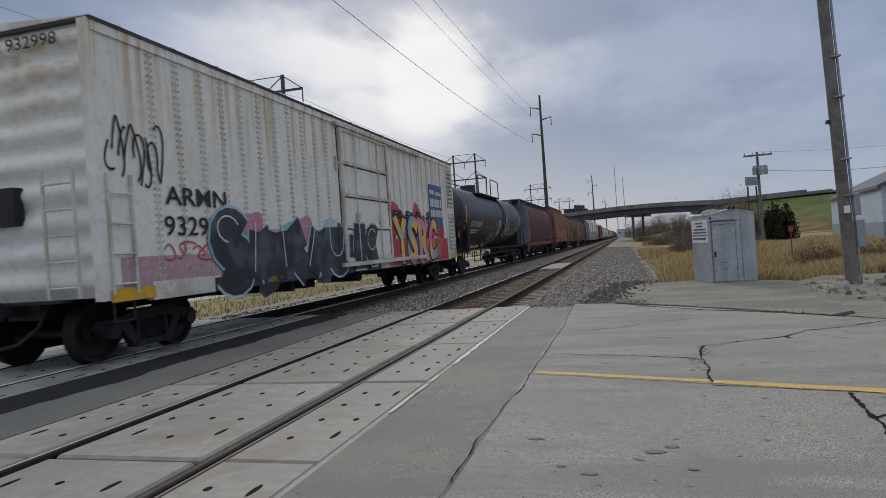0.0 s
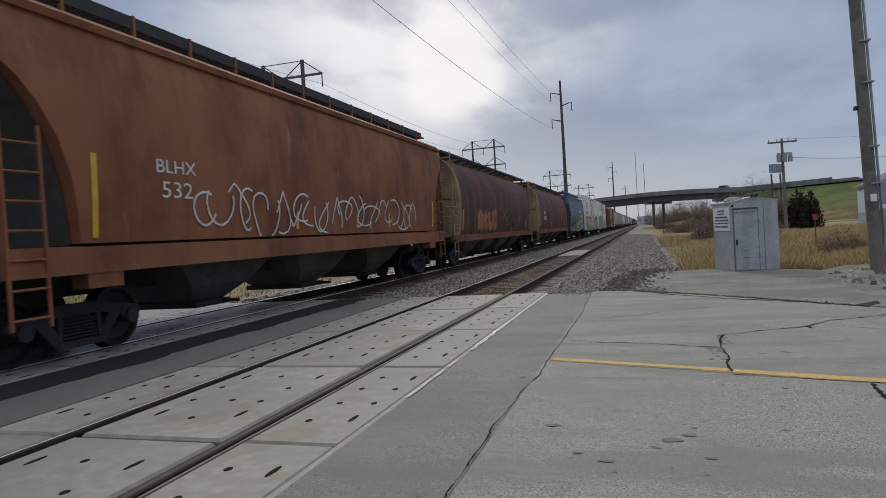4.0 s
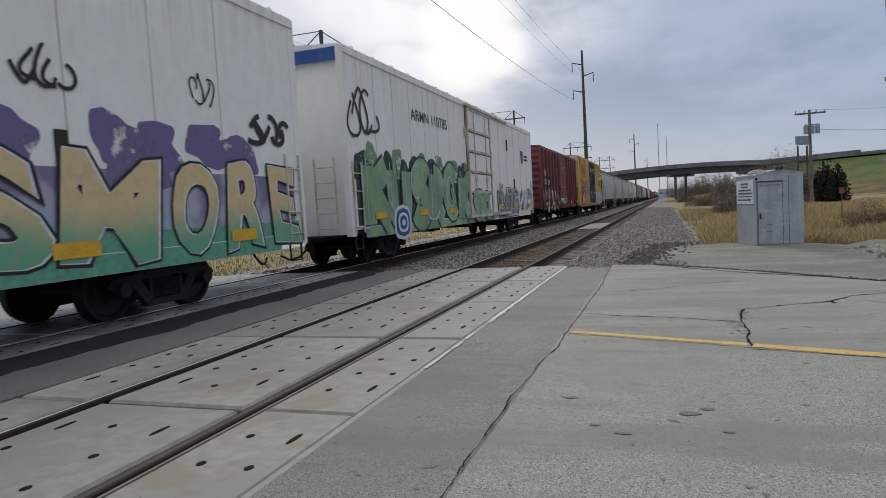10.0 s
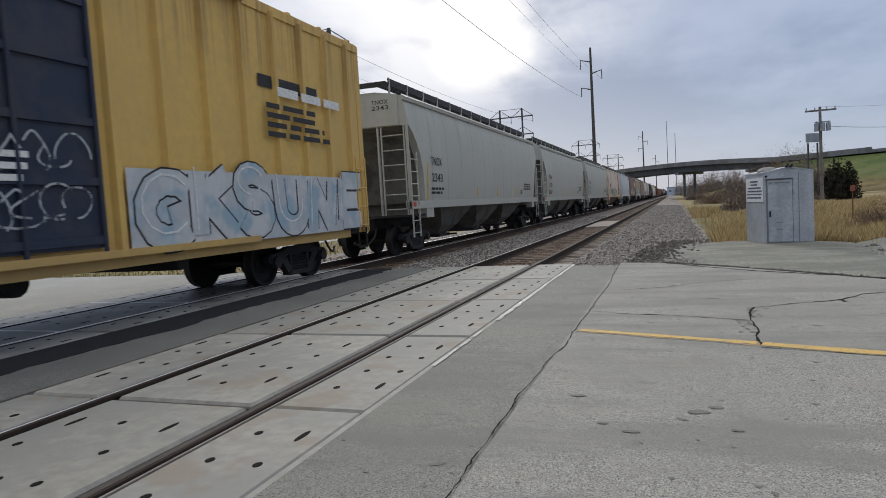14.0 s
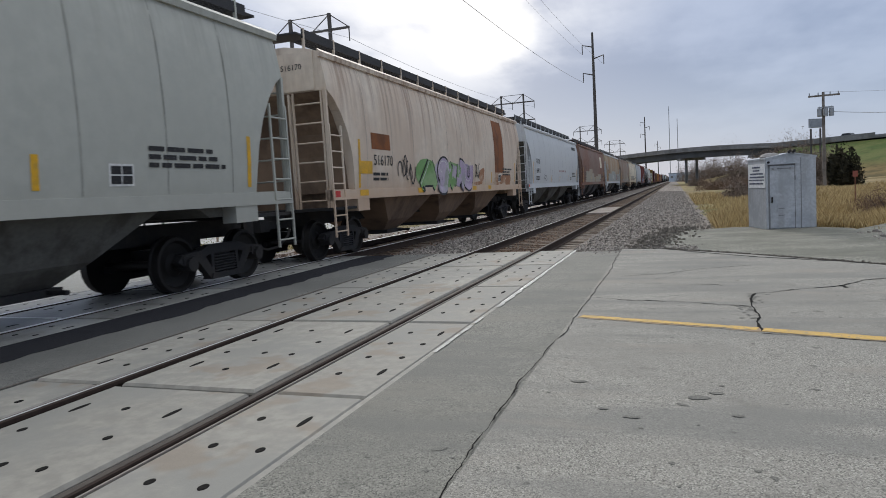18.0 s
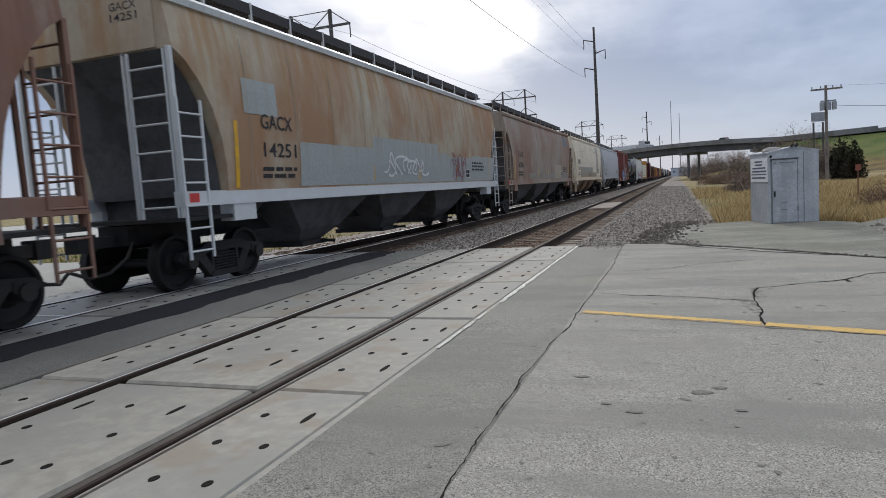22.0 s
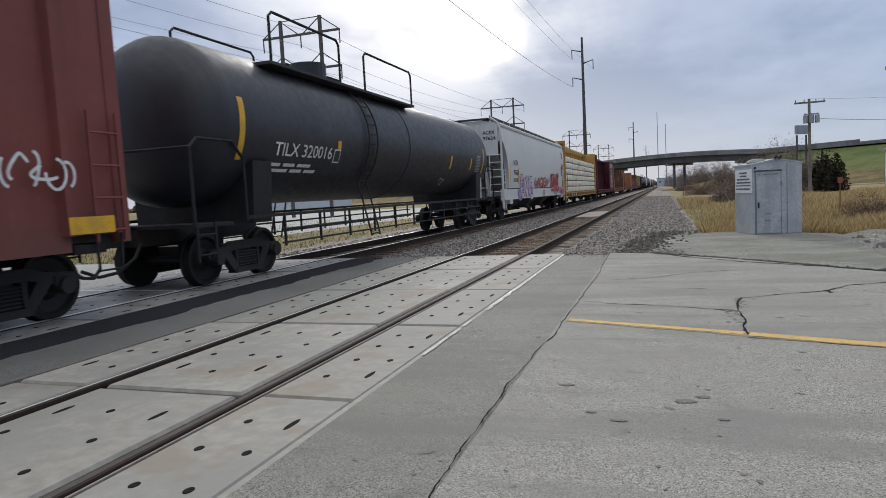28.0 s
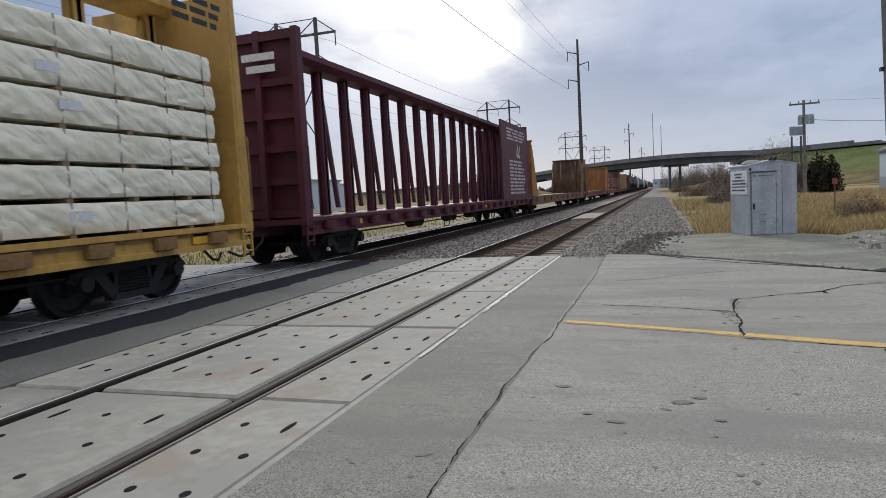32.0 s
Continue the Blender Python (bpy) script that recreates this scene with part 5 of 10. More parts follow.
def plug_door(car, x, y0, y1, z0, z1, material, frame, cols=2, rows=4, track=1.0):
    """Plug door with frame, panels, locking bars and the track it slides on."""
    door = part("door", Geo().box(x, y0, z0, x + 0.05, y1, z1), material, car, "plug door with locking bars")
    g = Geo()
    for yy in (y0, y1):
        g.box(x, yy - 0.06, z0 - 0.05, x + 0.085, yy + 0.06, z1 + 0.05)
    g.box(x, y0, z1 - 0.02, x + 0.08, y1, z1 + 0.07).box(x, y0, z0 - 0.08, x + 0.08, y1, z0 + 0.03)
    part("door_frame", g, frame, door)
    for i in range(1, rows):
        z = z0 + (z1 - z0) * i / rows
        part("door_rail", Geo().box(x + 0.04, y0 + 0.06, z - 0.045, x + 0.085, y1 - 0.06, z + 0.045), frame, door)
    for i in range(1, cols + 1):
        yy = y0 + (y1 - y0) * (i - 0.5) / cols
        b = Geo().cyl((x + 0.09, yy, z0 - 0.05), (x + 0.09, yy, z1), 0.022, 8)
        b.box(x + 0.05, yy - 0.10, z0 + (z1 - z0) * 0.30, x + 0.12, yy + 0.10, z0 + (z1 - z0) * 0.36)
        part("lock_bar", b, frame, door)
    # dark strips put in as shadow lines at the door's seams and rails
    gap = Geo()
    for yy, s in ((y0, -1), (y1, 1)):
        gap.box(x, yy + s * 0.062, z0 - 0.05, x + 0.012, yy + s * 0.105, z1 + 0.06).box(x + 0.05, yy - s * 0.062, z0, x + 0.056, yy - s * 0.085, z1)
    for i in range(1, rows):
        z = z0 + (z1 - z0) * i / rows
        gap.box(x + 0.05, y0 + 0.06, z - 0.075, x + 0.056, y1 - 0.06, z - 0.045)
    part("door_gap", gap.box(x, y0 - 0.28, z1 + 0.165, x + 0.02, y1 + (y1 - y0) * track, z1 + 0.20), HUT_DARK, door, "dark strips painted as shadow lines round the door")
    for yy, zz in ((y0 - 0.24, z1 - 0.9), (y1 + 0.2, z1 - 1.6)):
        part("latch", Geo().box(x, yy - 0.05, zz - 0.18, x + 0.05, yy + 0.05, zz + 0.18).box(x, yy - 0.09, zz - 0.02, x + 0.06, yy + 0.09, zz + 0.02), frame, door)
    part("door_track", Geo().box(x, y0 - 0.3, z1 + 0.08, x + 0.11, y1 + (y1 - y0) * track, z1 + 0.16).box(x, y0 - 0.3, z0 - 0.20, x + 0.12, y1 + (y1 - y0) * track, z0 - 0.09), frame, door)
    return door


def seams(car, x, ys, z0, z1, material, w_=0.02, lift=0.014, rivets=0):
    for y in ys:
        g = Geo().box(x, y - w_, z0, x + lift, y + w_, z1)
        for i in range(rivets):
            z = z0 + (z1 - z0) * (i + 0.5) / rivets
            for dy in (-0.055, 0.055):
                g.prism([(y + dy - 0.017, z - 0.017), (y + dy + 0.017, z - 0.017), (y + dy + 0.017, z + 0.017), (y + dy - 0.017, z + 0.017)], x, x + 0.016, "x")
        part("side_seam", g, material, car)


def side_posts(car, half, ys, z0, z1, material, out=0.11):
    for y in ys:
        for sx in (-1, 1):
            part("side_post", Geo().prism([(sx * half, y - 0.085), (sx * (half + out), y - 0.05), (sx * (half + out), y + 0.05), (sx * half, y + 0.085)], z0, z1, "z"), material, car)


def house_fittings(car, L, half, z0, trim, ladder_top):
    for y, s in ((0.0, 1), (L, -1)):
        for sx in (-1, 1):
            ladder(car, sx * (half + 0.03), y + s * 0.10, y + s * 0.56, z0 - 0.10, ladder_top, 4, trim)
            part("sill_step", Geo().tube([(sx * (half - 0.02), y + s * 0.12, z0), (sx * (half - 0.02), y + s * 0.14, z0 - 0.48), (sx * (half - 0.02), y + s * 0.52, z0 - 0.48), (sx * (half - 0.02), y + s * 0.54, z0)], 0.022), BLACK, car)
        end_ladder(car, y - s * 0.14, 0.75, 1.28, z0 - 0.1, ladder_top + 0.1, 5, trim)
        part("end_platform", Geo().box(-1.0, min(y - s * 0.20, y), z0 - 0.16, 1.0, max(y - s * 0.20, y), z0 - 0.12), BLACK, car)
        part("brake_box", Geo().box(-0.5, min(y - s * 0.16, y), 2.1, 0.25, max(y - s * 0.16, y), 2.65), BLACK, car)

# ---- the train, from its leading car back; S: metres along the track of each car's leading end at the start ----
SPEED = 16.15
MOVERS = []
TRAIN = "cars of the freight train"
# dust over a dark base that holds the shade below the bodies
BAY_DARK = mat("dusty underside darkened as in shade", (0.075, 0.070, 0.066), 0.9, dirt=((0.13, 0.115, 0.098), 0.7), scale=1.5, bump=0.2)


def railcar(name, S, label, category):
    car = base(name, pose(FAR_X, S, 0), label, category, TRAIN)
    MOVERS.append((car, S))
    return car


RUST = (0.066, 0.021, 0.015)
# white riveted reefer
PALE = mat("grimy riveted white paint", (0.80, 0.785, 0.74), 0.6, dirt=((0.68, 0.64, 0.55), 0.35), grain=0.04, scale=1.2, runs=((0.46, 0.30, 0.12), 0.75, 4.7, 2.0), scuff=((0.42, 0.36, 0.30), 0.25), spot=((0.30, 0.19, 0.10), 0.18, 7), low=((0.42, 0.36, 0.30), 0.4, 1.0, 0.8))
PALE_TRIM = mat("grimy white trim", (0.66, 0.64, 0.59), 0.6, dirt=((0.42, 0.34, 0.25), 0.7), scale=3, runs=((0.30, 0.17, 0.08), 0.5, 4.6, 2.4))
RIVET = mat("dulled rivet rows", (0.60, 0.575, 0.52), 0.7, dirt=((0.38, 0.32, 0.24), 0.7), scale=3)
DARK_ROOF = mat("dark tarred roof", (0.045, 0.045, 0.048), 0.8, dirt=((0.10, 0.09, 0.08), 0.5))
PINK, TEAL, INK = spray("pink", (0.55, 0.25, 0.36)), spray("teal", (0.12, 0.30, 0.36)), spray("black", (0.018, 0.018, 0.022))
SLATE, ROSE, LIME, SAND = spray("slate", (0.12, 0.14, 0.17)), spray("rose", (0.50, 0.06, 0.10)), spray("green", (0.10, 0.36, 0.16)), spray("sand", (0.66, 0.47, 0.20))
SKYB, VIOLET, WHITE_S, MINT = spray("light blue", (0.25, 0.42, 0.62)), spray("violet", (0.13, 0.09, 0.22)), spray("white", (0.70, 0.70, 0.70)), spray("mint", (0.33, 0.50, 0.40))
YEL_S, ORANGE_S, LILAC, FOREST = spray("yellow", (0.72, 0.55, 0.14)), spray("orange", (0.66, 0.22, 0.05)), spray("lilac", (0.56, 0.43, 0.60)), spray("deep green", (0.03, 0.06, 0.055))
TAN_GREEN = spray_fade("tan to green", (0.66, 0.50, 0.27), (0.13, 0.38, 0.24), 1.05, 1.75)
SAGE, DUSK, NAVY_S = spray("sage green", (0.30, 0.46, 0.25)), spray("dusky violet", (0.17, 0.14, 0.27)), spray("navy", (0.035, 0.042, 0.065))
ICE, BLUE_DOT = spray("ice blue", (0.45, 0.55, 0.60)), spray("emblem blue", (0.08, 0.25, 0.50))

c = railcar("refrigerator_car", 7.45, "grimy white riveted refrigerator car with colourful graffiti along its lower side", "railcar")
L, H = 19.65, 1.60
box_body(c, L, H, 1.10, 4.90, PALE, PALE, 9, PALE_TRIM)
part("roof_sheet", Geo().box(-H - 0.045, -0.03, 4.88, H + 0.045, L + 0.03, 4.935), DARK_ROOF, c, "dark roof edge")
seams(c, H, [1.15 + 0.62 * i for i in range(0, 11)] + [12.2 + 0.62 * i for i in range(0, 11)], 1.2, 4.72, RIVET, 0.012, 0.004, 34)
plug_door(c, H, 8.1, 11.5, 1.25, 4.62, PALE, PALE_TRIM, 2, 4, 1.0)
house_fittings(c, L, H, 1.12, PALE_TRIM, 2.75)
sd = flat_side(H)
lettering(c, "ARMN", (1.30, 2.95, 2.36, 2.66), BLACK_PAINT, sd, 0.024, 0.012)
lettering(c, "932998", (1.25, 2.95, 1.86, 2.18), BLACK_PAINT, sd, 0.024, 0.008)
patch(c, rect(16.03, 17.84, 2.20, 3.82), BLUE_PAINT, sd, 0.012, "blue_emblem", "blue painted emblem panel")
letter_bars(c, (16.13, 16.75, 3.45, 3.60), 5, WHITE_PAINT, sd, 0.024, "emblem_stripes")
letter_bars(c, (16.90, 17.70, 3.42, 3.57), 7, WHITE_PAINT, sd, 0.024, "emblem_stripes")
letter_bars(c, (16.15, 17.72, 2.96, 3.27), 7, WHITE_PAINT, sd, 0.024, "emblem_stripes")
letter_bars(c, (16.15, 17.72, 2.58, 2.85), 7, WHITE_PAINT, sd, 0.024, "emblem_stripes")
patch(c, rect(0.3, 6.0, 1.12, 1.55), spray("faded pink", (0.50, 0.32, 0.36)), sd, 0.010, "graffiti", "faded pink spray paint")
PINK_MIST, RED_MIST, BLACK_MIST = mist("pink", (0.60, 0.30, 0.44), 0.75), mist("red", (0.42, 0.035, 0.05), 0.8, 1.6), mist("black", (0.02, 0.02, 0.024), 0.7)
CANDY = spray_mix("pink, cyan and yellow", ((0.62, 0.24, 0.42), (0.16, 0.45, 0.56), (0.80, 0.50, 0.08)), 1.1)
MIDNIGHT = spray_mix("navy and black", ((0.030, 0.034, 0.050), (0.085, 0.10, 0.13), (0.022, 0.022, 0.028)), 1.3)
AQUA = spray_mix("pale blue", ((0.30, 0.50, 0.58), (0.52, 0.62, 0.68)), 1.5)
over = flat_side(H + 0.022)
patch(c, rect(2.3, 8.0, 0.90, 2.0), PINK_MIST, sd, 0.007, "graffiti", "pink overspray")
for i in range(8):
    patch(c, blob(2.9 + 0.75 * i, 1.55 + 0.35 * math.sin(i * 2.2), 0.55, 0.5, random.Random(i + 20), 24, 0.25), (AQUA, PINK, MIDNIGHT)[i % 3], sd, 0.0085 + 0.0004 * i, "graffiti", "pale blue and navy spray paint")
patch(c, rect(2.45, 10.6, 0.88, 1.12), MIDNIGHT, over, 0.004, "graffiti", "navy band of spray paint")
mural(c, (2.45, 8.1, 0.86, 2.25), over, 5, (MIDNIGHT,), AQUA, 3, None, None, "navy and black graffiti letters edged pale blue", 0.62, 0.055, WHITE_S, (4, 2, 0, 6, 8))
mural(c, (8.15, 10.4, 1.0, 2.05), flat_side(H + 0.075), 2, (MIDNIGHT,), AQUA, 5, None, None, "", 0.62, 0.05, WHITE_S, (7, 1))
for i in range(9):
    patch(c, blob(11.6 + 0.72 * i, 2.05 + 0.35 * math.sin(i * 1.9), 0.55, 0.58, random.Random(i + 40), 24, 0.28), (RED_MIST, ROSE, RED_MIST)[i % 3], sd, 0.0056 + 0.0004 * i, "graffiti", "red clouds of spray paint")
patch(c, rect(11.3, 18.3, 0.90, 1.75), spray_mix("red and orange", ((0.42, 0.04, 0.06), (0.60, 0.20, 0.05), (0.42, 0.04, 0.06)), 0.9), over, 0.002, "graffiti")
for i in range(4):
    patch(c, blob(12.3 + 1.15 * i, 2.52, 0.36, 0.2, random.Random(i + 90), 20, 0.4), BLACK_MIST, sd, 0.0098 + 0.0004 * i, "graffiti")
throwup(c, (("Y", 12.05, 13.1, 0.98, 2.36), ("S", 13.3, 14.2, 1.0, 2.46), ("R", 14.5, 15.45, 1.0, 2.42), ("C", 15.7, 16.65, 1.0, 2.34)), over, ((0.080, INK, 0.006, 0, 0), (0.045, CANDY, 0.011, 0, 0)), 0.15, 0.06, "pink, blue and yellow graffiti letters outlined black")
end_lettering(c, "ARMN", (-0.55, 0.05, 4.60, 4.78), BLACK_PAINT, -0.075)
end_lettering(c, "932998", (0.2, 1.1, 4.60, 4.78), BLACK_PAINT, -0.075)
scribble(c, (0.15, 1.3, 2.6, 3.55), sd, INK, 4, 8, 0.018, "black sprayed tag")
scribble(c, (1.2, 2.4, 1.45, 1.75), sd, ROSE, 14, 5, 0.014)
for y, e in ((0.05, 0.95), (4.2, 4.6), (8.9, 9.3), (18.6, 19.6)):
    patch(c, rect(y, e, 0.92, 1.10), YELLOW_TAPE, sd, 0.026, "reflector", "yellow reflective strip")
for z0, z1 in ((1.30, 2.75), (3.05, 4.60)):
    grille = part("end_grille", Geo().box(H + 0.004, 18.72, z0, H + 0.012, 19.45, z1), SLATE, c, "louvred equipment grille")
    part("grille_frame", Geo().box(H + 0.004, 18.66, z0 - 0.06, H + 0.04, 18.72, z1 + 0.06).box(H + 0.004, 19.45, z0 - 0.06, H + 0.04, 19.51, z1 + 0.06), PALE_TRIM, grille)
    for i in range(9):
        z = z0 + (z1 - z0) * (i + 0.5) / 9
        part("grille_slat", Geo().prism([(H + 0.010, z - 0.05), (H + 0.045, z - 0.065), (H + 0.045, z + 0.03), (H + 0.010, z + 0.055)], 18.72, 19.45), PALE_TRIM, grille)
running_gear(c, L, 1.5)

# black tank cars
TANK = mat("dull black tank paint", (0.019, 0.021, 0.029), 0.48, dirt=((0.034, 0.035, 0.040), 0.6), grain=0.05, scale=1.0, runs=((0.055, 0.054, 0.056), 0.35, 4.2, 2.0), scuff=((0.06, 0.06, 0.065), 0.35), spec=0.5)
for S, L, txt, seed, walk_at in ((28.4, 19.5, "GATX 57824", 1, (9.0, 3.0, 11.5)), (460.6, 19.6, "TILX 320016", 2, (6.95, 3.95, 6.95))):
    c = railcar("tank_car", S, "dull black tank car with yellow reflectors and dome platform", "railcar")
    sd = tank_car(c, L, TANK, ((1.45, 2.2, 3.3), (5.15, 2.3, 2.75), (L - 6.0, 2.3, 2.75), (L - 3.5, 2.3, 2.75), (L - 1.75, 2.1, 3.2)), *walk_at)
    lettering(c, txt, (2.6, 4.9, 2.32, 2.58), WHITE_PAINT, sd, 0.02, 0.006)
    bars(c, (2.6, 4.6, 1.98, 2.20), 2, WHITE_PAINT, sd, 0.02)
    bars(c, (L - 2.75, L - 2.05, 2.25, 2.90), 11, mat("dulled grey print", (0.36, 0.36, 0.37), 0.7), sd, 0.02, "data_panel", 4)
    if seed == 1:
        patch(c, blob(12.45, 2.72, 0.36, 0.36, random.Random(2), 28, 0.0), BLUE_DOT, sd, 0.012, "round_emblem", "round blue emblem")
        bars(c, (12.24, 12.68, 2.66, 2.82), 1, WHITE_PAINT, sd, 0.018, "emblem_bar", 1)
        CHALK_S, THIN_S = mist("white", (0.62, 0.62, 0.62), 0.85, 3.0), mist("thin white", (0.45, 0.45, 0.46), 0.5, 4.0)
        for pts in (arc(10.0, 2.45, 0.55, 0.25, 200, 20) + arc(10.0, 2.0, 0.25, 0.5, 60, -60), arc(9.85, 1.75, 0.45, 0.40, 60, 300), [(10.5, 2.65), (10.7, 2.3), (10.75, 1.8), (10.4, 1.45), (10.1, 1.5)], [(9.55, 2.55), (9.75, 1.9), (9.6, 1.6)], [(10.2, 2.1), (10.5, 2.05)]):
            stroke(c, thicken(pts, 0.08), 0.075, CHALK_S, sd, 0.014, "broad white sprayed tag")
        scribble(c, (6.3, 8.9, 2.0, 2.45), sd, THIN_S, 27, 9, 0.016, "faint outlined tag")
        scribble(c, (11.6, 17.2, 1.85, 2.38), sd, WHITE_S, 22, 24, 0.020, "white sprayed tag")
        patch(c, rect(8.24, 9.15, 1.68, 2.0), YELLOW_TAPE, sd, 0.016, "placard", "yellow placard")
        bars(c, (8.34, 9.05, 1.72, 1.96), 3, HUT_DARK, sd, 0.020, "placard_print", 4)
        patch(c, rect(13.1, 13.5, 2.35, 2.52), YELLOW_TAPE, sd, 0.014, "placard", "yellow placard")
        bars(c, (17.0, 17.9, 1.6, 2.2), 5, WHITE_PAINT, sd, 0.02, "small_print", 3)
        patch(c, [(0.75, 1.95), (0.95, 1.75), (1.15, 1.95), (0.95, 2.15)], RED_PAINT, flat_side(1.2), 0.02, "placard", "red diamond placard")
    else:
        scribble(c, (13.1, 13.7, 1.75, 1.98), sd, WHITE_S, 23, 6, 0.010, "small white tag")
        patch(c, rect(5.0, 5.3, 2.25, 2.55), WHITE_PAINT, sd, 0.012, "stencil_box")
        patch(c, rect(5.03, 5.27, 2.28, 2.52), TANK, sd, 0.018, "stencil_box")

# rusted round hoppers
def rust_bands(name, base, warm, orange, L):
    """Rusted paint: soft upright bands of warmer rust, brightest by the two ends, pale scuffs and dark grime."""
    m = bpy.data.materials.new(name)
    m.use_nodes = True
    k = Nodes(m.node_tree)
    out, sh = k.n("ShaderNodeOutputMaterial"), k.n("ShaderNodeBsdfPrincipled")
    k.link(sh.outputs[0], out.inputs[0])
    tc = k.n("ShaderNodeTexCoord").outputs["Object"]
    sep = k.n("ShaderNodeSeparateXYZ")
    k.link(tc, sep.inputs[0])
    grain = k.noise(tc, 7.0, 6, 0.65)
    col = k.mix(k.ramp(grain, 0.3, 0.7), [c * 0.75 for c in base], [c * 1.2 for c in base])
    soft = k.noise(tc, 0.60, 4, 0.5, stretch=(0.3, 1.0, 0.28), shift=(1, 4, 2))
    col = k.mix(k.math("MULTIPLY", k.ramp(soft, 0.40, 0.58), 0.85), col, warm)
    off = k.math("ABSOLUTE", k.math("SUBTRACT", sep.outputs[1], L / 2))
    near_end = k.ramp(k.math("ADD", off, k.math("MULTIPLY", k.noise(tc, 1.1, 4, 0.55, stretch=(0.3, 0.6, 0.7)), 2.0)), L / 2 - 2.6, L / 2 + 0.3)
    band = k.ramp(k.noise(tc, 1.1, 4, 0.55, stretch=(0.3, 1.3, 0.22), shift=(3, 9, 5)), 0.42, 0.62)
    col = k.mix(k.math("MULTIPLY", k.math("ADD", k.math("MULTIPLY", near_end, 0.6), 0.38), band), col, orange)
    col = k.mix(k.math("MULTIPLY", k.ramp(k.noise(tc, 1.5, 7, 0.72, stretch=(0.5, 1.5, 0.42), shift=(3, 4, 9)), 0.59, 0.70), 0.45), col, (0.33, 0.19, 0.15))
    stroke_ = k.math("MULTIPLY", k.ramp(k.noise(tc, 2.0, 6, 0.65, stretch=(0.5, 1.6, 0.16), shift=(6, 1, 4)), 0.54, 0.68), k.ramp(k.noise(tc, 0.5, 3, 0.5, shift=(2, 7, 7)), 0.48, 0.62))
    col = k.mix(k.math("MULTIPLY", stroke_, 0.6), col, (0.34, 0.18, 0.145))
    col = k.mix(k.math("MULTIPLY", k.ramp(k.noise(tc, 0.9, 5, 0.6, stretch=(0.3, 0.8, 0.5), shift=(8, 2, 2)), 0.46, 0.62), 0.65), col, [c * 0.6 for c in base])
    k.link(col, sh.inputs["Base Color"])
    sh.inputs["Specular IOR Level"].default_value = 0.35
    k.link(k.ramp(grain, 0.2, 0.8, 0.55, 0.8), sh.inputs["Roughness"])
    return m


RUSTY = rust_bands("deep rust over old paint", (0.054, 0.019, 0.016), (0.085, 0.026, 0.021), (0.185, 0.060, 0.024), 18.5)
RUSTY_RED = rust_bands("orange rust over red", (0.070, 0.022, 0.018), (0.11, 0.033, 0.025), (0.25, 0.080, 0.030), 18.9)
RUST_BEAM = mat("red-rust sill", (0.17, 0.060, 0.043), 0.8, dirt=((0.24, 0.095, 0.05), 0.7), scuff=((0.36, 0.25, 0.20), 0.4), scale=1.2, spec=0.25)
RUST_SILL = mat("rusty sill", (0.19, 0.085, 0.05), 0.8, dirt=((0.10, 0.045, 0.03), 0.8), scale=2)
END_BLUE = mat("scuffed grey-blue paint", (0.165, 0.20, 0.26), 0.6, dirt=((0.10, 0.09, 0.085), 0.6), streak=((0.16, 0.08, 0.045), 0.7), scale=1.5)
END_TAN = mat("scuffed tan paint", (0.36, 0.265, 0.17), 0.65, dirt=((0.18, 0.10, 0.06), 0.7), streak=((0.16, 0.08, 0.045), 0.7), scale=1.5)
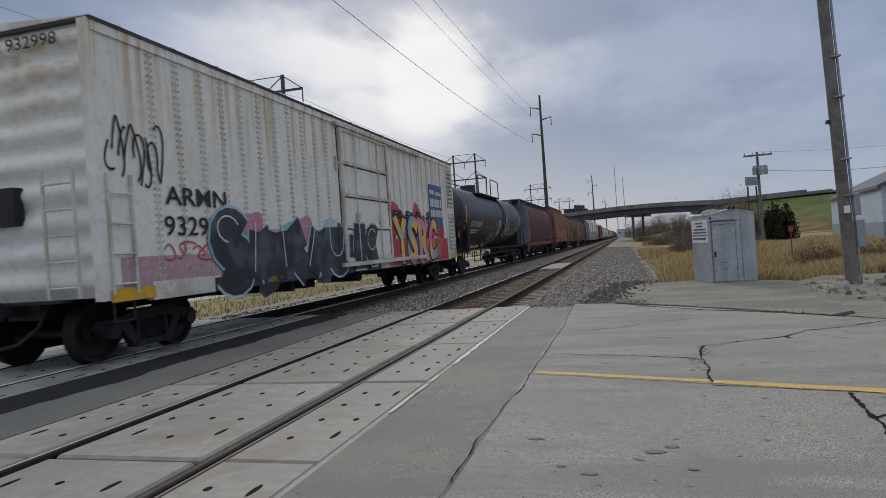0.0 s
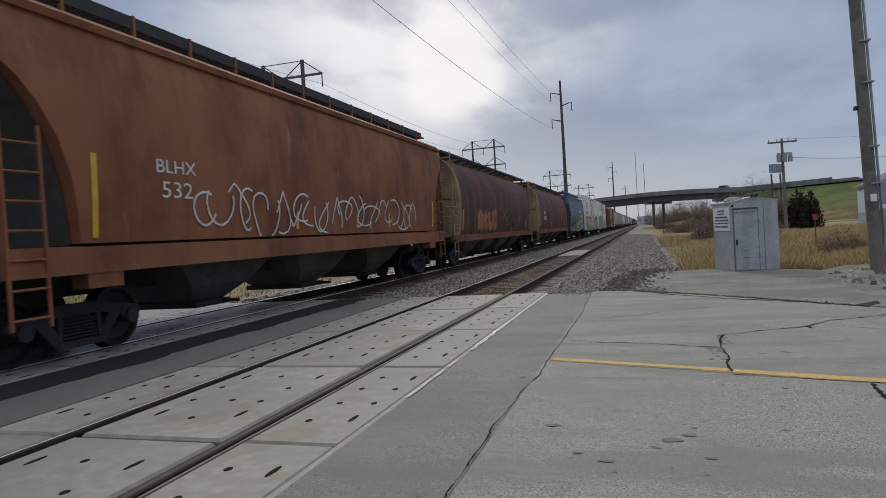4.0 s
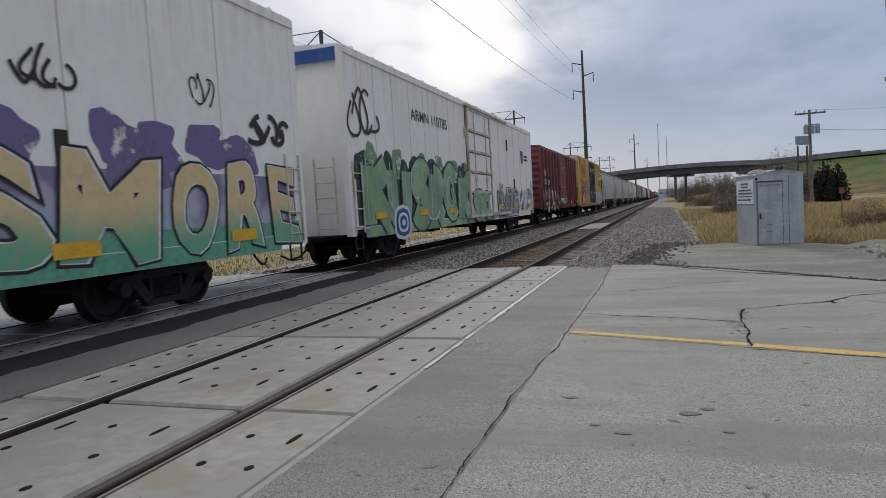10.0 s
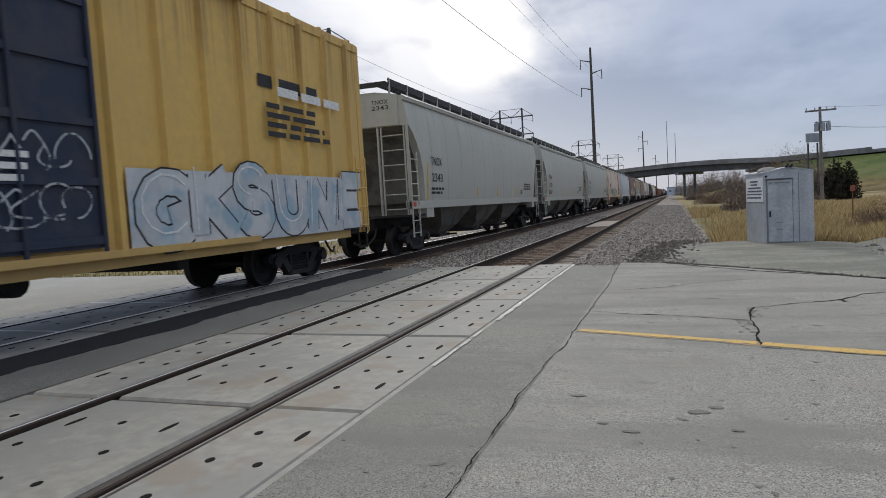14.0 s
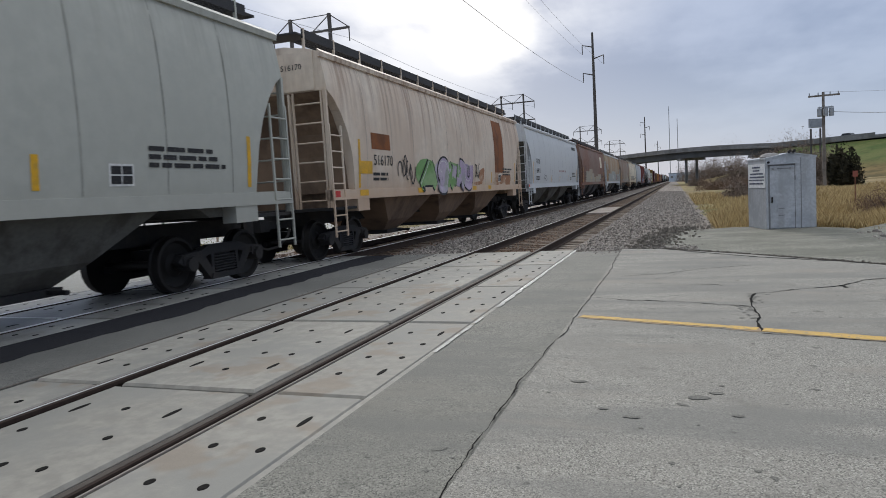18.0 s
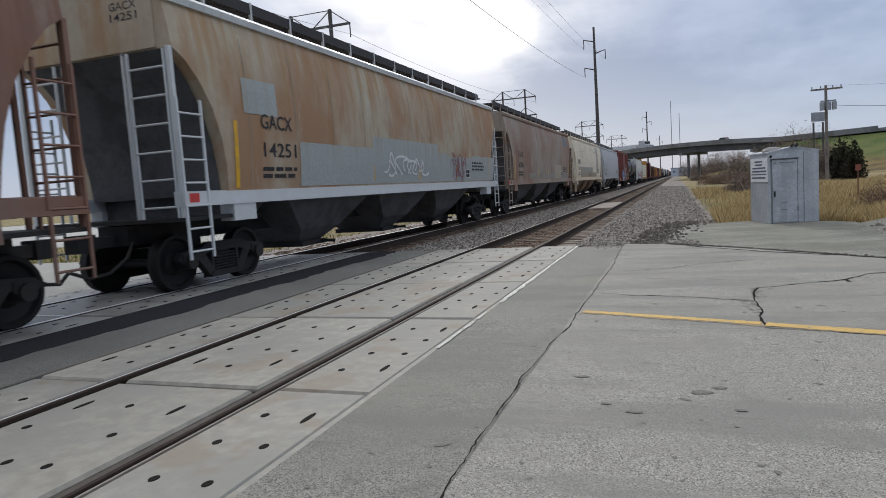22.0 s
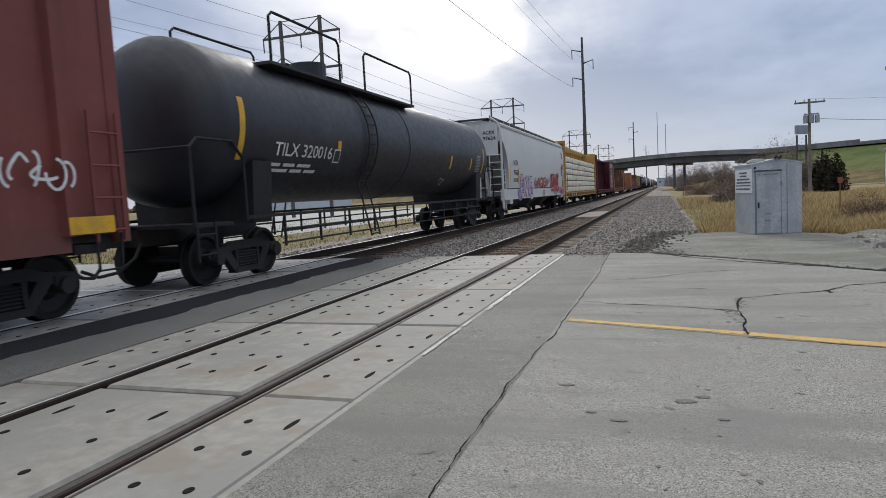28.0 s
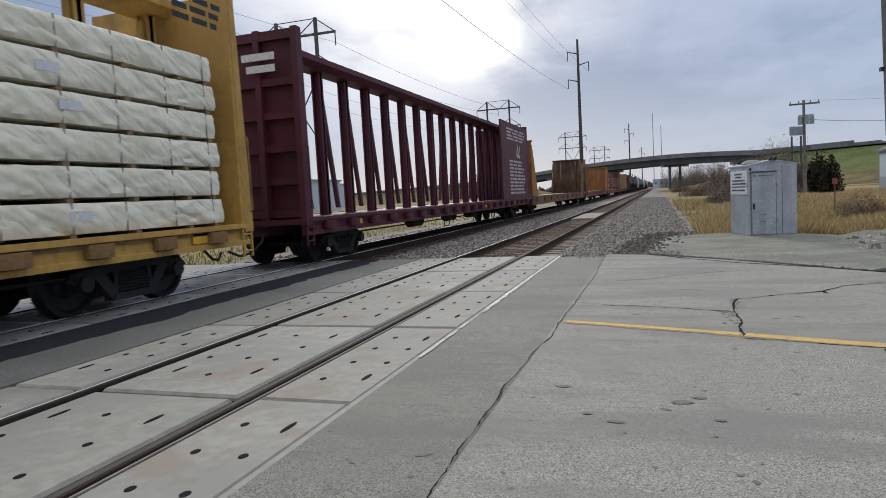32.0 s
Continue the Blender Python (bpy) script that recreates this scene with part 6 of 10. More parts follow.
for S, L, body, end, txt in ((50.0, 18.5, RUSTY, END_BLUE, ""), (89.0, 18.6, RUSTY, END_TAN, ""), (110.0, 18.9, RUSTY_RED, END_TAN, "466055")):
    c = railcar("covered_hopper_car", S, "rust-brown round-sided covered hopper car with a grated roof walk", "railcar")
    rust_hopper(c, L, body, end, END_BLUE if S < 60 else END_TAN, RUST_BEAM)
    if txt:
        patch(c, rect(2.75, 3.85, 2.42, 2.72), END_BLUE, ROUND, 0.008, "stencil_box")
        lettering(c, "BLHX", (2.98, 3.78, 2.46, 2.68), WHITE_PAINT, ROUND, 0.016, 0.006)
        lettering(c, txt, (2.68, 3.98, 2.02, 2.33), WHITE_PAINT, ROUND, 0.016, 0.022)
    if S == 89.0:
        OCHRE = mist("ochre line", (0.26, 0.12, 0.045), 0.6, 4.0)
        mural(c, (8.3, 12.0, 1.42, 2.5), ROUND, 3, (mist("dull umber", (0.075, 0.035, 0.028), 0.5),), OCHRE, 35, None, None, "ochre outlined graffiti letters faded into rust", 0.40, 0.035, OCHRE, (2, 5, 0))
        scribble(c, (15.9, 16.9, 1.75, 2.30), ROUND, mist("thin chalk", (0.40, 0.30, 0.26), 0.4, 6.0), 36, 5, 0.010)
        FADED_O = spray_mix("faded orange", ((0.42, 0.17, 0.05), (0.22, 0.08, 0.04), (0.36, 0.13, 0.05)), 1.6)
        mural(c, (3.6, 7.7, 1.42, 2.42), ROUND, 4, (FADED_O,), mist("dull teal", (0.05, 0.075, 0.075), 0.85), 31, None, None, "orange graffiti letters faded into rust", 0.42, 0.05, FADED_O, (3, 0, 8, 1))
        for pts in ([(10.6, 3.9), (10.9, 3.6), (11.0, 3.3)], [(12.6, 3.95), (13.3, 3.5), (13.7, 3.0)], [(11.9, 2.4), (12.0, 2.0)], [(13.9, 2.5), (14.0, 2.2)]):
            stroke(c, thicken(pts, 0.1), 0.025, mist("chalk", (0.45, 0.36, 0.32), 0.55, 6.0), ROUND, 0.012, "", "scuff_mark")
        scribble(c, (13.4, 14.4, 1.9, 2.15), ROUND, mist("pale chalk", (0.52, 0.46, 0.43), 0.6, 7.0), 32, 5, 0.009)
        scribble(c, (9.5, 12.0, 1.6, 1.95), ROUND, RUST_SILL, 33, 9, 0.015)

# the rusty flat-sided hopper with a tan end
RIBBED = mat("streaked orange rust", (0.18, 0.062, 0.032), 0.75, cloud=((0.33, 0.13, 0.06), 0.6, 0.4), scuff=((0.42, 0.29, 0.22), 0.4), dirt=((0.30, 0.125, 0.055), 0.7), streak=((0.09, 0.034, 0.022), 0.8), scale=0.9, bump=0.1)
c = railcar("covered_hopper_car", 70.2, "orange-rust covered hopper car with tan end and white chalky tags", "railcar")
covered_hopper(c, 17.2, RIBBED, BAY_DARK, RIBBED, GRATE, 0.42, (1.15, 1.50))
lettering(c, "BLHX", (2.5, 3.4, 2.58, 2.78), WHITE_PAINT, GUARD, 0.012)
lettering(c, "532", (2.6, 3.3, 2.2, 2.45), WHITE_PAINT, GUARD, 0.012)
scribble(c, (3.4, 14.0, 1.6, 2.5), GUARD, WHITE_S, 41, 26, 0.02, "white sprayed tag")

# blue hopper
BLUE_SIDE = mat("faded blue paint", (0.088, 0.170, 0.250), 0.6, dirt=((0.105, 0.150, 0.175), 0.5), scale=0.9, cloud=((0.115, 0.135, 0.105), 0.5, 0.35), runs=((0.17, 0.085, 0.045), 0.85, 4.55, 1.5), scuff=((0.28, 0.36, 0.40), 0.35), low=((0.12, 0.11, 0.095), 0.4, 0.9, 0.6))
BLUE_DEEP = mat("deep blue paint", (0.018, 0.055, 0.21), 0.55, dirt=((0.03, 0.04, 0.07), 0.6))
c = railcar("covered_hopper_car", 130.8, "faded blue covered hopper car with dark blue end and yellow-edged graffiti", "railcar")
covered_hopper(c, 16.6, BLUE_SIDE, BAY_DARK, BLUE_SIDE, BLUE_DEEP, 0.42, (1.0, 1.52))
for o in c.children:
    if o.name.split(".")[0] in ("end_sheet", "end_post", "end_ladder", "ladder", "corner_post", "bolster_web", "jacking_bracket", "roof_walk"):
        o.data.materials.clear()
        o.data.materials.append(BLUE_DEEP)
lettering(c, "INTX", (2.15, 3.05, 3.0, 3.28), WHITE_PAINT, GUARD, 0.012, 0.01)
lettering(c, "74081", (2.2, 3.35, 2.55, 2.85), WHITE_PAINT, GUARD, 0.012, 0.01)
CREAM_S = spray("cream", (0.70, 0.60, 0.30))
for y0, y1, z0, z1, n in ((10.65, 12.9, 2.92, 3.24, 6), (11.35, 12.95, 2.37, 2.70, 4), (10.45, 12.85, 1.76, 2.10, 7)):
    letter_bars(c, (y0, y1, z0, z1), n, CREAM_S, GUARD, 0.012, "faded_stripes")
for i, (y, z) in enumerate(((13.5, 2.4), (14.0, 2.4), (13.5, 1.85), (14.0, 1.85), (14.5, 1.85))):
    patch(c, rect(y, y + 0.42, z, z + 0.40), RED_PAINT if i in (0, 2) else SAND, GUARD, 0.012, "colour_square", "red and cream painted square")
def silled(z):
    """The hopper's side with its proud sill."""
    return 1.602 if z < 1.53 else GUARD(z) + 0.012


OLIVE_S = spray_mix("olive green", ((0.15, 0.20, 0.045), (0.10, 0.14, 0.05), (0.06, 0.12, 0.16)), 1.4)
for i, (a, b) in enumerate(((2.2, 3.4), (4.1, 5.0), (5.5, 6.2), (6.9, 7.6), (8.5, 9.3), (9.9, 10.6))):
    patch(c, blob((a + b) / 2, 2.0, (b - a) * 0.6, 0.42, random.Random(i + 6), 24, 0.25), OLIVE_S, GUARD, 0.008 + 0.0005 * i, "graffiti", "olive green spray behind the letters")
patch(c, rect(2.3, 10.4, 1.02, 1.50), OLIVE_S, flat_side(1.602), 0.003, "graffiti", "olive green spray behind the letters")
word = (("O", 2.55, 4.2, 1.0, 2.42), ("P", 4.35, 5.8, 0.98, 2.52), ("U", 6.0, 7.1, 1.0, 2.34), ("E", 7.4, 8.7, 1.0, 2.38), ("S", 8.9, 10.1, 1.02, 2.36))
throwup(c, word, silled, ((0.062, INK, 0.006, 0, 0), (0.048, CREAM_S, 0.010, 0, 0), (0.016, spray("blue-black", (0.022, 0.026, 0.045)), 0.014, -0.05, 0.02)), 0.10, 0.04, "blue-black graffiti letters edged cream")
scribble(c, (11.2, 14.2, 1.12, 1.7), silled, mist("white tag", (0.50, 0.54, 0.56), 0.7, 3.0), 43, 14, 0.02, "white sprayed tags")
for z in (4.12, 4.26, 4.40):
    part("side_ridge", Geo().prism([(GUARD(z) - 0.02, z - 0.03), (GUARD(z) + 0.03, z), (GUARD(z) - 0.02, z + 0.03)], 0.1, 16.5), BLUE_SIDE, c)
for y in (1.0, 5.9, 10.5, 12.6, 15.4):
    patch(c, rect(y, y + 0.5, 1.05, 1.22), YELLOW_TAPE, flat_side(1.602), 0.024, "reflector", "yellow reflective strip")

# smooth white reefers
for S, L, seed in ((149.9, 23.2, 1), (175.3, 22.3, 2)):
    white = mat("dirty white panel %d" % seed, (0.82, 0.81, 0.775), 0.45, dirt=((0.76, 0.745, 0.70), 0.5), grain=0.03, scale=0.8, runs=((0.55, 0.45, 0.32), 0.45, 5.2, 1.6), scuff=((0.62, 0.59, 0.53), 0.3), low=((0.55, 0.50, 0.43), 0.3, 1.0, 1.0))
    trim = mat("rust-streaked trim %d" % seed, (0.62, 0.57, 0.49), 0.6, dirt=((0.36, 0.23, 0.13), 0.75), scale=3, runs=((0.24, 0.12, 0.06), 0.5, 4.6, 3.0))
    joint = mat("grimy panel joint", (0.36, 0.345, 0.32), 0.8, dirt=((0.55, 0.52, 0.47), 0.8), scale=2)
    c = railcar("refrigerator_car", S, ("tall white refrigerator car with orange emblem and bright graffiti" if seed == 1 else "tall white refrigerator car with green and blue graffiti"), "railcar")
    H = 1.60
    sd = flat_side(H)
    box_body(c, L, H, 0.98, 5.28, white, white, 12 if seed == 1 else 1, white)
    seams(c, H, [1.6 + 1.22 * i for i in range(6)] + [14.8 + 1.5 * i for i in range(5)], 1.0, 5.12, joint, 0.008, 0.004)
    plug_door(c, H, 9.8, 13.1, 1.15, 5.05, white, trim, 2, 5, 0.95)
    house_fittings(c, L, H, 1.0, trim, 2.6)
    for y, z in ((16.3, 3.9), (17.6, 2.1)):
        part("latch_plate", Geo().box(H, y, z, H + 0.03, y + 0.18, z + 0.5), BLACK, c)
    running_gear(c, L, 3.35)
    if seed == 1:
        patch(c, arc(2.72, 4.05, 0.66, 0.52, 90, 290, 16) + [(2.95, 3.60), (2.95, 4.57)], ORANGE_PAINT, sd, 0.010, "emblem", "orange painted emblem")
        patch(c, rect(2.9, 3.45, 3.95, 4.50), ORANGE_PAINT, sd, 0.012, "emblem")
        patch(c, rect(2.95, 3.30, 3.55, 3.95), ORANGE_PAINT, sd, 0.012, "emblem")
        for i in range(6):
            a = radians(60 * i + 30)
            tip = (2.52 + 0.24 * math.cos(a), 4.12 + 0.24 * math.sin(a))
            stroke(c, [(2.52, 4.12), tip], 0.018, WHITE_PAINT, sd, 0.018, "", "emblem_star")
            for d in (-0.6, 0.6):
                m_ = (2.52 + 0.15 * math.cos(a), 4.12 + 0.15 * math.sin(a))
                stroke(c, [m_, (m_[0] + 0.08 * math.cos(a + d), m_[1] + 0.08 * math.sin(a + d))], 0.014, WHITE_PAINT, sd, 0.0185, "", "emblem_star")
        letter_bars(c, (1.18, 4.35, 3.02, 3.34), 10, ORANGE_PAINT, sd, 0.012)
        bars(c, (1.9, 4.0, 2.82, 2.92), 1, PALE_TRIM, sd, 0.012)
        lettering(c, "CRYX", (2.3, 3.2, 2.50, 2.74), ORANGE_PAINT, sd, 0.022, 0.004)
        MINT_D = spray("sea green", (0.13, 0.36, 0.24))
        low = flat_side(H + 0.022)
        for i, (y, z, ry, rz) in enumerate(((0.9, 2.35, 0.5, 0.30), (1.7, 2.45, 0.55, 0.32), (2.6, 2.25, 0.4, 0.25), (4.3, 2.40, 0.5, 0.24), (5.4, 2.45, 0.55, 0.26), (6.4, 2.35, 0.5, 0.3), (7.7, 2.2, 0.6, 0.42), (8.8, 2.3, 0.5, 0.35), (14.2, 2.1, 0.5, 0.3), (16, 2.1, 0.5, 0.3), (19, 2.15, 0.5, 0.3))):
            patch(c, blob(y, z, ry, rz, random.Random(i + 3), 26, 0.25), DUSK, sd, 0.004 + 0.0004 * i, "graffiti", "violet clouds of spray paint")
        DUSK_MIST, RED_TOP = mist("violet", (0.16, 0.13, 0.28), 0.8), mist("dull red", (0.45, 0.12, 0.08), 0.7)
        LAV = spray_mix("lavender and sky", ((0.42, 0.38, 0.48), (0.30, 0.46, 0.60), (0.20, 0.17, 0.28)), 1.0)
        for y in (2.9, 4.6, 5.9, 6.6, 7.6, 8.6):
            patch(c, blob(y, 2.55, 0.42, 0.14, random.Random(int(y * 9)), 20, 0.4), RED_TOP, sd, 0.0088, "graffiti", "dull red mist over the letters")
        patch(c, rect(0.3, L - 0.3, 1.02, 2.15), LAV, sd, 0.0030, "graffiti", "lavender and blue spray behind the letters")
        patch(c, rect(0.9, L - 0.9, 0.765, 1.03), MINT_D, low, 0.003, "graffiti", "green band of graffiti")
        patch(c, rect(0.3, L - 0.2, 1.02, 1.30), MINT_D, sd, 0.009, "graffiti")
        edge3 = ((0.066, INK, 0.006, 0.02, 0.0), (0.044, WHITE_S, 0.0085, 0.025, 0.0), (0.036, TAN_GREEN, 0.011, 0, 0))
        throwup(c, (("A", 0.45, 2.2, 0.9, 2.25), ("T", 2.45, 4.2, 0.9, 2.3), ("E", 4.55, 5.6, 0.95, 2.3), ("R", 5.95, 7.45, 0.95, 2.36)), low, edge3, 0.2, 0.07, "tan and green graffiti letters outlined black and white", 0.15)
        throwup(c, (("I", 8.0, 8.5, 1.0, 2.45), ("A", 8.5, 9.6, 1.0, 2.3)), low, edge3, 0.1, 0.05)
        mural(c, (9.9, 13.0, 1.0, 2.3), flat_side(H + 0.08), 3, (TAN_GREEN,), INK, 53, None, None, "", 0.42, 0.03, WHITE_S, (5, 0, 7))
        mural(c, (13.4, 16.0, 0.9, 2.25), low, 2, (TAN_GREEN,), INK, 54, None, None, "", 0.44, 0.04, WHITE_S, (0, 8))
        throwup(c, (("S", 16.25, 17.25, 0.98, 2.26), ("M", 17.6, 19.05, 0.98, 2.26), ("O", 19.5, 20.45, 1.0, 2.26), ("R", 20.85, 21.7, 0.98, 2.3), ("E", 22.05, 22.8, 1.0, 2.28)), low, edge3, 0.12, 0.06, "tan and green graffiti letters outlined black and white")
        for y, z in ((16.1, 2.3), (16.9, 2.45), (18.6, 2.55), (19.3, 2.5), (20.4, 2.6), (21.2, 2.5)):
            patch(c, blob(y, z, 0.5, 0.32, random.Random(int(y * 7)), 24, 0.3), DUSK_MIST, sd, 0.0075, "graffiti", "violet overspray")
        scribble(c, (17.2, 17.9, 3.05, 3.55), sd, INK, 56, 5, 0.025, "black sprayed tag")
        scribble(c, (20.1, 20.6, 3.2, 3.7), sd, INK, 57, 4, 0.016)
        scribble(c, (21.6, 22.8, 2.6, 3.3), sd, INK, 58, 5, 0.05, "black sprayed tag")
        scribble(c, (13.9, 14.9, 2.5, 3.2), sd, INK, 59, 5, 0.025)
        patch(c, rect(0.85, 2.1, 1.14, 1.69), spray("maroon", (0.17, 0.045, 0.06)), sd, 0.050, "placard", "faded maroon sign")
        bars(c, (0.95, 2.0, 1.2, 1.6), 2, PINK, sd, 0.054, "faded_print", 2)
        patch(c, rect(2.3, 3.2, 1.9, 2.25), PALE, sd, 0.050, "number_panel")
        lettering(c, "3454", (2.38, 3.12, 1.96, 2.20), ORANGE_PAINT, sd, 0.054, 0.006)
        scribble(c, (0.15, 0.7, 2.7, 3.4), sd, INK, 55, 4, 0.02)
    else:
        lettering(c, "ARMN 110785", (4.15, 7.5, 4.02, 4.36), BLACK_PAINT, sd, 0.012, 0.004)
        low = flat_side(H + 0.022)
        SAGE_F = spray_mix("sage greens", ((0.24, 0.37, 0.20), (0.33, 0.46, 0.29), (0.18, 0.30, 0.18)), 0.9)
        FOREST_M, GREEN_M = mist("deep green", (0.03, 0.06, 0.055), 0.85, 1.8), mist("sage", (0.20, 0.30, 0.20), 0.7, 1.8)
        patch(c, rect(0.3, 9.7, 1.03, 2.25), FOREST, sd, 0.004, "graffiti", "dark green graffiti ground")
        patch(c, rect(0.9, 13.4, 0.765, 1.03), SAGE_F, low, 0.003, "graffiti")
        for i in range(17):
            patch(c, blob(0.7 + 0.57 * i, 2.5 + 0.18 * math.sin(i * 2.1), 0.42, 0.42, random.Random(i + 60), 24, 0.3), (FOREST_M, GREEN_M, FOREST_M)[i % 3], sd, 0.005 + 0.0004 * i, "graffiti", "soft dark green overspray")
        mural(c, (0.5, 9.75, 0.82, 2.75), low, 6, (SAGE_F,), spray("pine", (0.022, 0.045, 0.040)), 61, None, None, "sage green graffiti letters with dark outline", 0.46, 0.07, ICE, (0, 8, 4, 3, 1, 0))
        for pts in (arc(4.2, 2.2, 0.42, 0.5, 60, 300), arc(7.4, 1.7, 0.38, 0.75, 20, 200), arc(2.9, 2.2, 0.9, 0.9, 200, 260), arc(5.6, 1.4, 0.6, 0.35, 180, 350), arc(8.9, 1.9, 0.5, 0.5, 100, 220)):
            stroke(c, thicken(pts, 0.1), 0.028, ICE, low, 0.0225, "pale blue highlights of the letters")
        for r, mt_ in ((0.62, WHITE_S), (0.50, BLUE_PAINT), (0.36, WHITE_S), (0.26, BLUE_PAINT), (0.12, WHITE_S)):
            patch(c, blob(3.0, 1.05, r, r * 0.8, random.Random(3), 24, 0.03), mt_, low, 0.024 + 0.004 * (0.62 - r) * 10, "graffiti", "blue and white rings")
        mural(c, (9.9, 13.0, 0.9, 2.0), flat_side(H + 0.07), 2, (SAGE_F,), FOREST, 63, None, None, "", 0.4, 0.05, ICE, (4, 1))
        STEEL_F = spray_mix("grey and black", ((0.16, 0.165, 0.17), (0.055, 0.058, 0.062), (0.30, 0.31, 0.32)), 2.2)
        patch(c, rect(14.25, 18.4, 0.78, 1.5), STEEL_F, low, 0.002, "graffiti", "grey spray behind the letters")
        throwup(c, (("B", 14.35, 15.45, 0.98, 1.95), ("A", 15.45, 16.2, 0.95, 2.05), ("T", 16.1, 16.75, 0.95, 2.05), ("L", 16.8, 17.4, 0.95, 2.0), ("E", 17.4, 18.1, 0.95, 2.05)), low, ((0.075, INK, 0.006, 0, 0), (0.055, spray("chalk white", (0.62, 0.63, 0.63)), 0.009, 0, 0), (0.020, STEEL_F, 0.012, 0.02, 0.02)), 0.12, 0.04, "grey and white graffiti letters")
        mural(c, (18.2, 21.0, 1.0, 2.1), sd, 4, (STEEL_F, WHITE_S), INK, 62, None, None, "", 0.4, 0.03, WHITE_S, (2, 0, 6, 8))
        patch(c, blob(21.1, 1.9, 0.3, 0.35, random.Random(8), 20, 0.3), mist("blue", (0.12, 0.18, 0.42), 0.8), sd, 0.010, "graffiti", "blue puff of spray")
        scribble(c, (21.3, 22.0, 1.6, 2.0), sd, INK, 65, 4, 0.02)
        scribble(c, (14.5, 15.3, 2.1, 2.35), sd, INK, 66, 7, 0.012)
        scribble(c, (0.2, 1.6, 3.1, 4.4), sd, INK, 64, 4, 0.04, "black sprayed tag")
        patch(c, [(19.45, 4.1), (20.1, 4.1), (20.1, 3.6), (19.78, 3.38), (19.45, 3.6)], BLUE_PAINT, sd, 0.008, "shield", "red, white and blue shield")
        for i in range(4):
            patch(c, rect(19.5 + 0.15 * i, 19.57 + 0.15 * i, 3.55, 3.85), RED_PAINT if i % 2 else WHITE_PAINT, sd, 0.013, "shield")
        bars(c, (20.25, 21.35, 3.58, 3.93), 2, BLACK_PAINT, sd, 0.012, "faded_print", 1)
        part("blue_end_panel", Geo().box(-1.45, -0.09, 4.95, 1.45, -0.07, 5.25), BLUE_PAINT, c)
    for y in (1.2, 4.4, 7.2, 14.2, 17.4, 20.8):
        patch(c, rect(y, y + 0.7, 1.02 if seed == 1 else 1.2, 1.22 if seed == 1 else 1.38), YELLOW_TAPE, sd, 0.050, "reflector", "yellow reflective strip")

# red boxcars
OXIDE = mat("faded red oxide paint", (0.150, 0.031, 0.028), 0.6, dirt=((0.090, 0.026, 0.024), 0.6), scale=0.9, grain=0.06, cloud=((0.205, 0.050, 0.042), 0.5, 0.4), runs=((0.34, 0.18, 0.15), 0.4, 4.6, 1.2), scuff=((0.30, 0.15, 0.13), 0.3), low=((0.10, 0.05, 0.042), 0.5, 1.0, 0.7))
OXIDE2 = mat("brown-red oxide paint", (0.205, 0.055, 0.046), 0.6, dirt=((0.15, 0.046, 0.040), 0.6), scale=0.9, grain=0.06, runs=((0.095, 0.034, 0.030), 0.5, 4.7, 1.8), scuff=((0.30, 0.14, 0.12), 0.25), low=((0.12, 0.065, 0.053), 0.45, 1.0, 0.7))
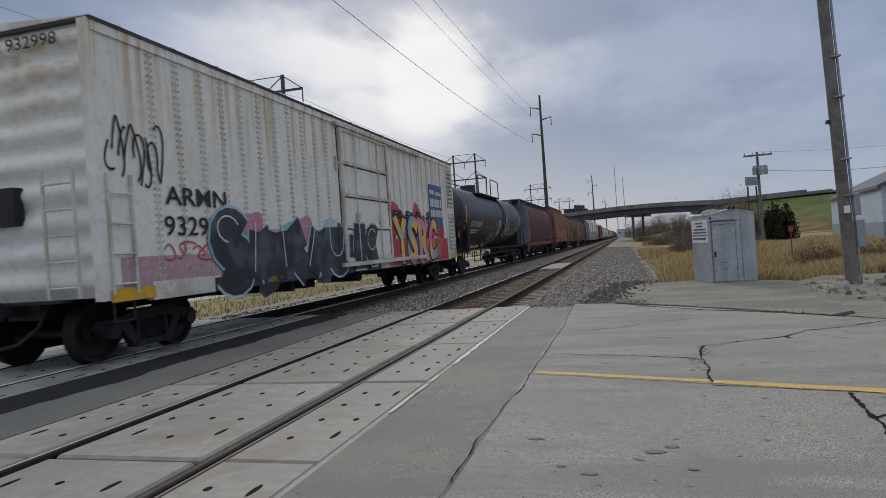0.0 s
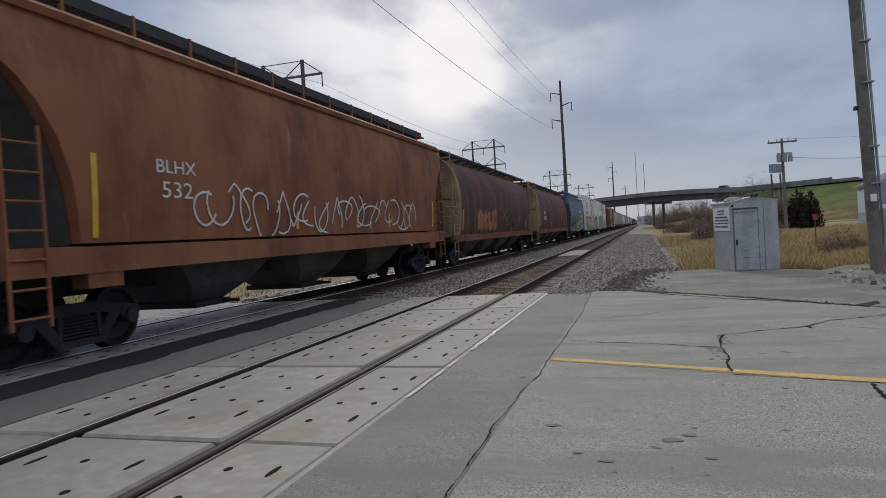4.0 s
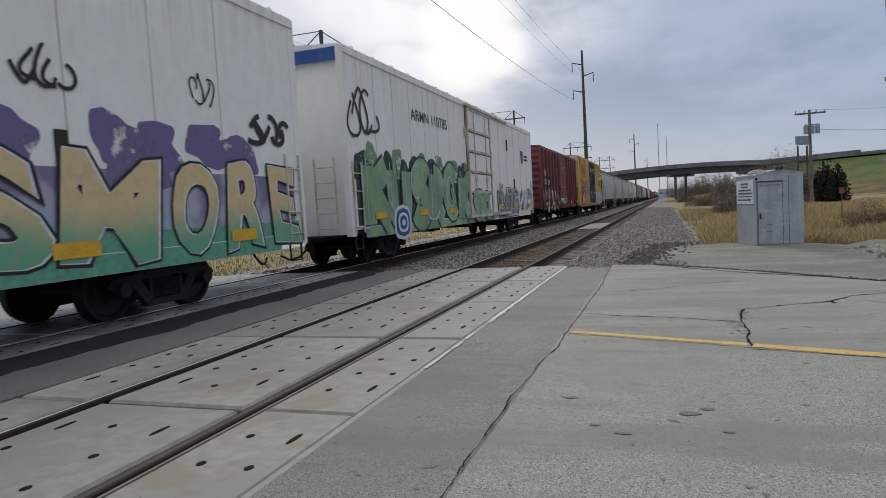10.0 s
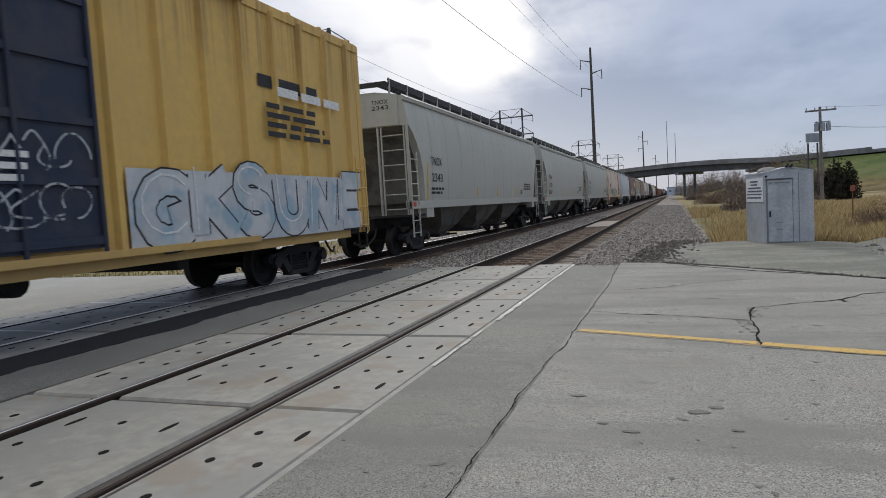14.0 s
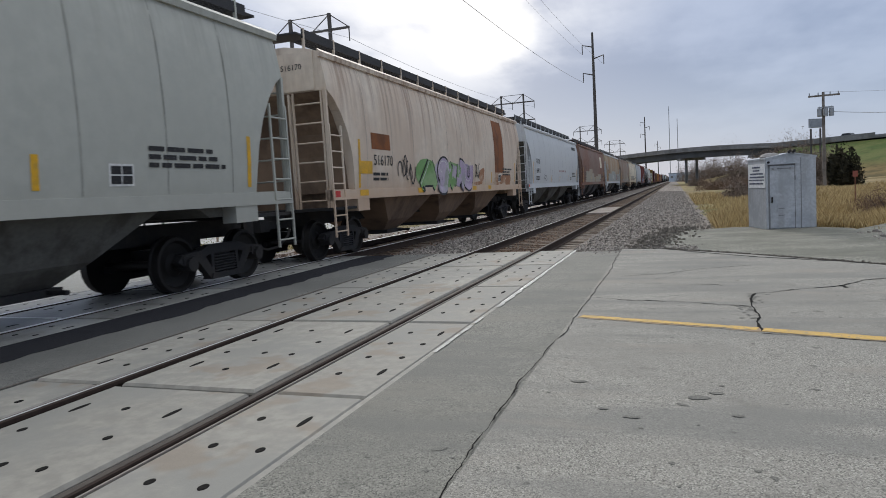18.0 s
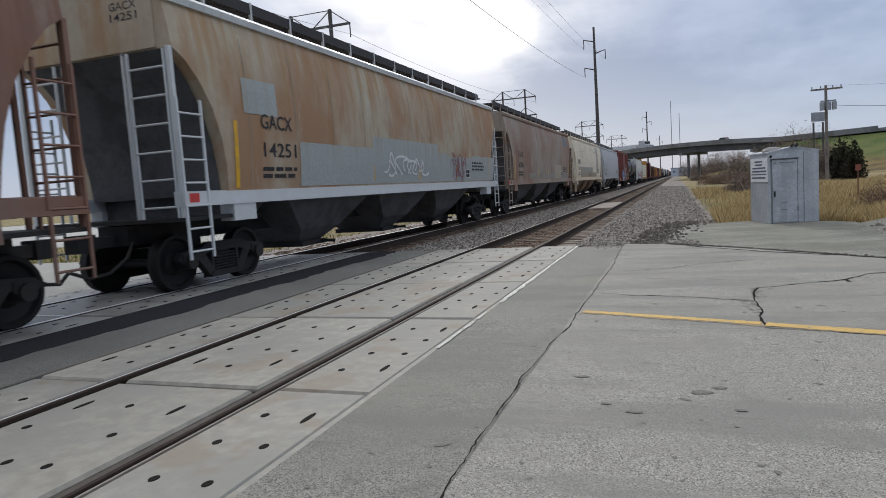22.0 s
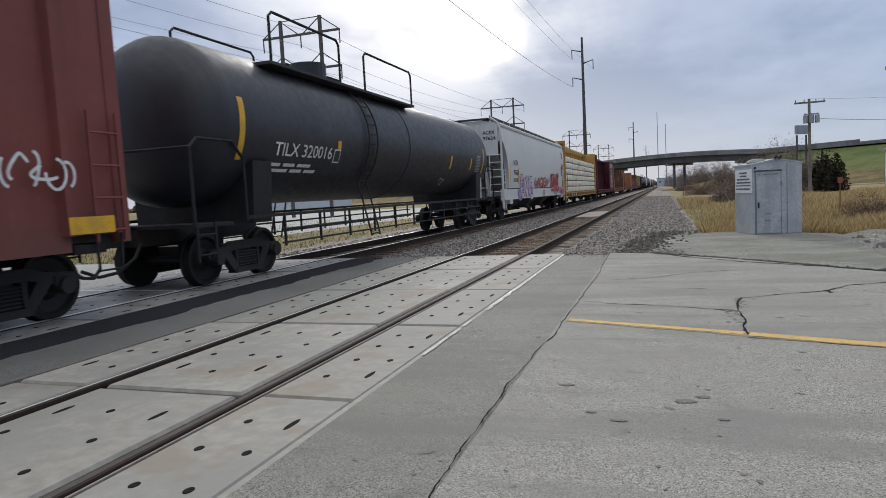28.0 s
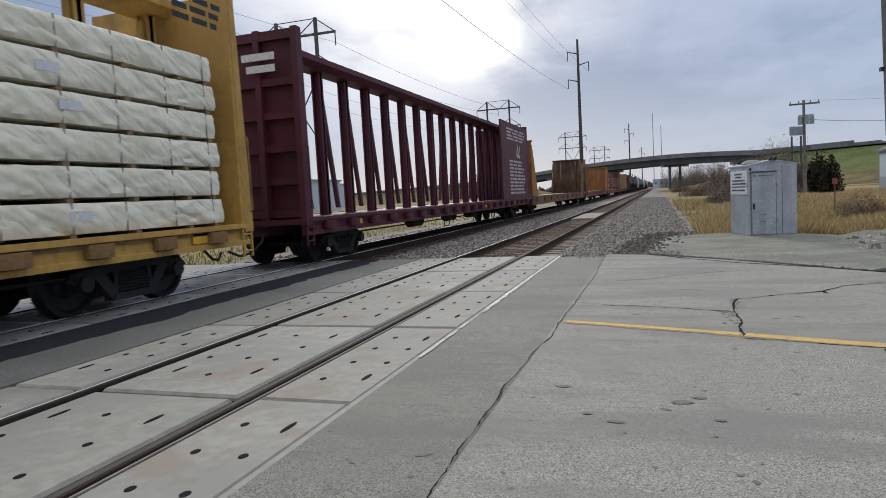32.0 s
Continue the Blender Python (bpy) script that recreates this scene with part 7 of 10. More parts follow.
for S, L, mt, seed in ((201.1, 16.8, OXIDE, 1), (442.6, 16.7, OXIDE2, 2)):
    c = railcar("boxcar", S, "red oxide boxcar with %s" % ("ribbed sides, white lettering and pale graffiti" if seed == 1 else "corrugated door and white, black and blue graffiti"), "railcar")
    H = 1.50
    box_body(c, L, H, 1.12, 4.82, mt, mt, 10, mt)
    side_posts(c, H, [0.60 + 1.22 * i for i in range(6)] + [L - 0.95 - 1.2 * i for i in range(5)], 1.1, 4.70, mt)
    g = Geo()
    if seed == 1:
        for i in range(15):
            z = 1.35 + i * 0.232
            for a, b in ((0.15, 6.9), (10.3, L - 0.15)):
                g.prism([(H, z - 0.05), (H + 0.035, z - 0.02), (H + 0.035, z + 0.02), (H, z + 0.05)], a, b)
    part("side_ribs", g.box(H - 0.02, 0.2, 1.1, H - 0.01, L - 0.2, 1.12), mt, c)
    d = part("door", Geo().box(H + 0.03, 6.95, 1.15, H + 0.08, 10.25, 4.68), mt, c, "sliding door")
    for i in range(4 if seed == 1 else 22):
        z = (1.35 + i * 1.0) if seed == 1 else 1.3 + i * 3.1 / 22
        part("door_rib", Geo().prism([(H + 0.075, z - 0.05), (H + 0.115, z - 0.015), (H + 0.115, z + 0.015), (H + 0.075, z + 0.05)], 7.0, 10.2), mt, d)
    part("door_track", Geo().box(H, 6.7, 4.66, H + 0.13, 13.6, 4.76).box(H, 6.7, 1.02, H + 0.14, 13.6, 1.12), mt, d)
    part("door_edge", Geo().box(H + 0.03, 6.88, 1.1, H + 0.13, 6.98, 4.5).box(H + 0.03, 10.22, 1.1, H + 0.13, 10.32, 4.5), mt, d)
    house_fittings(c, L, H + 0.06, 1.1, mt, 2.5 if seed == 1 else 2.7)
    running_gear(c, L, 1.55)
    sd = flat_side(H + 0.115)
    if seed == 1:
        haze_w = mat("dulled white stencil", (0.55, 0.48, 0.46), 0.7)
        lettering(c, "SOU", (0.84, 1.60, 3.04, 3.37), WHITE_PAINT, flat_side(H + 0.04), 0.006, 0.012)
        lettering(c, "526", (0.80, 1.66, 2.52, 2.82), WHITE_PAINT, flat_side(H + 0.04), 0.006, 0.012)
        lettering(c, "924", (2.02, 2.84, 2.50, 2.80), WHITE_PAINT, flat_side(H + 0.04), 0.006, 0.012)
        bars(c, (8.1, 9.0, 3.72, 3.86), 2, haze_w, flat_side(H + 0.118), 0.004, "door_notice", 4)
        bars(c, (8.2, 9.7, 2.30, 2.37), 1, haze_w, flat_side(H + 0.118), 0.004, "door_notice", 9)
        patch(c, rect(7.3, 8.6, 1.42, 1.62), WHITE_PAINT, flat_side(H + 0.085), 0.004, "paint_patch", "white patch on the door")
        for y0, y1, z0, z1 in ((0.72, 1.76, 2.44, 2.90), (1.94, 2.98, 2.44, 2.88)):
            patch(c, rect(y0, y1, z0, z1), BLACK_PAINT, flat_side(H + 0.036), 0.003, "number_panel")
        haze = mist("faded pale", (0.52, 0.46, 0.50), 0.78, 3.6)
        slate_m = mist("slate", (0.06, 0.055, 0.06), 0.7, 4.5)
        for i in range(11):
            y = 0.35 + 0.58 * i
            patch(c, blob(y, 1.95 - 0.02 * i + 0.12 * math.sin(i * 2.4), 0.30, 0.28, random.Random(i + 70), 22, 0.3), haze, flat_side(H + 0.037), 0.004 + 0.0005 * (i % 4), "graffiti", "faded pale graffiti")
            patch(c, blob(y + 0.1, 1.2 + 0.15 * math.sin(i * 1.7), 0.28, 0.34, random.Random(i + 90), 22, 0.3), haze if i % 2 else slate_m, flat_side(H + 0.037), 0.006 + 0.0005 * (i % 4), "graffiti")
            scribble(c, (y - 0.25, y + 0.3, 0.95, 2.1), flat_side(H + 0.04), INK if i % 3 else WHITE_S, 80 + i, 6, 0.022)
        scribble(c, (7.3, 9.9, 1.25, 1.6), flat_side(H + 0.115), WHITE_S, 69, 9, 0.018, "white tags on the door")
        for i in range(22):
            y, z = rnd(0.4, 6.8), rnd(2.9, 4.5)
            patch(c, rect(y, y + rnd(0.008, 0.035), z, z + rnd(0.05, 0.4)), haze, flat_side(H + 0.037), 0.003, "paint_chip")
        for y, e in ((0.8, 1.45), (3.5, 4.1), (5.9, 6.4), (8.2, 8.9), (12.2, 12.8), (15.5, 16.4)):
            patch(c, rect(y, e, 1.2, 1.4), YELLOW_TAPE, flat_side(H + 0.118), 0.012, "reflector", "yellow reflective strip")
    else:
        BOLD_W, FLAT = spray_mix("smeared white", ((0.52, 0.51, 0.50), (0.36, 0.34, 0.34)), 2.5), flat_side(H + 0.118)
        mural(c, (4.6, 7.6, 0.85, 2.3), sd, 3, (SKYB, BLUE_PAINT, ROSE), INK, 91, None, (WHITE_S, BLUE_PAINT), "white, blue and red graffiti")
        for i, (y0, y1, z0, z1, mm) in enumerate(((7.9, 8.7, 1.35, 1.85, BLUE_PAINT), (7.9, 8.75, 1.18, 1.35, WHITE_S), (7.9, 8.7, 0.98, 1.16, spray("brick orange", (0.42, 0.10, 0.04))), (8.75, 9.2, 1.65, 2.25, INK), (8.9, 9.3, 2.25, 2.72, WHITE_S), (9.35, 9.75, 2.3, 2.75, INK), (9.3, 9.75, 1.25, 1.75, INK), (9.15, 9.45, 1.5, 1.62, WHITE_S))):
            patch(c, [(y0, z0), (y1, z0 - 0.04), (y1 + 0.05, z1 - 0.02), (y0 + 0.06, z1 + 0.03)], mm, FLAT, 0.004 + 0.0008 * i, "graffiti", "blocks of white, blue and black graffiti")
        for pts, wd in (([(9.75, 2.6), (9.9, 2.0), (9.95, 1.4)], 0.09), ([(9.85, 2.3), (10.3, 1.3)], 0.08), ([(10.25, 1.25), (10.3, 2.75)], 0.10), ([(10.55, 1.3), (10.6, 2.85)], 0.10), ([(10.8, 1.3), (10.75, 2.7)], 0.06),
                        (arc(11.45, 2.78, 0.30, 0.28, 30, 330), 0.09), (arc(11.35, 1.75, 0.22, 0.42, -20, 300), 0.08), ([(11.1, 1.35), (11.75, 1.2)], 0.06), ([(11.95, 2.85), (12.1, 2.2), (12.35, 1.25)], 0.07), ([(12.2, 2.4), (12.6, 2.55)], 0.06),
                        ([(12.5, 1.2), (12.45, 2.0)], 0.05), (arc(13.15, 2.3, 0.38, 0.35, 170, -60), 0.07), (arc(13.2, 1.8, 0.35, 0.5, 60, -120), 0.05), ([(13.55, 2.2), (13.95, 2.35)], 0.05)):
            stroke(c, thicken(pts, 0.08), wd, BOLD_W, FLAT, 0.012, "broad smeared white graffiti")
        patch(c, rect(11.75, 11.98, 1.15, 2.3), INK, FLAT, 0.010, "graffiti")
        patch(c, rect(14.2, 14.5, 1.5, 1.95), mist("green", (0.08, 0.36, 0.22), 0.9), FLAT, 0.008, "graffiti", "green tag")
        scribble(c, (14.9, 15.8, 1.7, 2.1), FLAT, WHITE_S, 98, 6, 0.02, "white tag")
        scribble(c, (12.2, 13.2, 1.5, 1.9), FLAT, SAND, 99, 5, 0.02)
        for y, e in ((0.5, 1.2), (5.5, 6.1), (10.7, 11.5), (15.7, 16.4)):
            patch(c, rect(y, e, 1.12, 1.34), YELLOW_TAPE, flat_side(H + 0.118), 0.012, "reflector", "yellow reflective strip")

# yellow boxcar with blue doors
YELLOW = mat("weathered yellow paint", (0.66, 0.43, 0.125), 0.6, dirt=((0.56, 0.37, 0.13), 0.5), scale=1.0, grain=0.05, runs=((0.24, 0.13, 0.06), 0.65, 5.1, 1.8), scuff=((0.42, 0.28, 0.12), 0.4), low=((0.30, 0.20, 0.10), 0.45, 1.0, 0.7))
NAVY = mat("dark blue door paint", (0.022, 0.030, 0.060), 0.6, dirt=((0.05, 0.05, 0.06), 0.6))
FADED = mat("scrubbed paint patch", (0.34, 0.235, 0.175), 0.8, dirt=((0.27, 0.19, 0.15), 0.6), scuff=((0.55, 0.40, 0.2), 0.6), scale=3)
c = railcar("boxcar", 219.9, "yellow high boxcar with dark blue doors, red number panel and graffiti", "railcar")
L, H = 20.5, 1.50
box_body(c, L, H, 1.02, 5.30, YELLOW, YELLOW, 8, YELLOW)
side_posts(c, H, [0.75 + 0.98 * i for i in range(8)] + [13.0 + 0.98 * i for i in range(8)], 1.0, 5.2, YELLOW, 0.09)
for a, b in ((7.85, 10.35), (10.4, 12.7)):
    d = part("door", Geo().box(H + 0.02, a, 1.1, H + 0.08, b, 5.15), NAVY, c, "dark blue sliding door")
    for i in range(6):
        z = 1.2 + i * 0.75
        part("door_rib", Geo().box(H + 0.07, a + 0.06, z - 0.05, H + 0.12, b - 0.06, z + 0.05), NAVY, d)
    for yy in (a + 0.04, (a + b) / 2, b - 0.04):
        part("door_bar", Geo().cyl((H + 0.12, yy, 1.05), (H + 0.12, yy, 5.1), 0.03, 8), NAVY, d)
    bars(c, (a + 0.5, b - 0.6, 4.1, 4.55), 4, WHITE_PAINT, flat_side(H + 0.125), 0.004, "door_notice", 2)
    bars(c, (a + 0.8, b - 0.9, 1.9, 2.3), 3, WHITE_PAINT, flat_side(H + 0.125), 0.004, "door_notice", 1)
part("door_track", Geo().box(H, 7.5, 5.13, H + 0.13, 16.0, 5.23).box(H, 3.6, 0.95, H + 0.14, 16.0, 1.05), YELLOW, c)
house_fittings(c, L, H + 0.06, 1.0, YELLOW, 2.65)
running_gear(c, L, 2.4)
sd = flat_side(H + 0.012)
for i, (mm, pts, wd) in enumerate(((BLUE_PAINT, [(2.15, 4.78), (2.45, 4.5), (2.80, 4.30), (2.90, 4.12), (2.85, 3.95), (2.55, 3.80), (2.25, 3.62)], 0.075), (BLUE_PAINT, [(3.55, 4.42), (3.25, 4.30), (3.05, 4.20)], 0.075), (BLUE_PAINT, [(3.05, 3.95), (3.35, 3.70), (3.60, 3.48)], 0.075),
                                    (RED_PAINT, [(2.12, 4.52), (2.45, 4.28), (2.72, 4.12), (2.50, 3.98), (2.18, 3.85)], 0.085), (RED_PAINT, [(3.62, 4.22), (3.25, 4.10), (3.12, 4.02), (3.35, 3.90), (3.62, 3.70)], 0.085))):
    stroke(c, thicken(pts, 0.1), wd, mm, flat_side(H + 0.092), 0.004 + 0.002 * i, "red and blue cross emblem", "cross_emblem")
for txt, b in (("next", (0.95, 1.75, 4.40, 4.60)), ("load", (0.95, 1.75, 4.10, 4.32)), ("any", (3.85, 4.5, 4.12, 4.34)), ("load", (3.85, 4.6, 3.84, 4.06)), ("TB", (2.15, 2.75, 2.82, 3.10)), ("OX", (2.95, 3.55, 2.82, 3.10))):
    lettering(c, txt, b, BLACK_PAINT, flat_side(H + 0.092), 0.006, 0.006)
patch(c, rect(1.2, 4.1, 2.20, 2.62), BLACK_PAINT, flat_side(H + 0.092), 0.004, "number_panel", "black number panel")
for i, ch in enumerate("665421"):
    lettering(c, ch, (1.6 + 0.4 * i, 1.8 + 0.4 * i, 2.28, 2.54), WHITE_PAINT, flat_side(H + 0.092), 0.010, 0.01)
patch(c, rect(1.2, 3.9, 0.98, 2.20), mat("faded red panel", (0.33, 0.045, 0.055), 0.7, scuff=((0.42, 0.28, 0.18), 0.6), dirt=((0.24, 0.04, 0.05), 0.6), scale=2), flat_side(H + 0.092), 0.004, "red_panel", "red panel with white print")
patch(c, rect(1.72, 1.98, 1.05, 1.85), PALE, flat_side(H + 0.097), 0.004, "faded_print")
patch(c, [(2.55, 1.5), (2.75, 1.5), (2.95, 2.15), (2.8, 2.15)], PALE, flat_side(H + 0.097), 0.005, "faded_print")
bars(c, (2.45, 3.1, 1.1, 1.55), 5, PALE, flat_side(H + 0.097), 0.006, "faded_print", 3)
bars(c, (3.25, 3.85, 1.1, 1.6), 5, PALE, flat_side(H + 0.097), 0.006, "faded_print", 2)
for i, (y, z0, z1) in enumerate(((4.75, 2.05, 3.32), (5.5, 1.9, 3.38), (6.35, 1.95, 3.25), (7.1, 1.85, 2.7), (5.95, 1.1, 1.9))):
    patch(c, [(y - 0.38, z0 + 0.08), (y - 0.1, z0), (y + 0.36, z0 + 0.14), (y + 0.38, z1 - 0.2), (y + 0.2, z1), (y - 0.36, z1 - 0.05)], FADED, flat_side(H + 0.092), 0.005, "paint_patch", "scrubbed brown patch")
bars(c, (16.4, 18.7, 3.65, 4.05), 1, BLACK_PAINT, sd, 0.012, "emblem_bar", 1)
bars(c, (16.5, 18.8, 2.8, 3.5), 4, BLACK_PAINT, flat_side(H + 0.092), 0.006)
SILVER_F = spray_mix("silver and pale blue", ((0.46, 0.48, 0.50), (0.30, 0.42, 0.50), (0.55, 0.56, 0.57)), 1.4)
patch(c, rect(13.1, 19.9, 0.98, 2.15), SILVER_F, flat_side(H + 0.092), 0.004, "graffiti", "silver and pale blue spray")
mural(c, (13.1, 19.9, 1.0, 2.2), flat_side(H + 0.092), 6, (SILVER_F,), INK, 101, None, None, "silver and blue graffiti letters", 0.34, 0.03, WHITE_S, (1, 0, 4, 8, 2, 7))
for z in (1.7, 2.3):
    scribble(c, (8.2, 12.4, z - 0.3, z + 0.2), flat_side(H + 0.125), mist("door chalk", (0.40, 0.42, 0.44), 0.6, 4.0), int(z * 50), 16, 0.014, "pale tags on the doors")
scribble(c, (0.5, 1.4, 3.4, 4.0), flat_side(H + 0.092), mist("pale blue", (0.45, 0.52, 0.55), 0.6, 4.0), 104, 6, 0.05, "pale blue smear")
scribble(c, (1.35, 1.7, 2.6, 4.0), flat_side(H + 0.092), INK, 105, 3, 0.02, "black vertical tag")
bars(c, (16.9, 19.3, 3.55, 3.85), 1, WHITE_PAINT, flat_side(H + 0.092), 0.005, "emblem_bar", 3)
scribble(c, (0.3, 1.5, 2.7, 3.3), flat_side(H + 0.092), INK, 102, 6, 0.02)
scribble(c, (4.3, 5.6, 0.95, 1.4), flat_side(H + 0.092), LIME, 103, 5, 0.03, "green tag")

part("roof_panel", Geo().box(-1.42, -0.085, 4.86, 1.42, -0.070, 5.28), PALE, c, "white upper end panel")
end_lettering(c, "TBOX 665421", (-0.2, 1.2, 4.95, 5.14), BLACK_PAINT, -0.088)

# pale covered hoppers
GREY_H = mat("pale grey-green paint", (0.445, 0.450, 0.405), 0.55, dirt=((0.405, 0.41, 0.37), 0.5), grain=0.04, scale=0.7, runs=((0.30, 0.29, 0.255), 0.4, 4.4, 1.2), scuff=((0.38, 0.375, 0.34), 0.25), low=((0.33, 0.315, 0.275), 0.4, 1.4, 0.8))
# GREY_DK, TAN_DK and DARK_GREY: slope colours with grime and shade painted in
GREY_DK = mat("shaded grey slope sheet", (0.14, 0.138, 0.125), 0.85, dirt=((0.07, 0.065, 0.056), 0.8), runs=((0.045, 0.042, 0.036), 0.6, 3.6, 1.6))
TANNED = mat("rust-stained cream paint", (0.71, 0.615, 0.51), 0.6, dirt=((0.62, 0.50, 0.39), 0.5), grain=0.05, scale=0.8, cloud=((0.55, 0.41, 0.31), 0.4, 0.5), runs=((0.26, 0.15, 0.10), 0.65, 4.45, 1.9), low=((0.46, 0.28, 0.16), 0.5, 1.5, 0.7))
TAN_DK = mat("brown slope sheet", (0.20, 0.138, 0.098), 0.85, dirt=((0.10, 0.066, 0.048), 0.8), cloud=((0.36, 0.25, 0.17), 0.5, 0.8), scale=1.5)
SILVER = mat("light grey paint", (0.58, 0.605, 0.625), 0.5, dirt=((0.53, 0.55, 0.57), 0.4), grain=0.03, scale=0.7, runs=((0.40, 0.41, 0.42), 0.3, 4.4, 1.0), scuff=((0.45, 0.46, 0.47), 0.2))
BROWN_H = mat("dust-brown over grey paint", (0.225, 0.155, 0.128), 0.65, dirt=((0.19, 0.115, 0.088), 0.6), grain=0.05, scale=0.7, cloud=((0.215, 0.085, 0.047), 0.65, 0.32), runs=((0.16, 0.066, 0.036), 0.6, 4.4, 2.0), scuff=((0.33, 0.27, 0.23), 0.3))
OCHRE_H = mat("ochre dust over grey paint", (0.43, 0.375, 0.285), 0.65, dirt=((0.36, 0.27, 0.19), 0.5), grain=0.05, scale=0.9, cloud=((0.31, 0.155, 0.070), 0.8, 0.5), runs=((0.34, 0.19, 0.07), 0.75, 4.4, 1.9), scuff=((0.46, 0.47, 0.42), 0.5))
UMBER_H = mat("grey-brown dusty paint", (0.325, 0.280, 0.235), 0.65, dirt=((0.27, 0.215, 0.17), 0.6), grain=0.05, scale=0.9, cloud=((0.235, 0.120, 0.075), 0.75, 0.5), runs=((0.21, 0.115, 0.07), 0.6, 4.4, 1.8), scuff=((0.42, 0.38, 0.33), 0.4))
CREAM_H = mat("cream paint with grime", (0.74, 0.675, 0.55), 0.6, dirt=((0.66, 0.58, 0.45), 0.5), grain=0.04, scale=0.7, runs=((0.46, 0.35, 0.24), 0.6, 4.4, 1.3), scuff=((0.48, 0.36, 0.27), 0.4), low=((0.46, 0.34, 0.21), 0.55, 1.5, 0.7))
STEEL_H = mat("cool grey paint", (0.455, 0.475, 0.505), 0.55, dirt=((0.40, 0.42, 0.44), 0.5), grain=0.03, scale=0.7, runs=((0.27, 0.27, 0.27), 0.45, 4.4, 1.2), low=((0.34, 0.33, 0.31), 0.4, 1.4, 0.8))
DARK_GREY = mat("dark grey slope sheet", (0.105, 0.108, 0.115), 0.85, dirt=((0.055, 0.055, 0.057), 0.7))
PALE_GREY = mat("clean grey paint patch", (0.36, 0.395, 0.39), 0.55, dirt=((0.33, 0.36, 0.355), 0.5), runs=((0.28, 0.22, 0.14), 0.4, 2.7, 0.9))
SCRATCH = mat("rusty scratch", (0.09, 0.06, 0.045), 0.8)
ORANGE_RUST = mat("orange rust patch", (0.25, 0.085, 0.025), 0.75, dirt=((0.13, 0.05, 0.02), 0.8), scale=2)
hoppers = (
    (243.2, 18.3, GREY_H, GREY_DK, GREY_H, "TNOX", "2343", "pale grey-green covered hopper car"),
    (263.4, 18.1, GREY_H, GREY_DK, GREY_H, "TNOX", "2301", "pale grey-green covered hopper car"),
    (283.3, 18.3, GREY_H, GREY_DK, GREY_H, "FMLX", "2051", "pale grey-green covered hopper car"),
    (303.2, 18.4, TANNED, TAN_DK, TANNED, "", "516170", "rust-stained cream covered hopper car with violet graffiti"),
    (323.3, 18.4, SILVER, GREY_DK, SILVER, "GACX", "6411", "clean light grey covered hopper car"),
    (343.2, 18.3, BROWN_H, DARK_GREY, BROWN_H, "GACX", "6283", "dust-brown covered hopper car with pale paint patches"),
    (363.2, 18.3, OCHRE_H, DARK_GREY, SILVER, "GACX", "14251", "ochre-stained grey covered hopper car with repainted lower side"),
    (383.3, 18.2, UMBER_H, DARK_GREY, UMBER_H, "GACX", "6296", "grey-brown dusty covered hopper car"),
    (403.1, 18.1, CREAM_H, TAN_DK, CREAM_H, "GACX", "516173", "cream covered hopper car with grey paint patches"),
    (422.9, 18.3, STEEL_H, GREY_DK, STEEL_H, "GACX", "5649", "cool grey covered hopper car"))
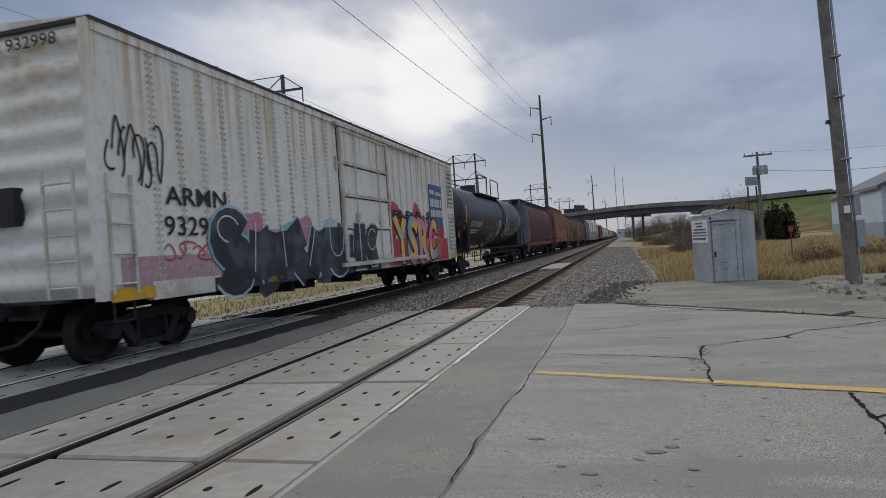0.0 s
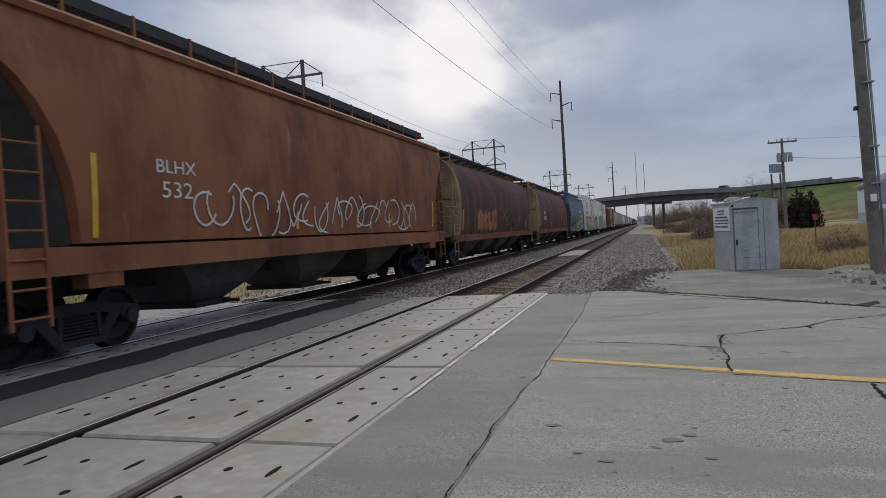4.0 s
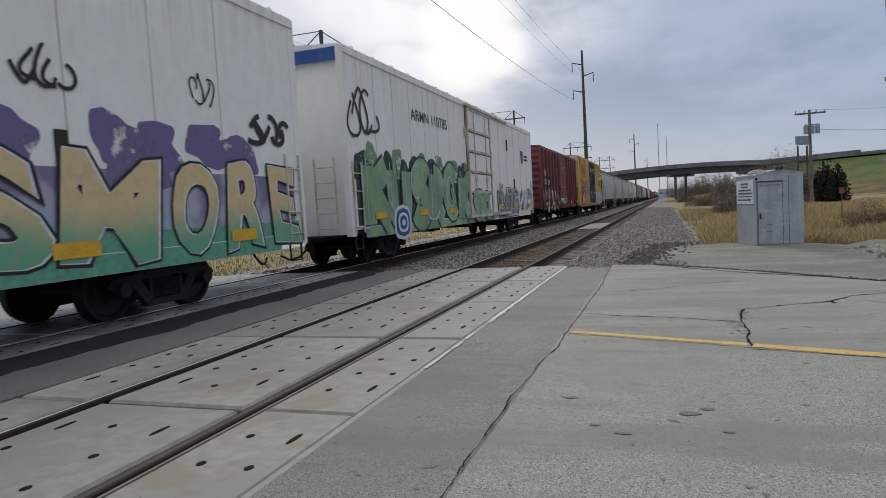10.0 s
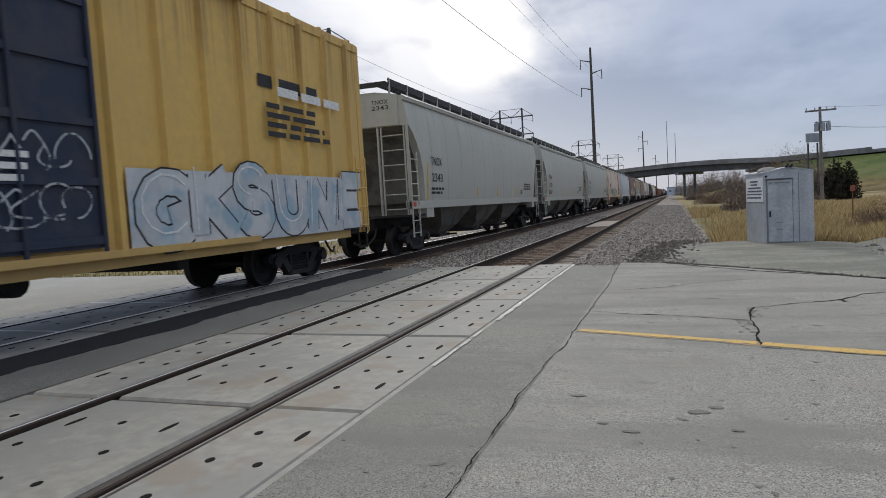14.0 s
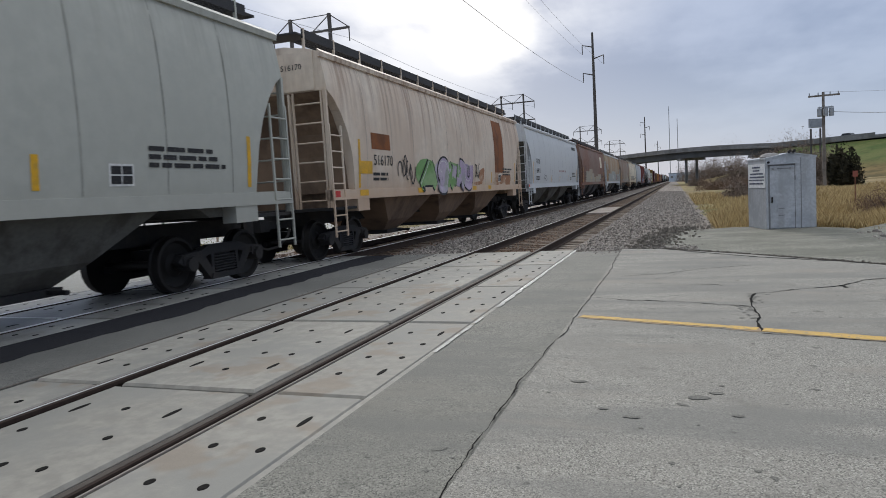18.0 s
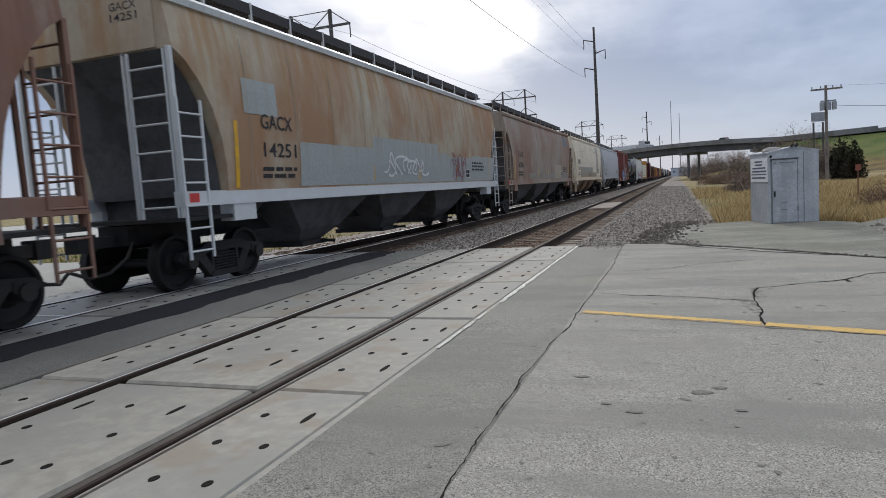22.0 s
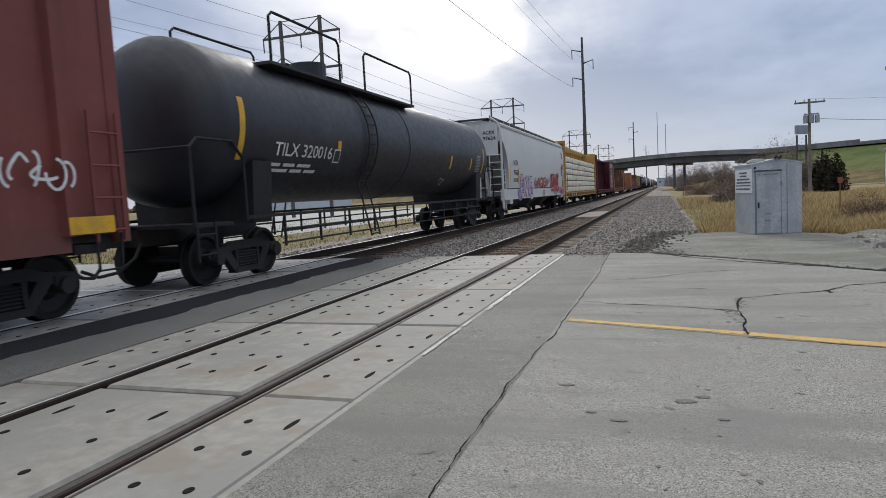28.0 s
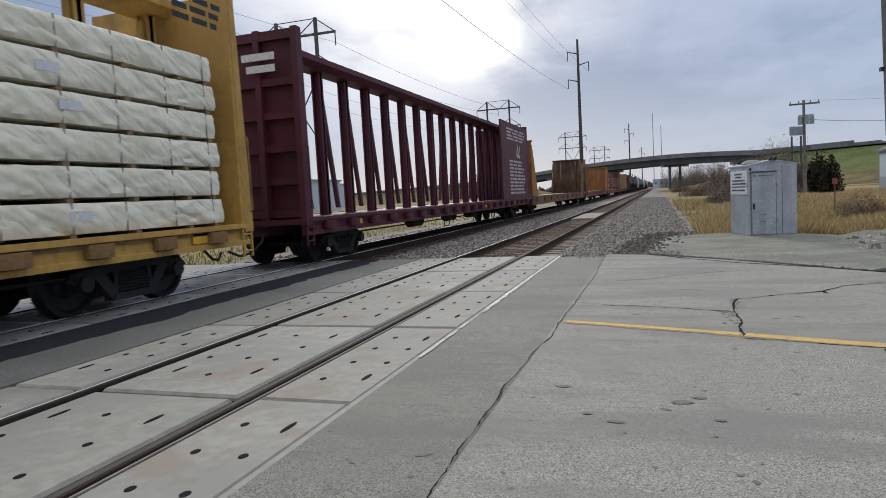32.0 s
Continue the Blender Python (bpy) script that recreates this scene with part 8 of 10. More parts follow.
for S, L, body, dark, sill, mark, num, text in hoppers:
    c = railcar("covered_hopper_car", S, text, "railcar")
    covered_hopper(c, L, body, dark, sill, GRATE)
    seam = mat("seam of " + body.name, [q * 0.74 for q in body.diffuse_color[:3]], 0.8, dirt=([q * 0.5 for q in body.diffuse_color[:3]], 0.6), scale=4)
    for i in range(11):
        y = 1.75 + (L - 3.5) * i / 10
        stroke(c, thicken([(y, 1.60), (y, 4.42)], 0.3), 0.014, seam, GUARD, 0.0035, "", "weld_seam")
    end_lettering(c, num, (0.50, 1.02, 4.22, 4.34), BLACK_PAINT, 0.025)
    if mark:
        end_lettering(c, mark, (0.50, 1.02, 4.38, 4.50), BLACK_PAINT, 0.025)
        dy = -0.42 if mark in ("TNOX", "FMLX") else 0.0
        lettering(c, mark, (2.05 + dy, 3.05 + dy, 2.66, 2.92), BLACK_PAINT, GUARD, 0.012, 0.006)
    dy = -0.42 if mark in ("TNOX", "FMLX") else 0.0
    lettering(c, num, (2.1 + dy, 2.75 + 0.08 * len(num) + dy, 2.16, 2.42), BLACK_PAINT, GUARD, 0.012, 0.006)
    bars(c, (2.05 + dy, 3.2 + dy, 1.75, 2.0), 2, BLACK_PAINT, GUARD, 0.010)
    bars(c, (L - 3.6, L - 1.9, 1.95, 2.3), 3, BLACK_PAINT, GUARD, 0.010, "small_print", 5)
    if num == "6411":
        lettering(c, "DO NOT HAMMER ON CAR", (9.3, 12.1, 2.28, 2.40), spray("dull red", (0.33, 0.10, 0.09)), GUARD, 0.014, 0.004)
    spec_plate(c, L - 4.3, 1.72, GUARD)
    patch(c, rect(0.12, 0.34, 1.42, 1.56), RED_PAINT, flat_side(1.56), 0.022, "red_tag", "small red tag")
    if num == "516170":
        patch(c, rect(13.57, 15.02, 2.09, 4.22), ORANGE_RUST, GUARD, 0.006, "paint_patch", "orange rust patch")
        patch(c, rect(2.0, 3.1, 2.55, 2.95), ORANGE_RUST, GUARD, 0.006, "paint_patch")
        GREEN_F, LILAC_F = spray_mix("leaf green", ((0.18, 0.36, 0.12), (0.30, 0.46, 0.22)), 1.4), spray_mix("lilac", ((0.46, 0.36, 0.52), (0.55, 0.48, 0.58), (0.38, 0.40, 0.38)), 1.2)
        for i, (y, mm) in enumerate(((5.7, GREEN_F), (7.2, LILAC_F), (8.3, GREEN_F), (9.3, LILAC_F))):
            patch(c, blob(y, 1.98, 0.85, 0.42, random.Random(i + 5), 24, 0.12), mm, GUARD, 0.008 + 0.0005 * i, "graffiti", "green and lilac spray behind the letters")
        mural(c, (5.0, 6.6, 1.5, 2.42), silled, 1, (GREEN_F,), INK, 118, None, None, "green graffiti letters outlined black", 0.40, 0.06, WHITE_S, (6,))
        mural(c, (6.5, 10.2, 1.48, 2.46), silled, 4, (LILAC_F, LILAC_F, GREEN_F, LILAC_F), INK, 119, None, None, "lilac rounded graffiti letters", 0.46, 0.06, WHITE_S, (4, 2, 3, 8))
        scribble(c, (3.6, 4.7, 1.65, 2.45), GUARD, INK, 120, 6, 0.022, "black tag")
        patch(c, rect(1.28, 2.0, 1.95, 2.25), YELLOW_TAPE, GUARD, 0.010, "reflector")
        scribble(c, (10.7, 11.3, 1.85, 2.4), GUARD, INK, 112, 4, 0.02, "black tag")
        for i in range(9):
            y, z = rnd(10.8, 16.5), rnd(1.65, 2.0)
            patch(c, blob(y, z, rnd(0.2, 0.6), rnd(0.06, 0.25), random.Random(i), 20, 0.3), mat("rust bloom", (0.40, 0.20, 0.11), 0.8, dirt=((0.55, 0.42, 0.31), 0.9), scale=5), GUARD, 0.0032 + 0.0003 * i, "rust_stain", "orange rust bloom")
        for y in (1.3, 5.0, 10.4, 12.5):
            patch(c, rect(y, y + 0.45, 1.43, 1.57), YELLOW_TAPE, flat_side(1.58), 0.004, "reflector")
    if num == "6411":
        scribble(c, (4.0, 4.9, 1.75, 2.05), GUARD, INK, 113, 5, 0.015, "black tag")
        bars(c, (15.4, 17.2, 3.8, 4.2), 1, DARK_GREY, GUARD, 0.012, "emblem_bars", 4)
        for i in range(3):
            y = 2.4 + 4.6 * i + rnd(-0.3, 0.3)
            patch(c, rect(y, y + 0.02, 1.62, rnd(1.9, 2.5)), DARK_GREY, GUARD, 0.006, "grime_streak")
    if num == "6283":
        for r in ((2.95, 5.2, 1.6, 2.5), (5.2, 7.45, 1.6, 2.72), (7.45, 8.85, 1.6, 2.36), (8.85, 9.9, 1.6, 2.02), (10.2, 11.8, 1.6, 2.12), (11.8, 14.6, 1.6, 2.30)):
            patch(c, rect(*r), PALE_GREY if r[0] == 11.9 else mat("buff repaint", (0.385, 0.345, 0.275), 0.7, dirt=((0.34, 0.335, 0.29), 0.7), runs=((0.36, 0.20, 0.08), 0.6, 2.7, 0.8), scale=0.8), GUARD, 0.006, "paint_patch", "pale buff repaint")
        patch(c, rect(13.91, 15.5, 2.95, 4.0), CREAM_H, GUARD, 0.006, "paint_patch", "cream square of paint")
    if num == "14251":
        for r in ((3.3, 6.6, 1.62, 2.48), (6.6, 11.2, 1.62, 2.76), (11.2, 12.05, 1.62, 2.50), (12.05, 14.7, 1.62, 2.42), (14.7, 17.6, 1.62, 2.50), (1.6, 2.6, 2.9, 3.5)):
            patch(c, rect(*r), PALE_GREY, GUARD, 0.006, "paint_patch", "clean grey repaint")
        scribble(c, (7.1, 10.2, 1.75, 2.4), GUARD, WHITE_S, 114, 9, 0.03, "white tag")
        scribble(c, (12.4, 14.0, 1.65, 2.5), GUARD, spray("wine red", (0.27, 0.03, 0.07)), 115, 15, 0.013, "wine red tag")
    if num == "516173":
        for r in ((3.4, 6.2, 1.62, 2.40), (6.2, 9.2, 1.62, 2.42), (9.2, 10.9, 1.62, 2.42), (10.9, 13.6, 1.62, 2.0), (13.7, 15.2, 2.0, 4.25), (1.95, 3.15, 2.62, 2.98)):
            patch(c, rect(*r), mat("grey-beige repaint", (0.35, 0.35, 0.305), 0.6, dirt=((0.38, 0.30, 0.20), 0.5), scale=0.9, low=((0.37, 0.245, 0.135), 0.85, 1.45, 1.1)), GUARD, 0.006, "paint_patch", "grey repaint patch")
        scribble(c, (8.1, 10.4, 1.66, 2.1), GUARD, INK, 116, 9, 0.018, "black tag")
        for i in range(46):
            y, z = rnd(2, 15), rnd(2.5, 4.2)
            patch(c, rect(y, y + rnd(0.15, 1.7) ** 1.3, z, z + 0.008), SCRATCH, GUARD, 0.007, "scratch")
    if num == "6296":
        patch(c, rect(4.5, 17.0, 1.62, 1.9), mat("grey lower repaint", (0.29, 0.275, 0.255), 0.65, dirt=((0.25, 0.20, 0.16), 0.6)), GUARD, 0.005, "paint_patch")
        patch(c, rect(11.71, 13.96, 1.6, 2.42), mat("pale dust patch", (0.42, 0.37, 0.30), dirt=((0.36, 0.31, 0.25), 0.7)), GUARD, 0.006, "paint_patch", "pale dusty repaint")
        patch(c, rect(15.3, 16.9, 3.68, 4.27), mat("blue-grey repaint", (0.15, 0.16, 0.20), 0.7, dirt=((0.25, 0.22, 0.2), 0.6), scale=3), GUARD, 0.006, "paint_patch", "blue-grey painted-out emblem")

# the white long hopper
CHALK = mat("chalky light grey paint", (0.60, 0.61, 0.605), 0.5, dirt=((0.55, 0.555, 0.55), 0.4), grain=0.03, scale=0.7, runs=((0.46, 0.42, 0.28), 0.4, 4.4, 1.6), scuff=((0.47, 0.46, 0.42), 0.25))
c = railcar("covered_hopper_car", 481.8, "chalky white covered hopper car with red and violet graffiti", "railcar")
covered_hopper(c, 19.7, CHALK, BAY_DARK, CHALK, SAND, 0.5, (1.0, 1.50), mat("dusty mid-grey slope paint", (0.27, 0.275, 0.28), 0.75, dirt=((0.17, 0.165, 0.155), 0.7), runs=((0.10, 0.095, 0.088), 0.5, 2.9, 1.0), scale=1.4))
lettering(c, "ACFX", (2.05, 3.1, 2.68, 2.94), BLACK_PAINT, GUARD, 0.012, 0.006)
lettering(c, "97624", (2.05, 3.3, 2.20, 2.46), BLACK_PAINT, GUARD, 0.012, 0.006)
bars(c, (2.05, 3.2, 1.85, 2.05), 2, BLACK_PAINT, GUARD, 0.010)
VIOLET_F, RED_F = spray_mix("violet and pink", ((0.20, 0.15, 0.30), (0.45, 0.32, 0.46), (0.26, 0.22, 0.38)), 1.5), spray_mix("reds", ((0.38, 0.035, 0.045), (0.50, 0.06, 0.07), (0.28, 0.03, 0.04)), 1.5)
PALE_V = spray_mix("pale lilac", ((0.56, 0.46, 0.60), (0.60, 0.60, 0.62), (0.50, 0.34, 0.46)), 1.6)
for i, (y, z, r) in enumerate(((3.5, 1.25, 0.5), (4.3, 1.5, 0.6), (5.5, 1.45, 0.6), (6.5, 1.3, 0.5))):
    patch(c, blob(y, z, r, 0.32, random.Random(i + 2), 24, 0.2), VIOLET_F, flat_side(1.602), 0.004 + 0.0005 * i, "graffiti", "violet spray behind the letters")
mural(c, (3.6, 6.7, 1.0, 2.2), silled, 4, (PALE_V,), INK, 121, None, None, "pale lilac graffiti letters outlined black", 0.36, 0.04, WHITE_S, (7, 0, 2, 7))
for i, pts in enumerate(([(7.55, 1.65), (7.62, 2.05)], [(7.85, 2.15), (7.95, 1.5), (8.35, 2.0), (8.45, 1.55), (8.75, 2.1)], [(8.85, 2.15), (8.95, 1.6), (9.2, 2.15)], [(8.95, 1.85), (9.45, 1.6)], arc(9.75, 1.85, 0.28, 0.28, 40, 320),
                         [(9.75, 1.8), (10.15, 1.65)], [(10.15, 2.1), (10.75, 1.6)], [(10.65, 2.2), (10.2, 1.55)], arc(11.05, 2.0, 0.22, 0.14, 20, 270), arc(11.05, 1.75, 0.25, 0.14, 90, -160), [(11.4, 1.6), (11.55, 2.1), (11.7, 1.65), (11.95, 2.12), (12.05, 1.6)], [(12.3, 1.75), (12.4, 2.1)], [(12.6, 1.85), (12.68, 2.1)])):
    stroke(c, thicken(pts, 0.08), 0.060 - 0.006 * (i % 3), RED_F, silled, 0.014 + 0.0004 * i, "broad red brushed letters")
patch(c, rect(10.05, 10.3, 1.55, 2.1), mist("orange", (0.55, 0.22, 0.03), 0.7), GUARD, 0.020, "graffiti", "orange puff of spray")
mural(c, (13.1, 16.6, 1.42, 2.42), silled, 5, (RED_F,), WHITE_S, 123, None, None, "red graffiti letters edged white and black", 0.66, 0.045, INK, (5, 3, 6, 1, 7))
for i in range(5):
    stroke(c, [(13.9 + 0.55 * i, 2.44 - 0.03 * i), (14.3 + 0.55 * i, 2.36 - 0.02 * i)], 0.03, INK, silled, 0.026)
patch(c, rect(13.3, 16.6, 1.30, 1.44), RED_F, flat_side(1.602), 0.012, "graffiti")
scribble(c, (14.2, 15.8, 1.05, 1.28), silled, INK, 125, 9, 0.018, "black tag")
mural(c, (16.9, 19.2, 1.06, 1.5), flat_side(1.602), 5, (RED_F, PINK), WHITE_S, 126, None, None, "", 0.4, 0.02, PINK)
patch(c, rect(10.3, 10.9, 1.05, 1.4), mat("grey stencil panel", (0.34, 0.34, 0.33), 0.7), flat_side(1.602), 0.004, "stencil_box")
patch(c, rect(3.15, 3.35, 1.75, 2.55), YELLOW_TAPE, GUARD, 0.012, "reflector")
for pts in ([(18.25, 4.0), (18.9, 3.9)], [(18.3, 3.75), (18.6, 3.85), (18.8, 3.55)], [(18.35, 3.6), (18.75, 3.72)], [(18.1, 3.15), (18.15, 2.75)], [(18.1, 3.15), (18.6, 2.8)], [(18.6, 2.8), (18.7, 3.2)], [(17.85, 2.95), (18.0, 2.4)], [(17.85, 2.9), (18.3, 2.85)], [(17.95, 2.65), (18.35, 2.62)], [(18.0, 2.4), (18.4, 2.42)]):
    stroke(c, thicken(pts, 0.1), 0.07, RED_F, GUARD, 0.014, "red tag")

# centre-beam flat cars
def centrebeam(car, L, main, deck_mat):
    part("deck", Geo().box(-1.45, 0.0, 0.96, 1.45, L, 1.08), deck_mat, car)
    for sx in (-1, 1):
        part("side_sill", Geo().prism([(sx * 1.30, 0.72), (sx * 1.47, 0.72), (sx * 1.47, 0.80), (sx * 1.42, 0.82), (sx * 1.42, 1.02), (sx * 1.50, 1.02), (sx * 1.50, 1.10), (sx * 1.30, 1.10)], 0.1, L - 0.1), main, car, "side sill with strap winches")
        winch, y = Geo().loft([[(sx * a, -b, 0.82), (sx * a, b, 0.82), (sx * a, b, 1.00), (sx * a, -b, 1.00)] for a, b in ((1.44, 0.20), (1.54, 0.20), (1.60, 0.13))]).mesh("strap_winch", deck_mat), 1.0
        while y < L - 0.8:
            part("strap_winch", winch, None, car).location = (0, y, 0)
            y += 1.22
    for y, s in ((0.0, 1), (L, -1)):
        bh = part("bulkhead", Geo().box(-1.48, min(y + s * 0.22, y + s * 0.32), 1.0, 1.48, max(y + s * 0.22, y + s * 0.32), 5.10), main, car, "end bulkhead with stiffeners")
        for xx in (-1.42, -0.5, 0.5, 1.42):
            part("stiffener", Geo().prism([(y + s * 0.0, 0.95), (y + s * 0.24, 0.95), (y + s * 0.24, 5.10), (y + s * 0.10, 5.10)], xx - 0.07, xx + 0.07, "x"), main, bh)
        for z in (1.2, 1.9, 2.6, 3.3, 4.0, 4.95):
            part("stiffener", Geo().box(-1.42, min(y + s * 0.10, y + s * 0.23), z - 0.08, 1.42, max(y + s * 0.10, y + s * 0.23), z + 0.08), main, bh)
        for sx in (-1, 1):
            ladder(car, sx * 1.46, y + s * 0.05, y + s * 0.30, 0.5, 1.1, 2, main)
            part("grab_iron", Geo().tube([(sx * 1.54, y + s * 0.12, 1.3), (sx * 1.58, y + s * 0.12, 1.35), (sx * 1.58, y + s * 0.12, 2.6), (sx * 1.54, y + s * 0.12, 2.65)], 0.02), deck_mat, car)
    part("top_chord", Geo().prism([(-0.24, 4.84), (0.24, 4.84), (0.40, 4.98), (0.40, 5.12), (-0.40, 5.12), (-0.40, 4.98)], 0.3, L - 0.3), main, car, "top chord beam")
    part("bottom_chord", Geo().box(-0.3, 0.3, 0.72, 0.3, L - 0.3, 0.98), main, car)
    n = int((L - 1.2) / 1.45)
    for i in range(n + 1):
        y = 0.6 + (L - 1.2) * i / n
        p = Geo().box(-0.12, y - 0.04, 1.05, 0.12, y + 0.04, 4.86)
        p.box(0.08, y - 0.10, 1.05, 0.12, y + 0.10, 4.86).box(-0.12, y - 0.10, 1.05, -0.08, y + 0.10, 4.86)
        part("beam_post", p, main, car)
        if i < n:
            y2 = 0.6 + (L - 1.2) * (i + 1) / n
            a, b = (y, y2) if i < n / 2 else (y2, y)
            part("diagonal", Geo().prism([(a, 4.74), (a + 0.12 * (1 if b > a else -1), 4.74), ((a + b) / 2 + 0.06, 1.25), ((a + b) / 2 - 0.06, 1.25)], -0.05, 0.05, "x"), main, car)
    for y in (L * 0.33, L * 0.48, L * 0.60):
        part("brake_reservoir", Geo().cyl((0.75, y - 0.5, 0.62), (0.75, y + 0.5, 0.62), 0.17, 12), BLACK, car)
        part("reservoir_hanger", Geo().box(0.72, y - 0.03, 0.60, 0.78, y + 0.03, 0.98), BLACK, car)
        part("hanging_step", Geo().tube([(1.40, y + 1.2, 0.75), (1.40, y + 1.2, 0.38), (1.40, y + 1.75, 0.38), (1.40, y + 1.75, 0.75)], 0.018, 6), BLACK, car)
    part("brake_rod", Geo().cyl((0.95, 3.4, 0.60), (0.95, L - 3.4, 0.56), 0.022, 6), BLACK, car)
    running_gear(car, L, 2.5)


AMBER = mat("weathered amber paint", (0.52, 0.31, 0.075), 0.6, dirt=((0.38, 0.215, 0.06), 0.7), streak=((0.14, 0.07, 0.03), 0.5), scale=1.2)
AMBER_DK = mat("amber deck with grime", (0.25, 0.145, 0.055), 0.75, dirt=((0.11, 0.065, 0.035), 0.8), scale=3)
MAROON = mat("dark maroon paint", (0.095, 0.018, 0.030), 0.6, dirt=((0.050, 0.014, 0.020), 0.6), scale=1.2)
c = railcar("centrebeam_flat_car", 503.0, "amber centre-beam flat car loaded with wrapped lumber", "railcar")
centrebeam(c, 24.0, AMBER, AMBER_DK)
patch(c, rect(1.9, 6.0, 0.76, 1.01), BLACK_PAINT, flat_side(1.48), 0.125, "number_panel", "black number panel")
lettering(c, "TTZX", (2.05, 3.3, 0.79, 0.98), WHITE_PAINT, flat_side(1.48), 0.13, 0.01)
lettering(c, "857", (3.88, 4.48, 0.79, 0.98), WHITE_PAINT, flat_side(1.48), 0.13, 0.01)
lettering(c, "188", (5.00, 5.52, 0.79, 0.98), WHITE_PAINT, flat_side(1.48), 0.13, 0.01)
for y in (1.3, 7.5, 13.0, 18.5, 22.4):
    patch(c, rect(y, y + 0.9, 0.84, 1.00), YELLOW_TAPE, flat_side(1.43), 0.02, "reflector", "yellow reflective strip")
bars(c, (22.3, 23.6, 4.35, 4.85), 3, BLACK_PAINT, flat_side(1.49), 0.01)
c = railcar("centrebeam_flat_car", 528.9, "empty dark maroon centre-beam flat car with lattice posts", "railcar")
centrebeam(c, 25.2, MAROON, MAROON)
part("end_print", Geo().box(0.2, -0.01, 4.45, 1.0, 0.0, 4.6).box(0.3, -0.01, 4.2, 1.0, 0.0, 4.35), WHITE_PAINT, c)
DULL_W = mat("dulled white print", (0.50, 0.45, 0.46), 0.7)
for pts in ([(22.0, 3.35), (22.4, 3.9)], [(22.0, 3.35), (22.9, 3.3)], [(22.5, 3.4), (22.9, 3.85)]):
    stroke(c, pts, 0.09, DULL_W, flat_side(1.482), 0.008, "", "emblem")
MAROON_SIGN = part("sign_sheet", Geo().box(1.40, 18.6, 1.1, 1.48, 24.9, 4.95), MAROON, c, "maroon end sheet with white notices")
bars(c, (20.2, 24.2, 1.3, 3.1), 10, DULL_W, flat_side(1.482), 0.008, "notice", 4)
bars(c, (19.8, 24.4, 4.05, 4.7), 4, DULL_W, flat_side(1.482), 0.008, "notice", 3)
for y in (2.2, 9.5, 15.0, 21.0):
    patch(c, rect(y, y + 0.6, 0.84, 1.0), YELLOW_TAPE, flat_side(1.43), 0.02, "reflector", "yellow reflective strip")

# wrapped lumber: each bundle is a thing of its own, on timber battens
def wrap_mat():
    """Stretched sheeting: long slanting creases catch the light."""
    m = bpy.data.materials.new("pale green-grey lumber wrap")
    m.use_nodes = True
    k = Nodes(m.node_tree)
    out, sh = k.n("ShaderNodeOutputMaterial"), k.n("ShaderNodeBsdfPrincipled")
    k.link(sh.outputs[0], out.inputs[0])
    tc = k.n("ShaderNodeTexCoord").outputs["Object"]
    info = k.n("ShaderNodeObjectInfo")
    move = k.n("ShaderNodeVectorMath", op="ADD")
    k.link(tc, move.inputs[0])
    comb = k.n("ShaderNodeCombineXYZ")
    k.link(k.math("MULTIPLY", info.outputs["Random"], 40.0), comb.inputs[1])
    k.link(comb.outputs[0], move.inputs[1])
    pos = move.outputs[0]
    col = k.mix(k.ramp(k.noise(pos, 1.2, 5, 0.6), 0.4, 0.65), (0.82, 0.785, 0.65), (0.71, 0.67, 0.525))
    k.link(col, sh.inputs["Base Color"])
    sh.inputs["Roughness"].default_value = 0.38
    lean = k.n("ShaderNodeVectorRotate")
    lean.rotation_type = "X_AXIS"
    lean.inputs["Angle"].default_value = 0.55
    k.link(pos, lean.inputs["Vector"])
    slant = lean.outputs[0]
    ridge = k.math("ABSOLUTE", k.math("SUBTRACT", k.noise(slant, 1.2, 2, 0.45, stretch=(1, 0.8, 2.4)), 0.5))
    fine = k.math("ABSOLUTE", k.math("SUBTRACT", k.noise(pos, 4.0, 3, 0.5, stretch=(1, 1.8, 0.7), shift=(0, 3, 5)), 0.5))
    b = k.n("ShaderNodeBump", i_Strength=1.0, i_Distance=0.16)
    k.link(k.math("ADD", ridge, k.math("MULTIPLY", fine, 0.12)), b.inputs["Height"])
    k.link(b.outputs[0], sh.inputs["Normal"])
    return m


WRAP = wrap_mat()
STRAP = mat("grey strap", (0.22, 0.22, 0.20), 0.6)
BATTEN = mat("raw timber batten", (0.25, 0.16, 0.085), 0.85, scale=6)
LABELS = mat("pale product label", (0.66, 0.68, 0.71), 0.6, dirt=((0.42, 0.46, 0.60), 0.8), scale=9)


def bundle_mesh(seed, length):
    """A bundle with a wrapped, slightly sagging and creased skin."""
    rng, g, nx, ny = random.Random(seed), Geo(), 5, 110
    rings = []
    for j in range(ny + 1):
        y = length * j / ny
        ring = []
        for x, z in ((0.0, 0.03), (0.55, 0.02), (1.06, 0.03), (1.08, 0.08), (1.085, 0.14), (1.088, 0.195), (1.09, 0.25), (1.088, 0.305), (1.085, 0.36), (1.08, 0.40), (1.06, 0.435), (0.55, 0.45), (0.0, 0.44)):
            k = noise.noise((y * 2.2 + seed * 7, z * 5 + seed, x * 3)) * 0.012 + (0.30 - abs(noise.noise((y * 2.6 + z * 5 + seed * 3, z * 6 - y * 1.2, 1)))) * 0.045
            dip = -0.006 if min(abs(y - length * q) for q in (0.08, 0.30, 0.50, 0.72, 0.92)) < 0.03 else 0.0
            ring.append((x + (k + dip if x > 1 else 0), y, z + (k * 0.2 if z > 0.4 or z < 0.04 else 0)))
        rings.append(ring)
    return g.loft(rings).mesh("wrap", WRAP, True)


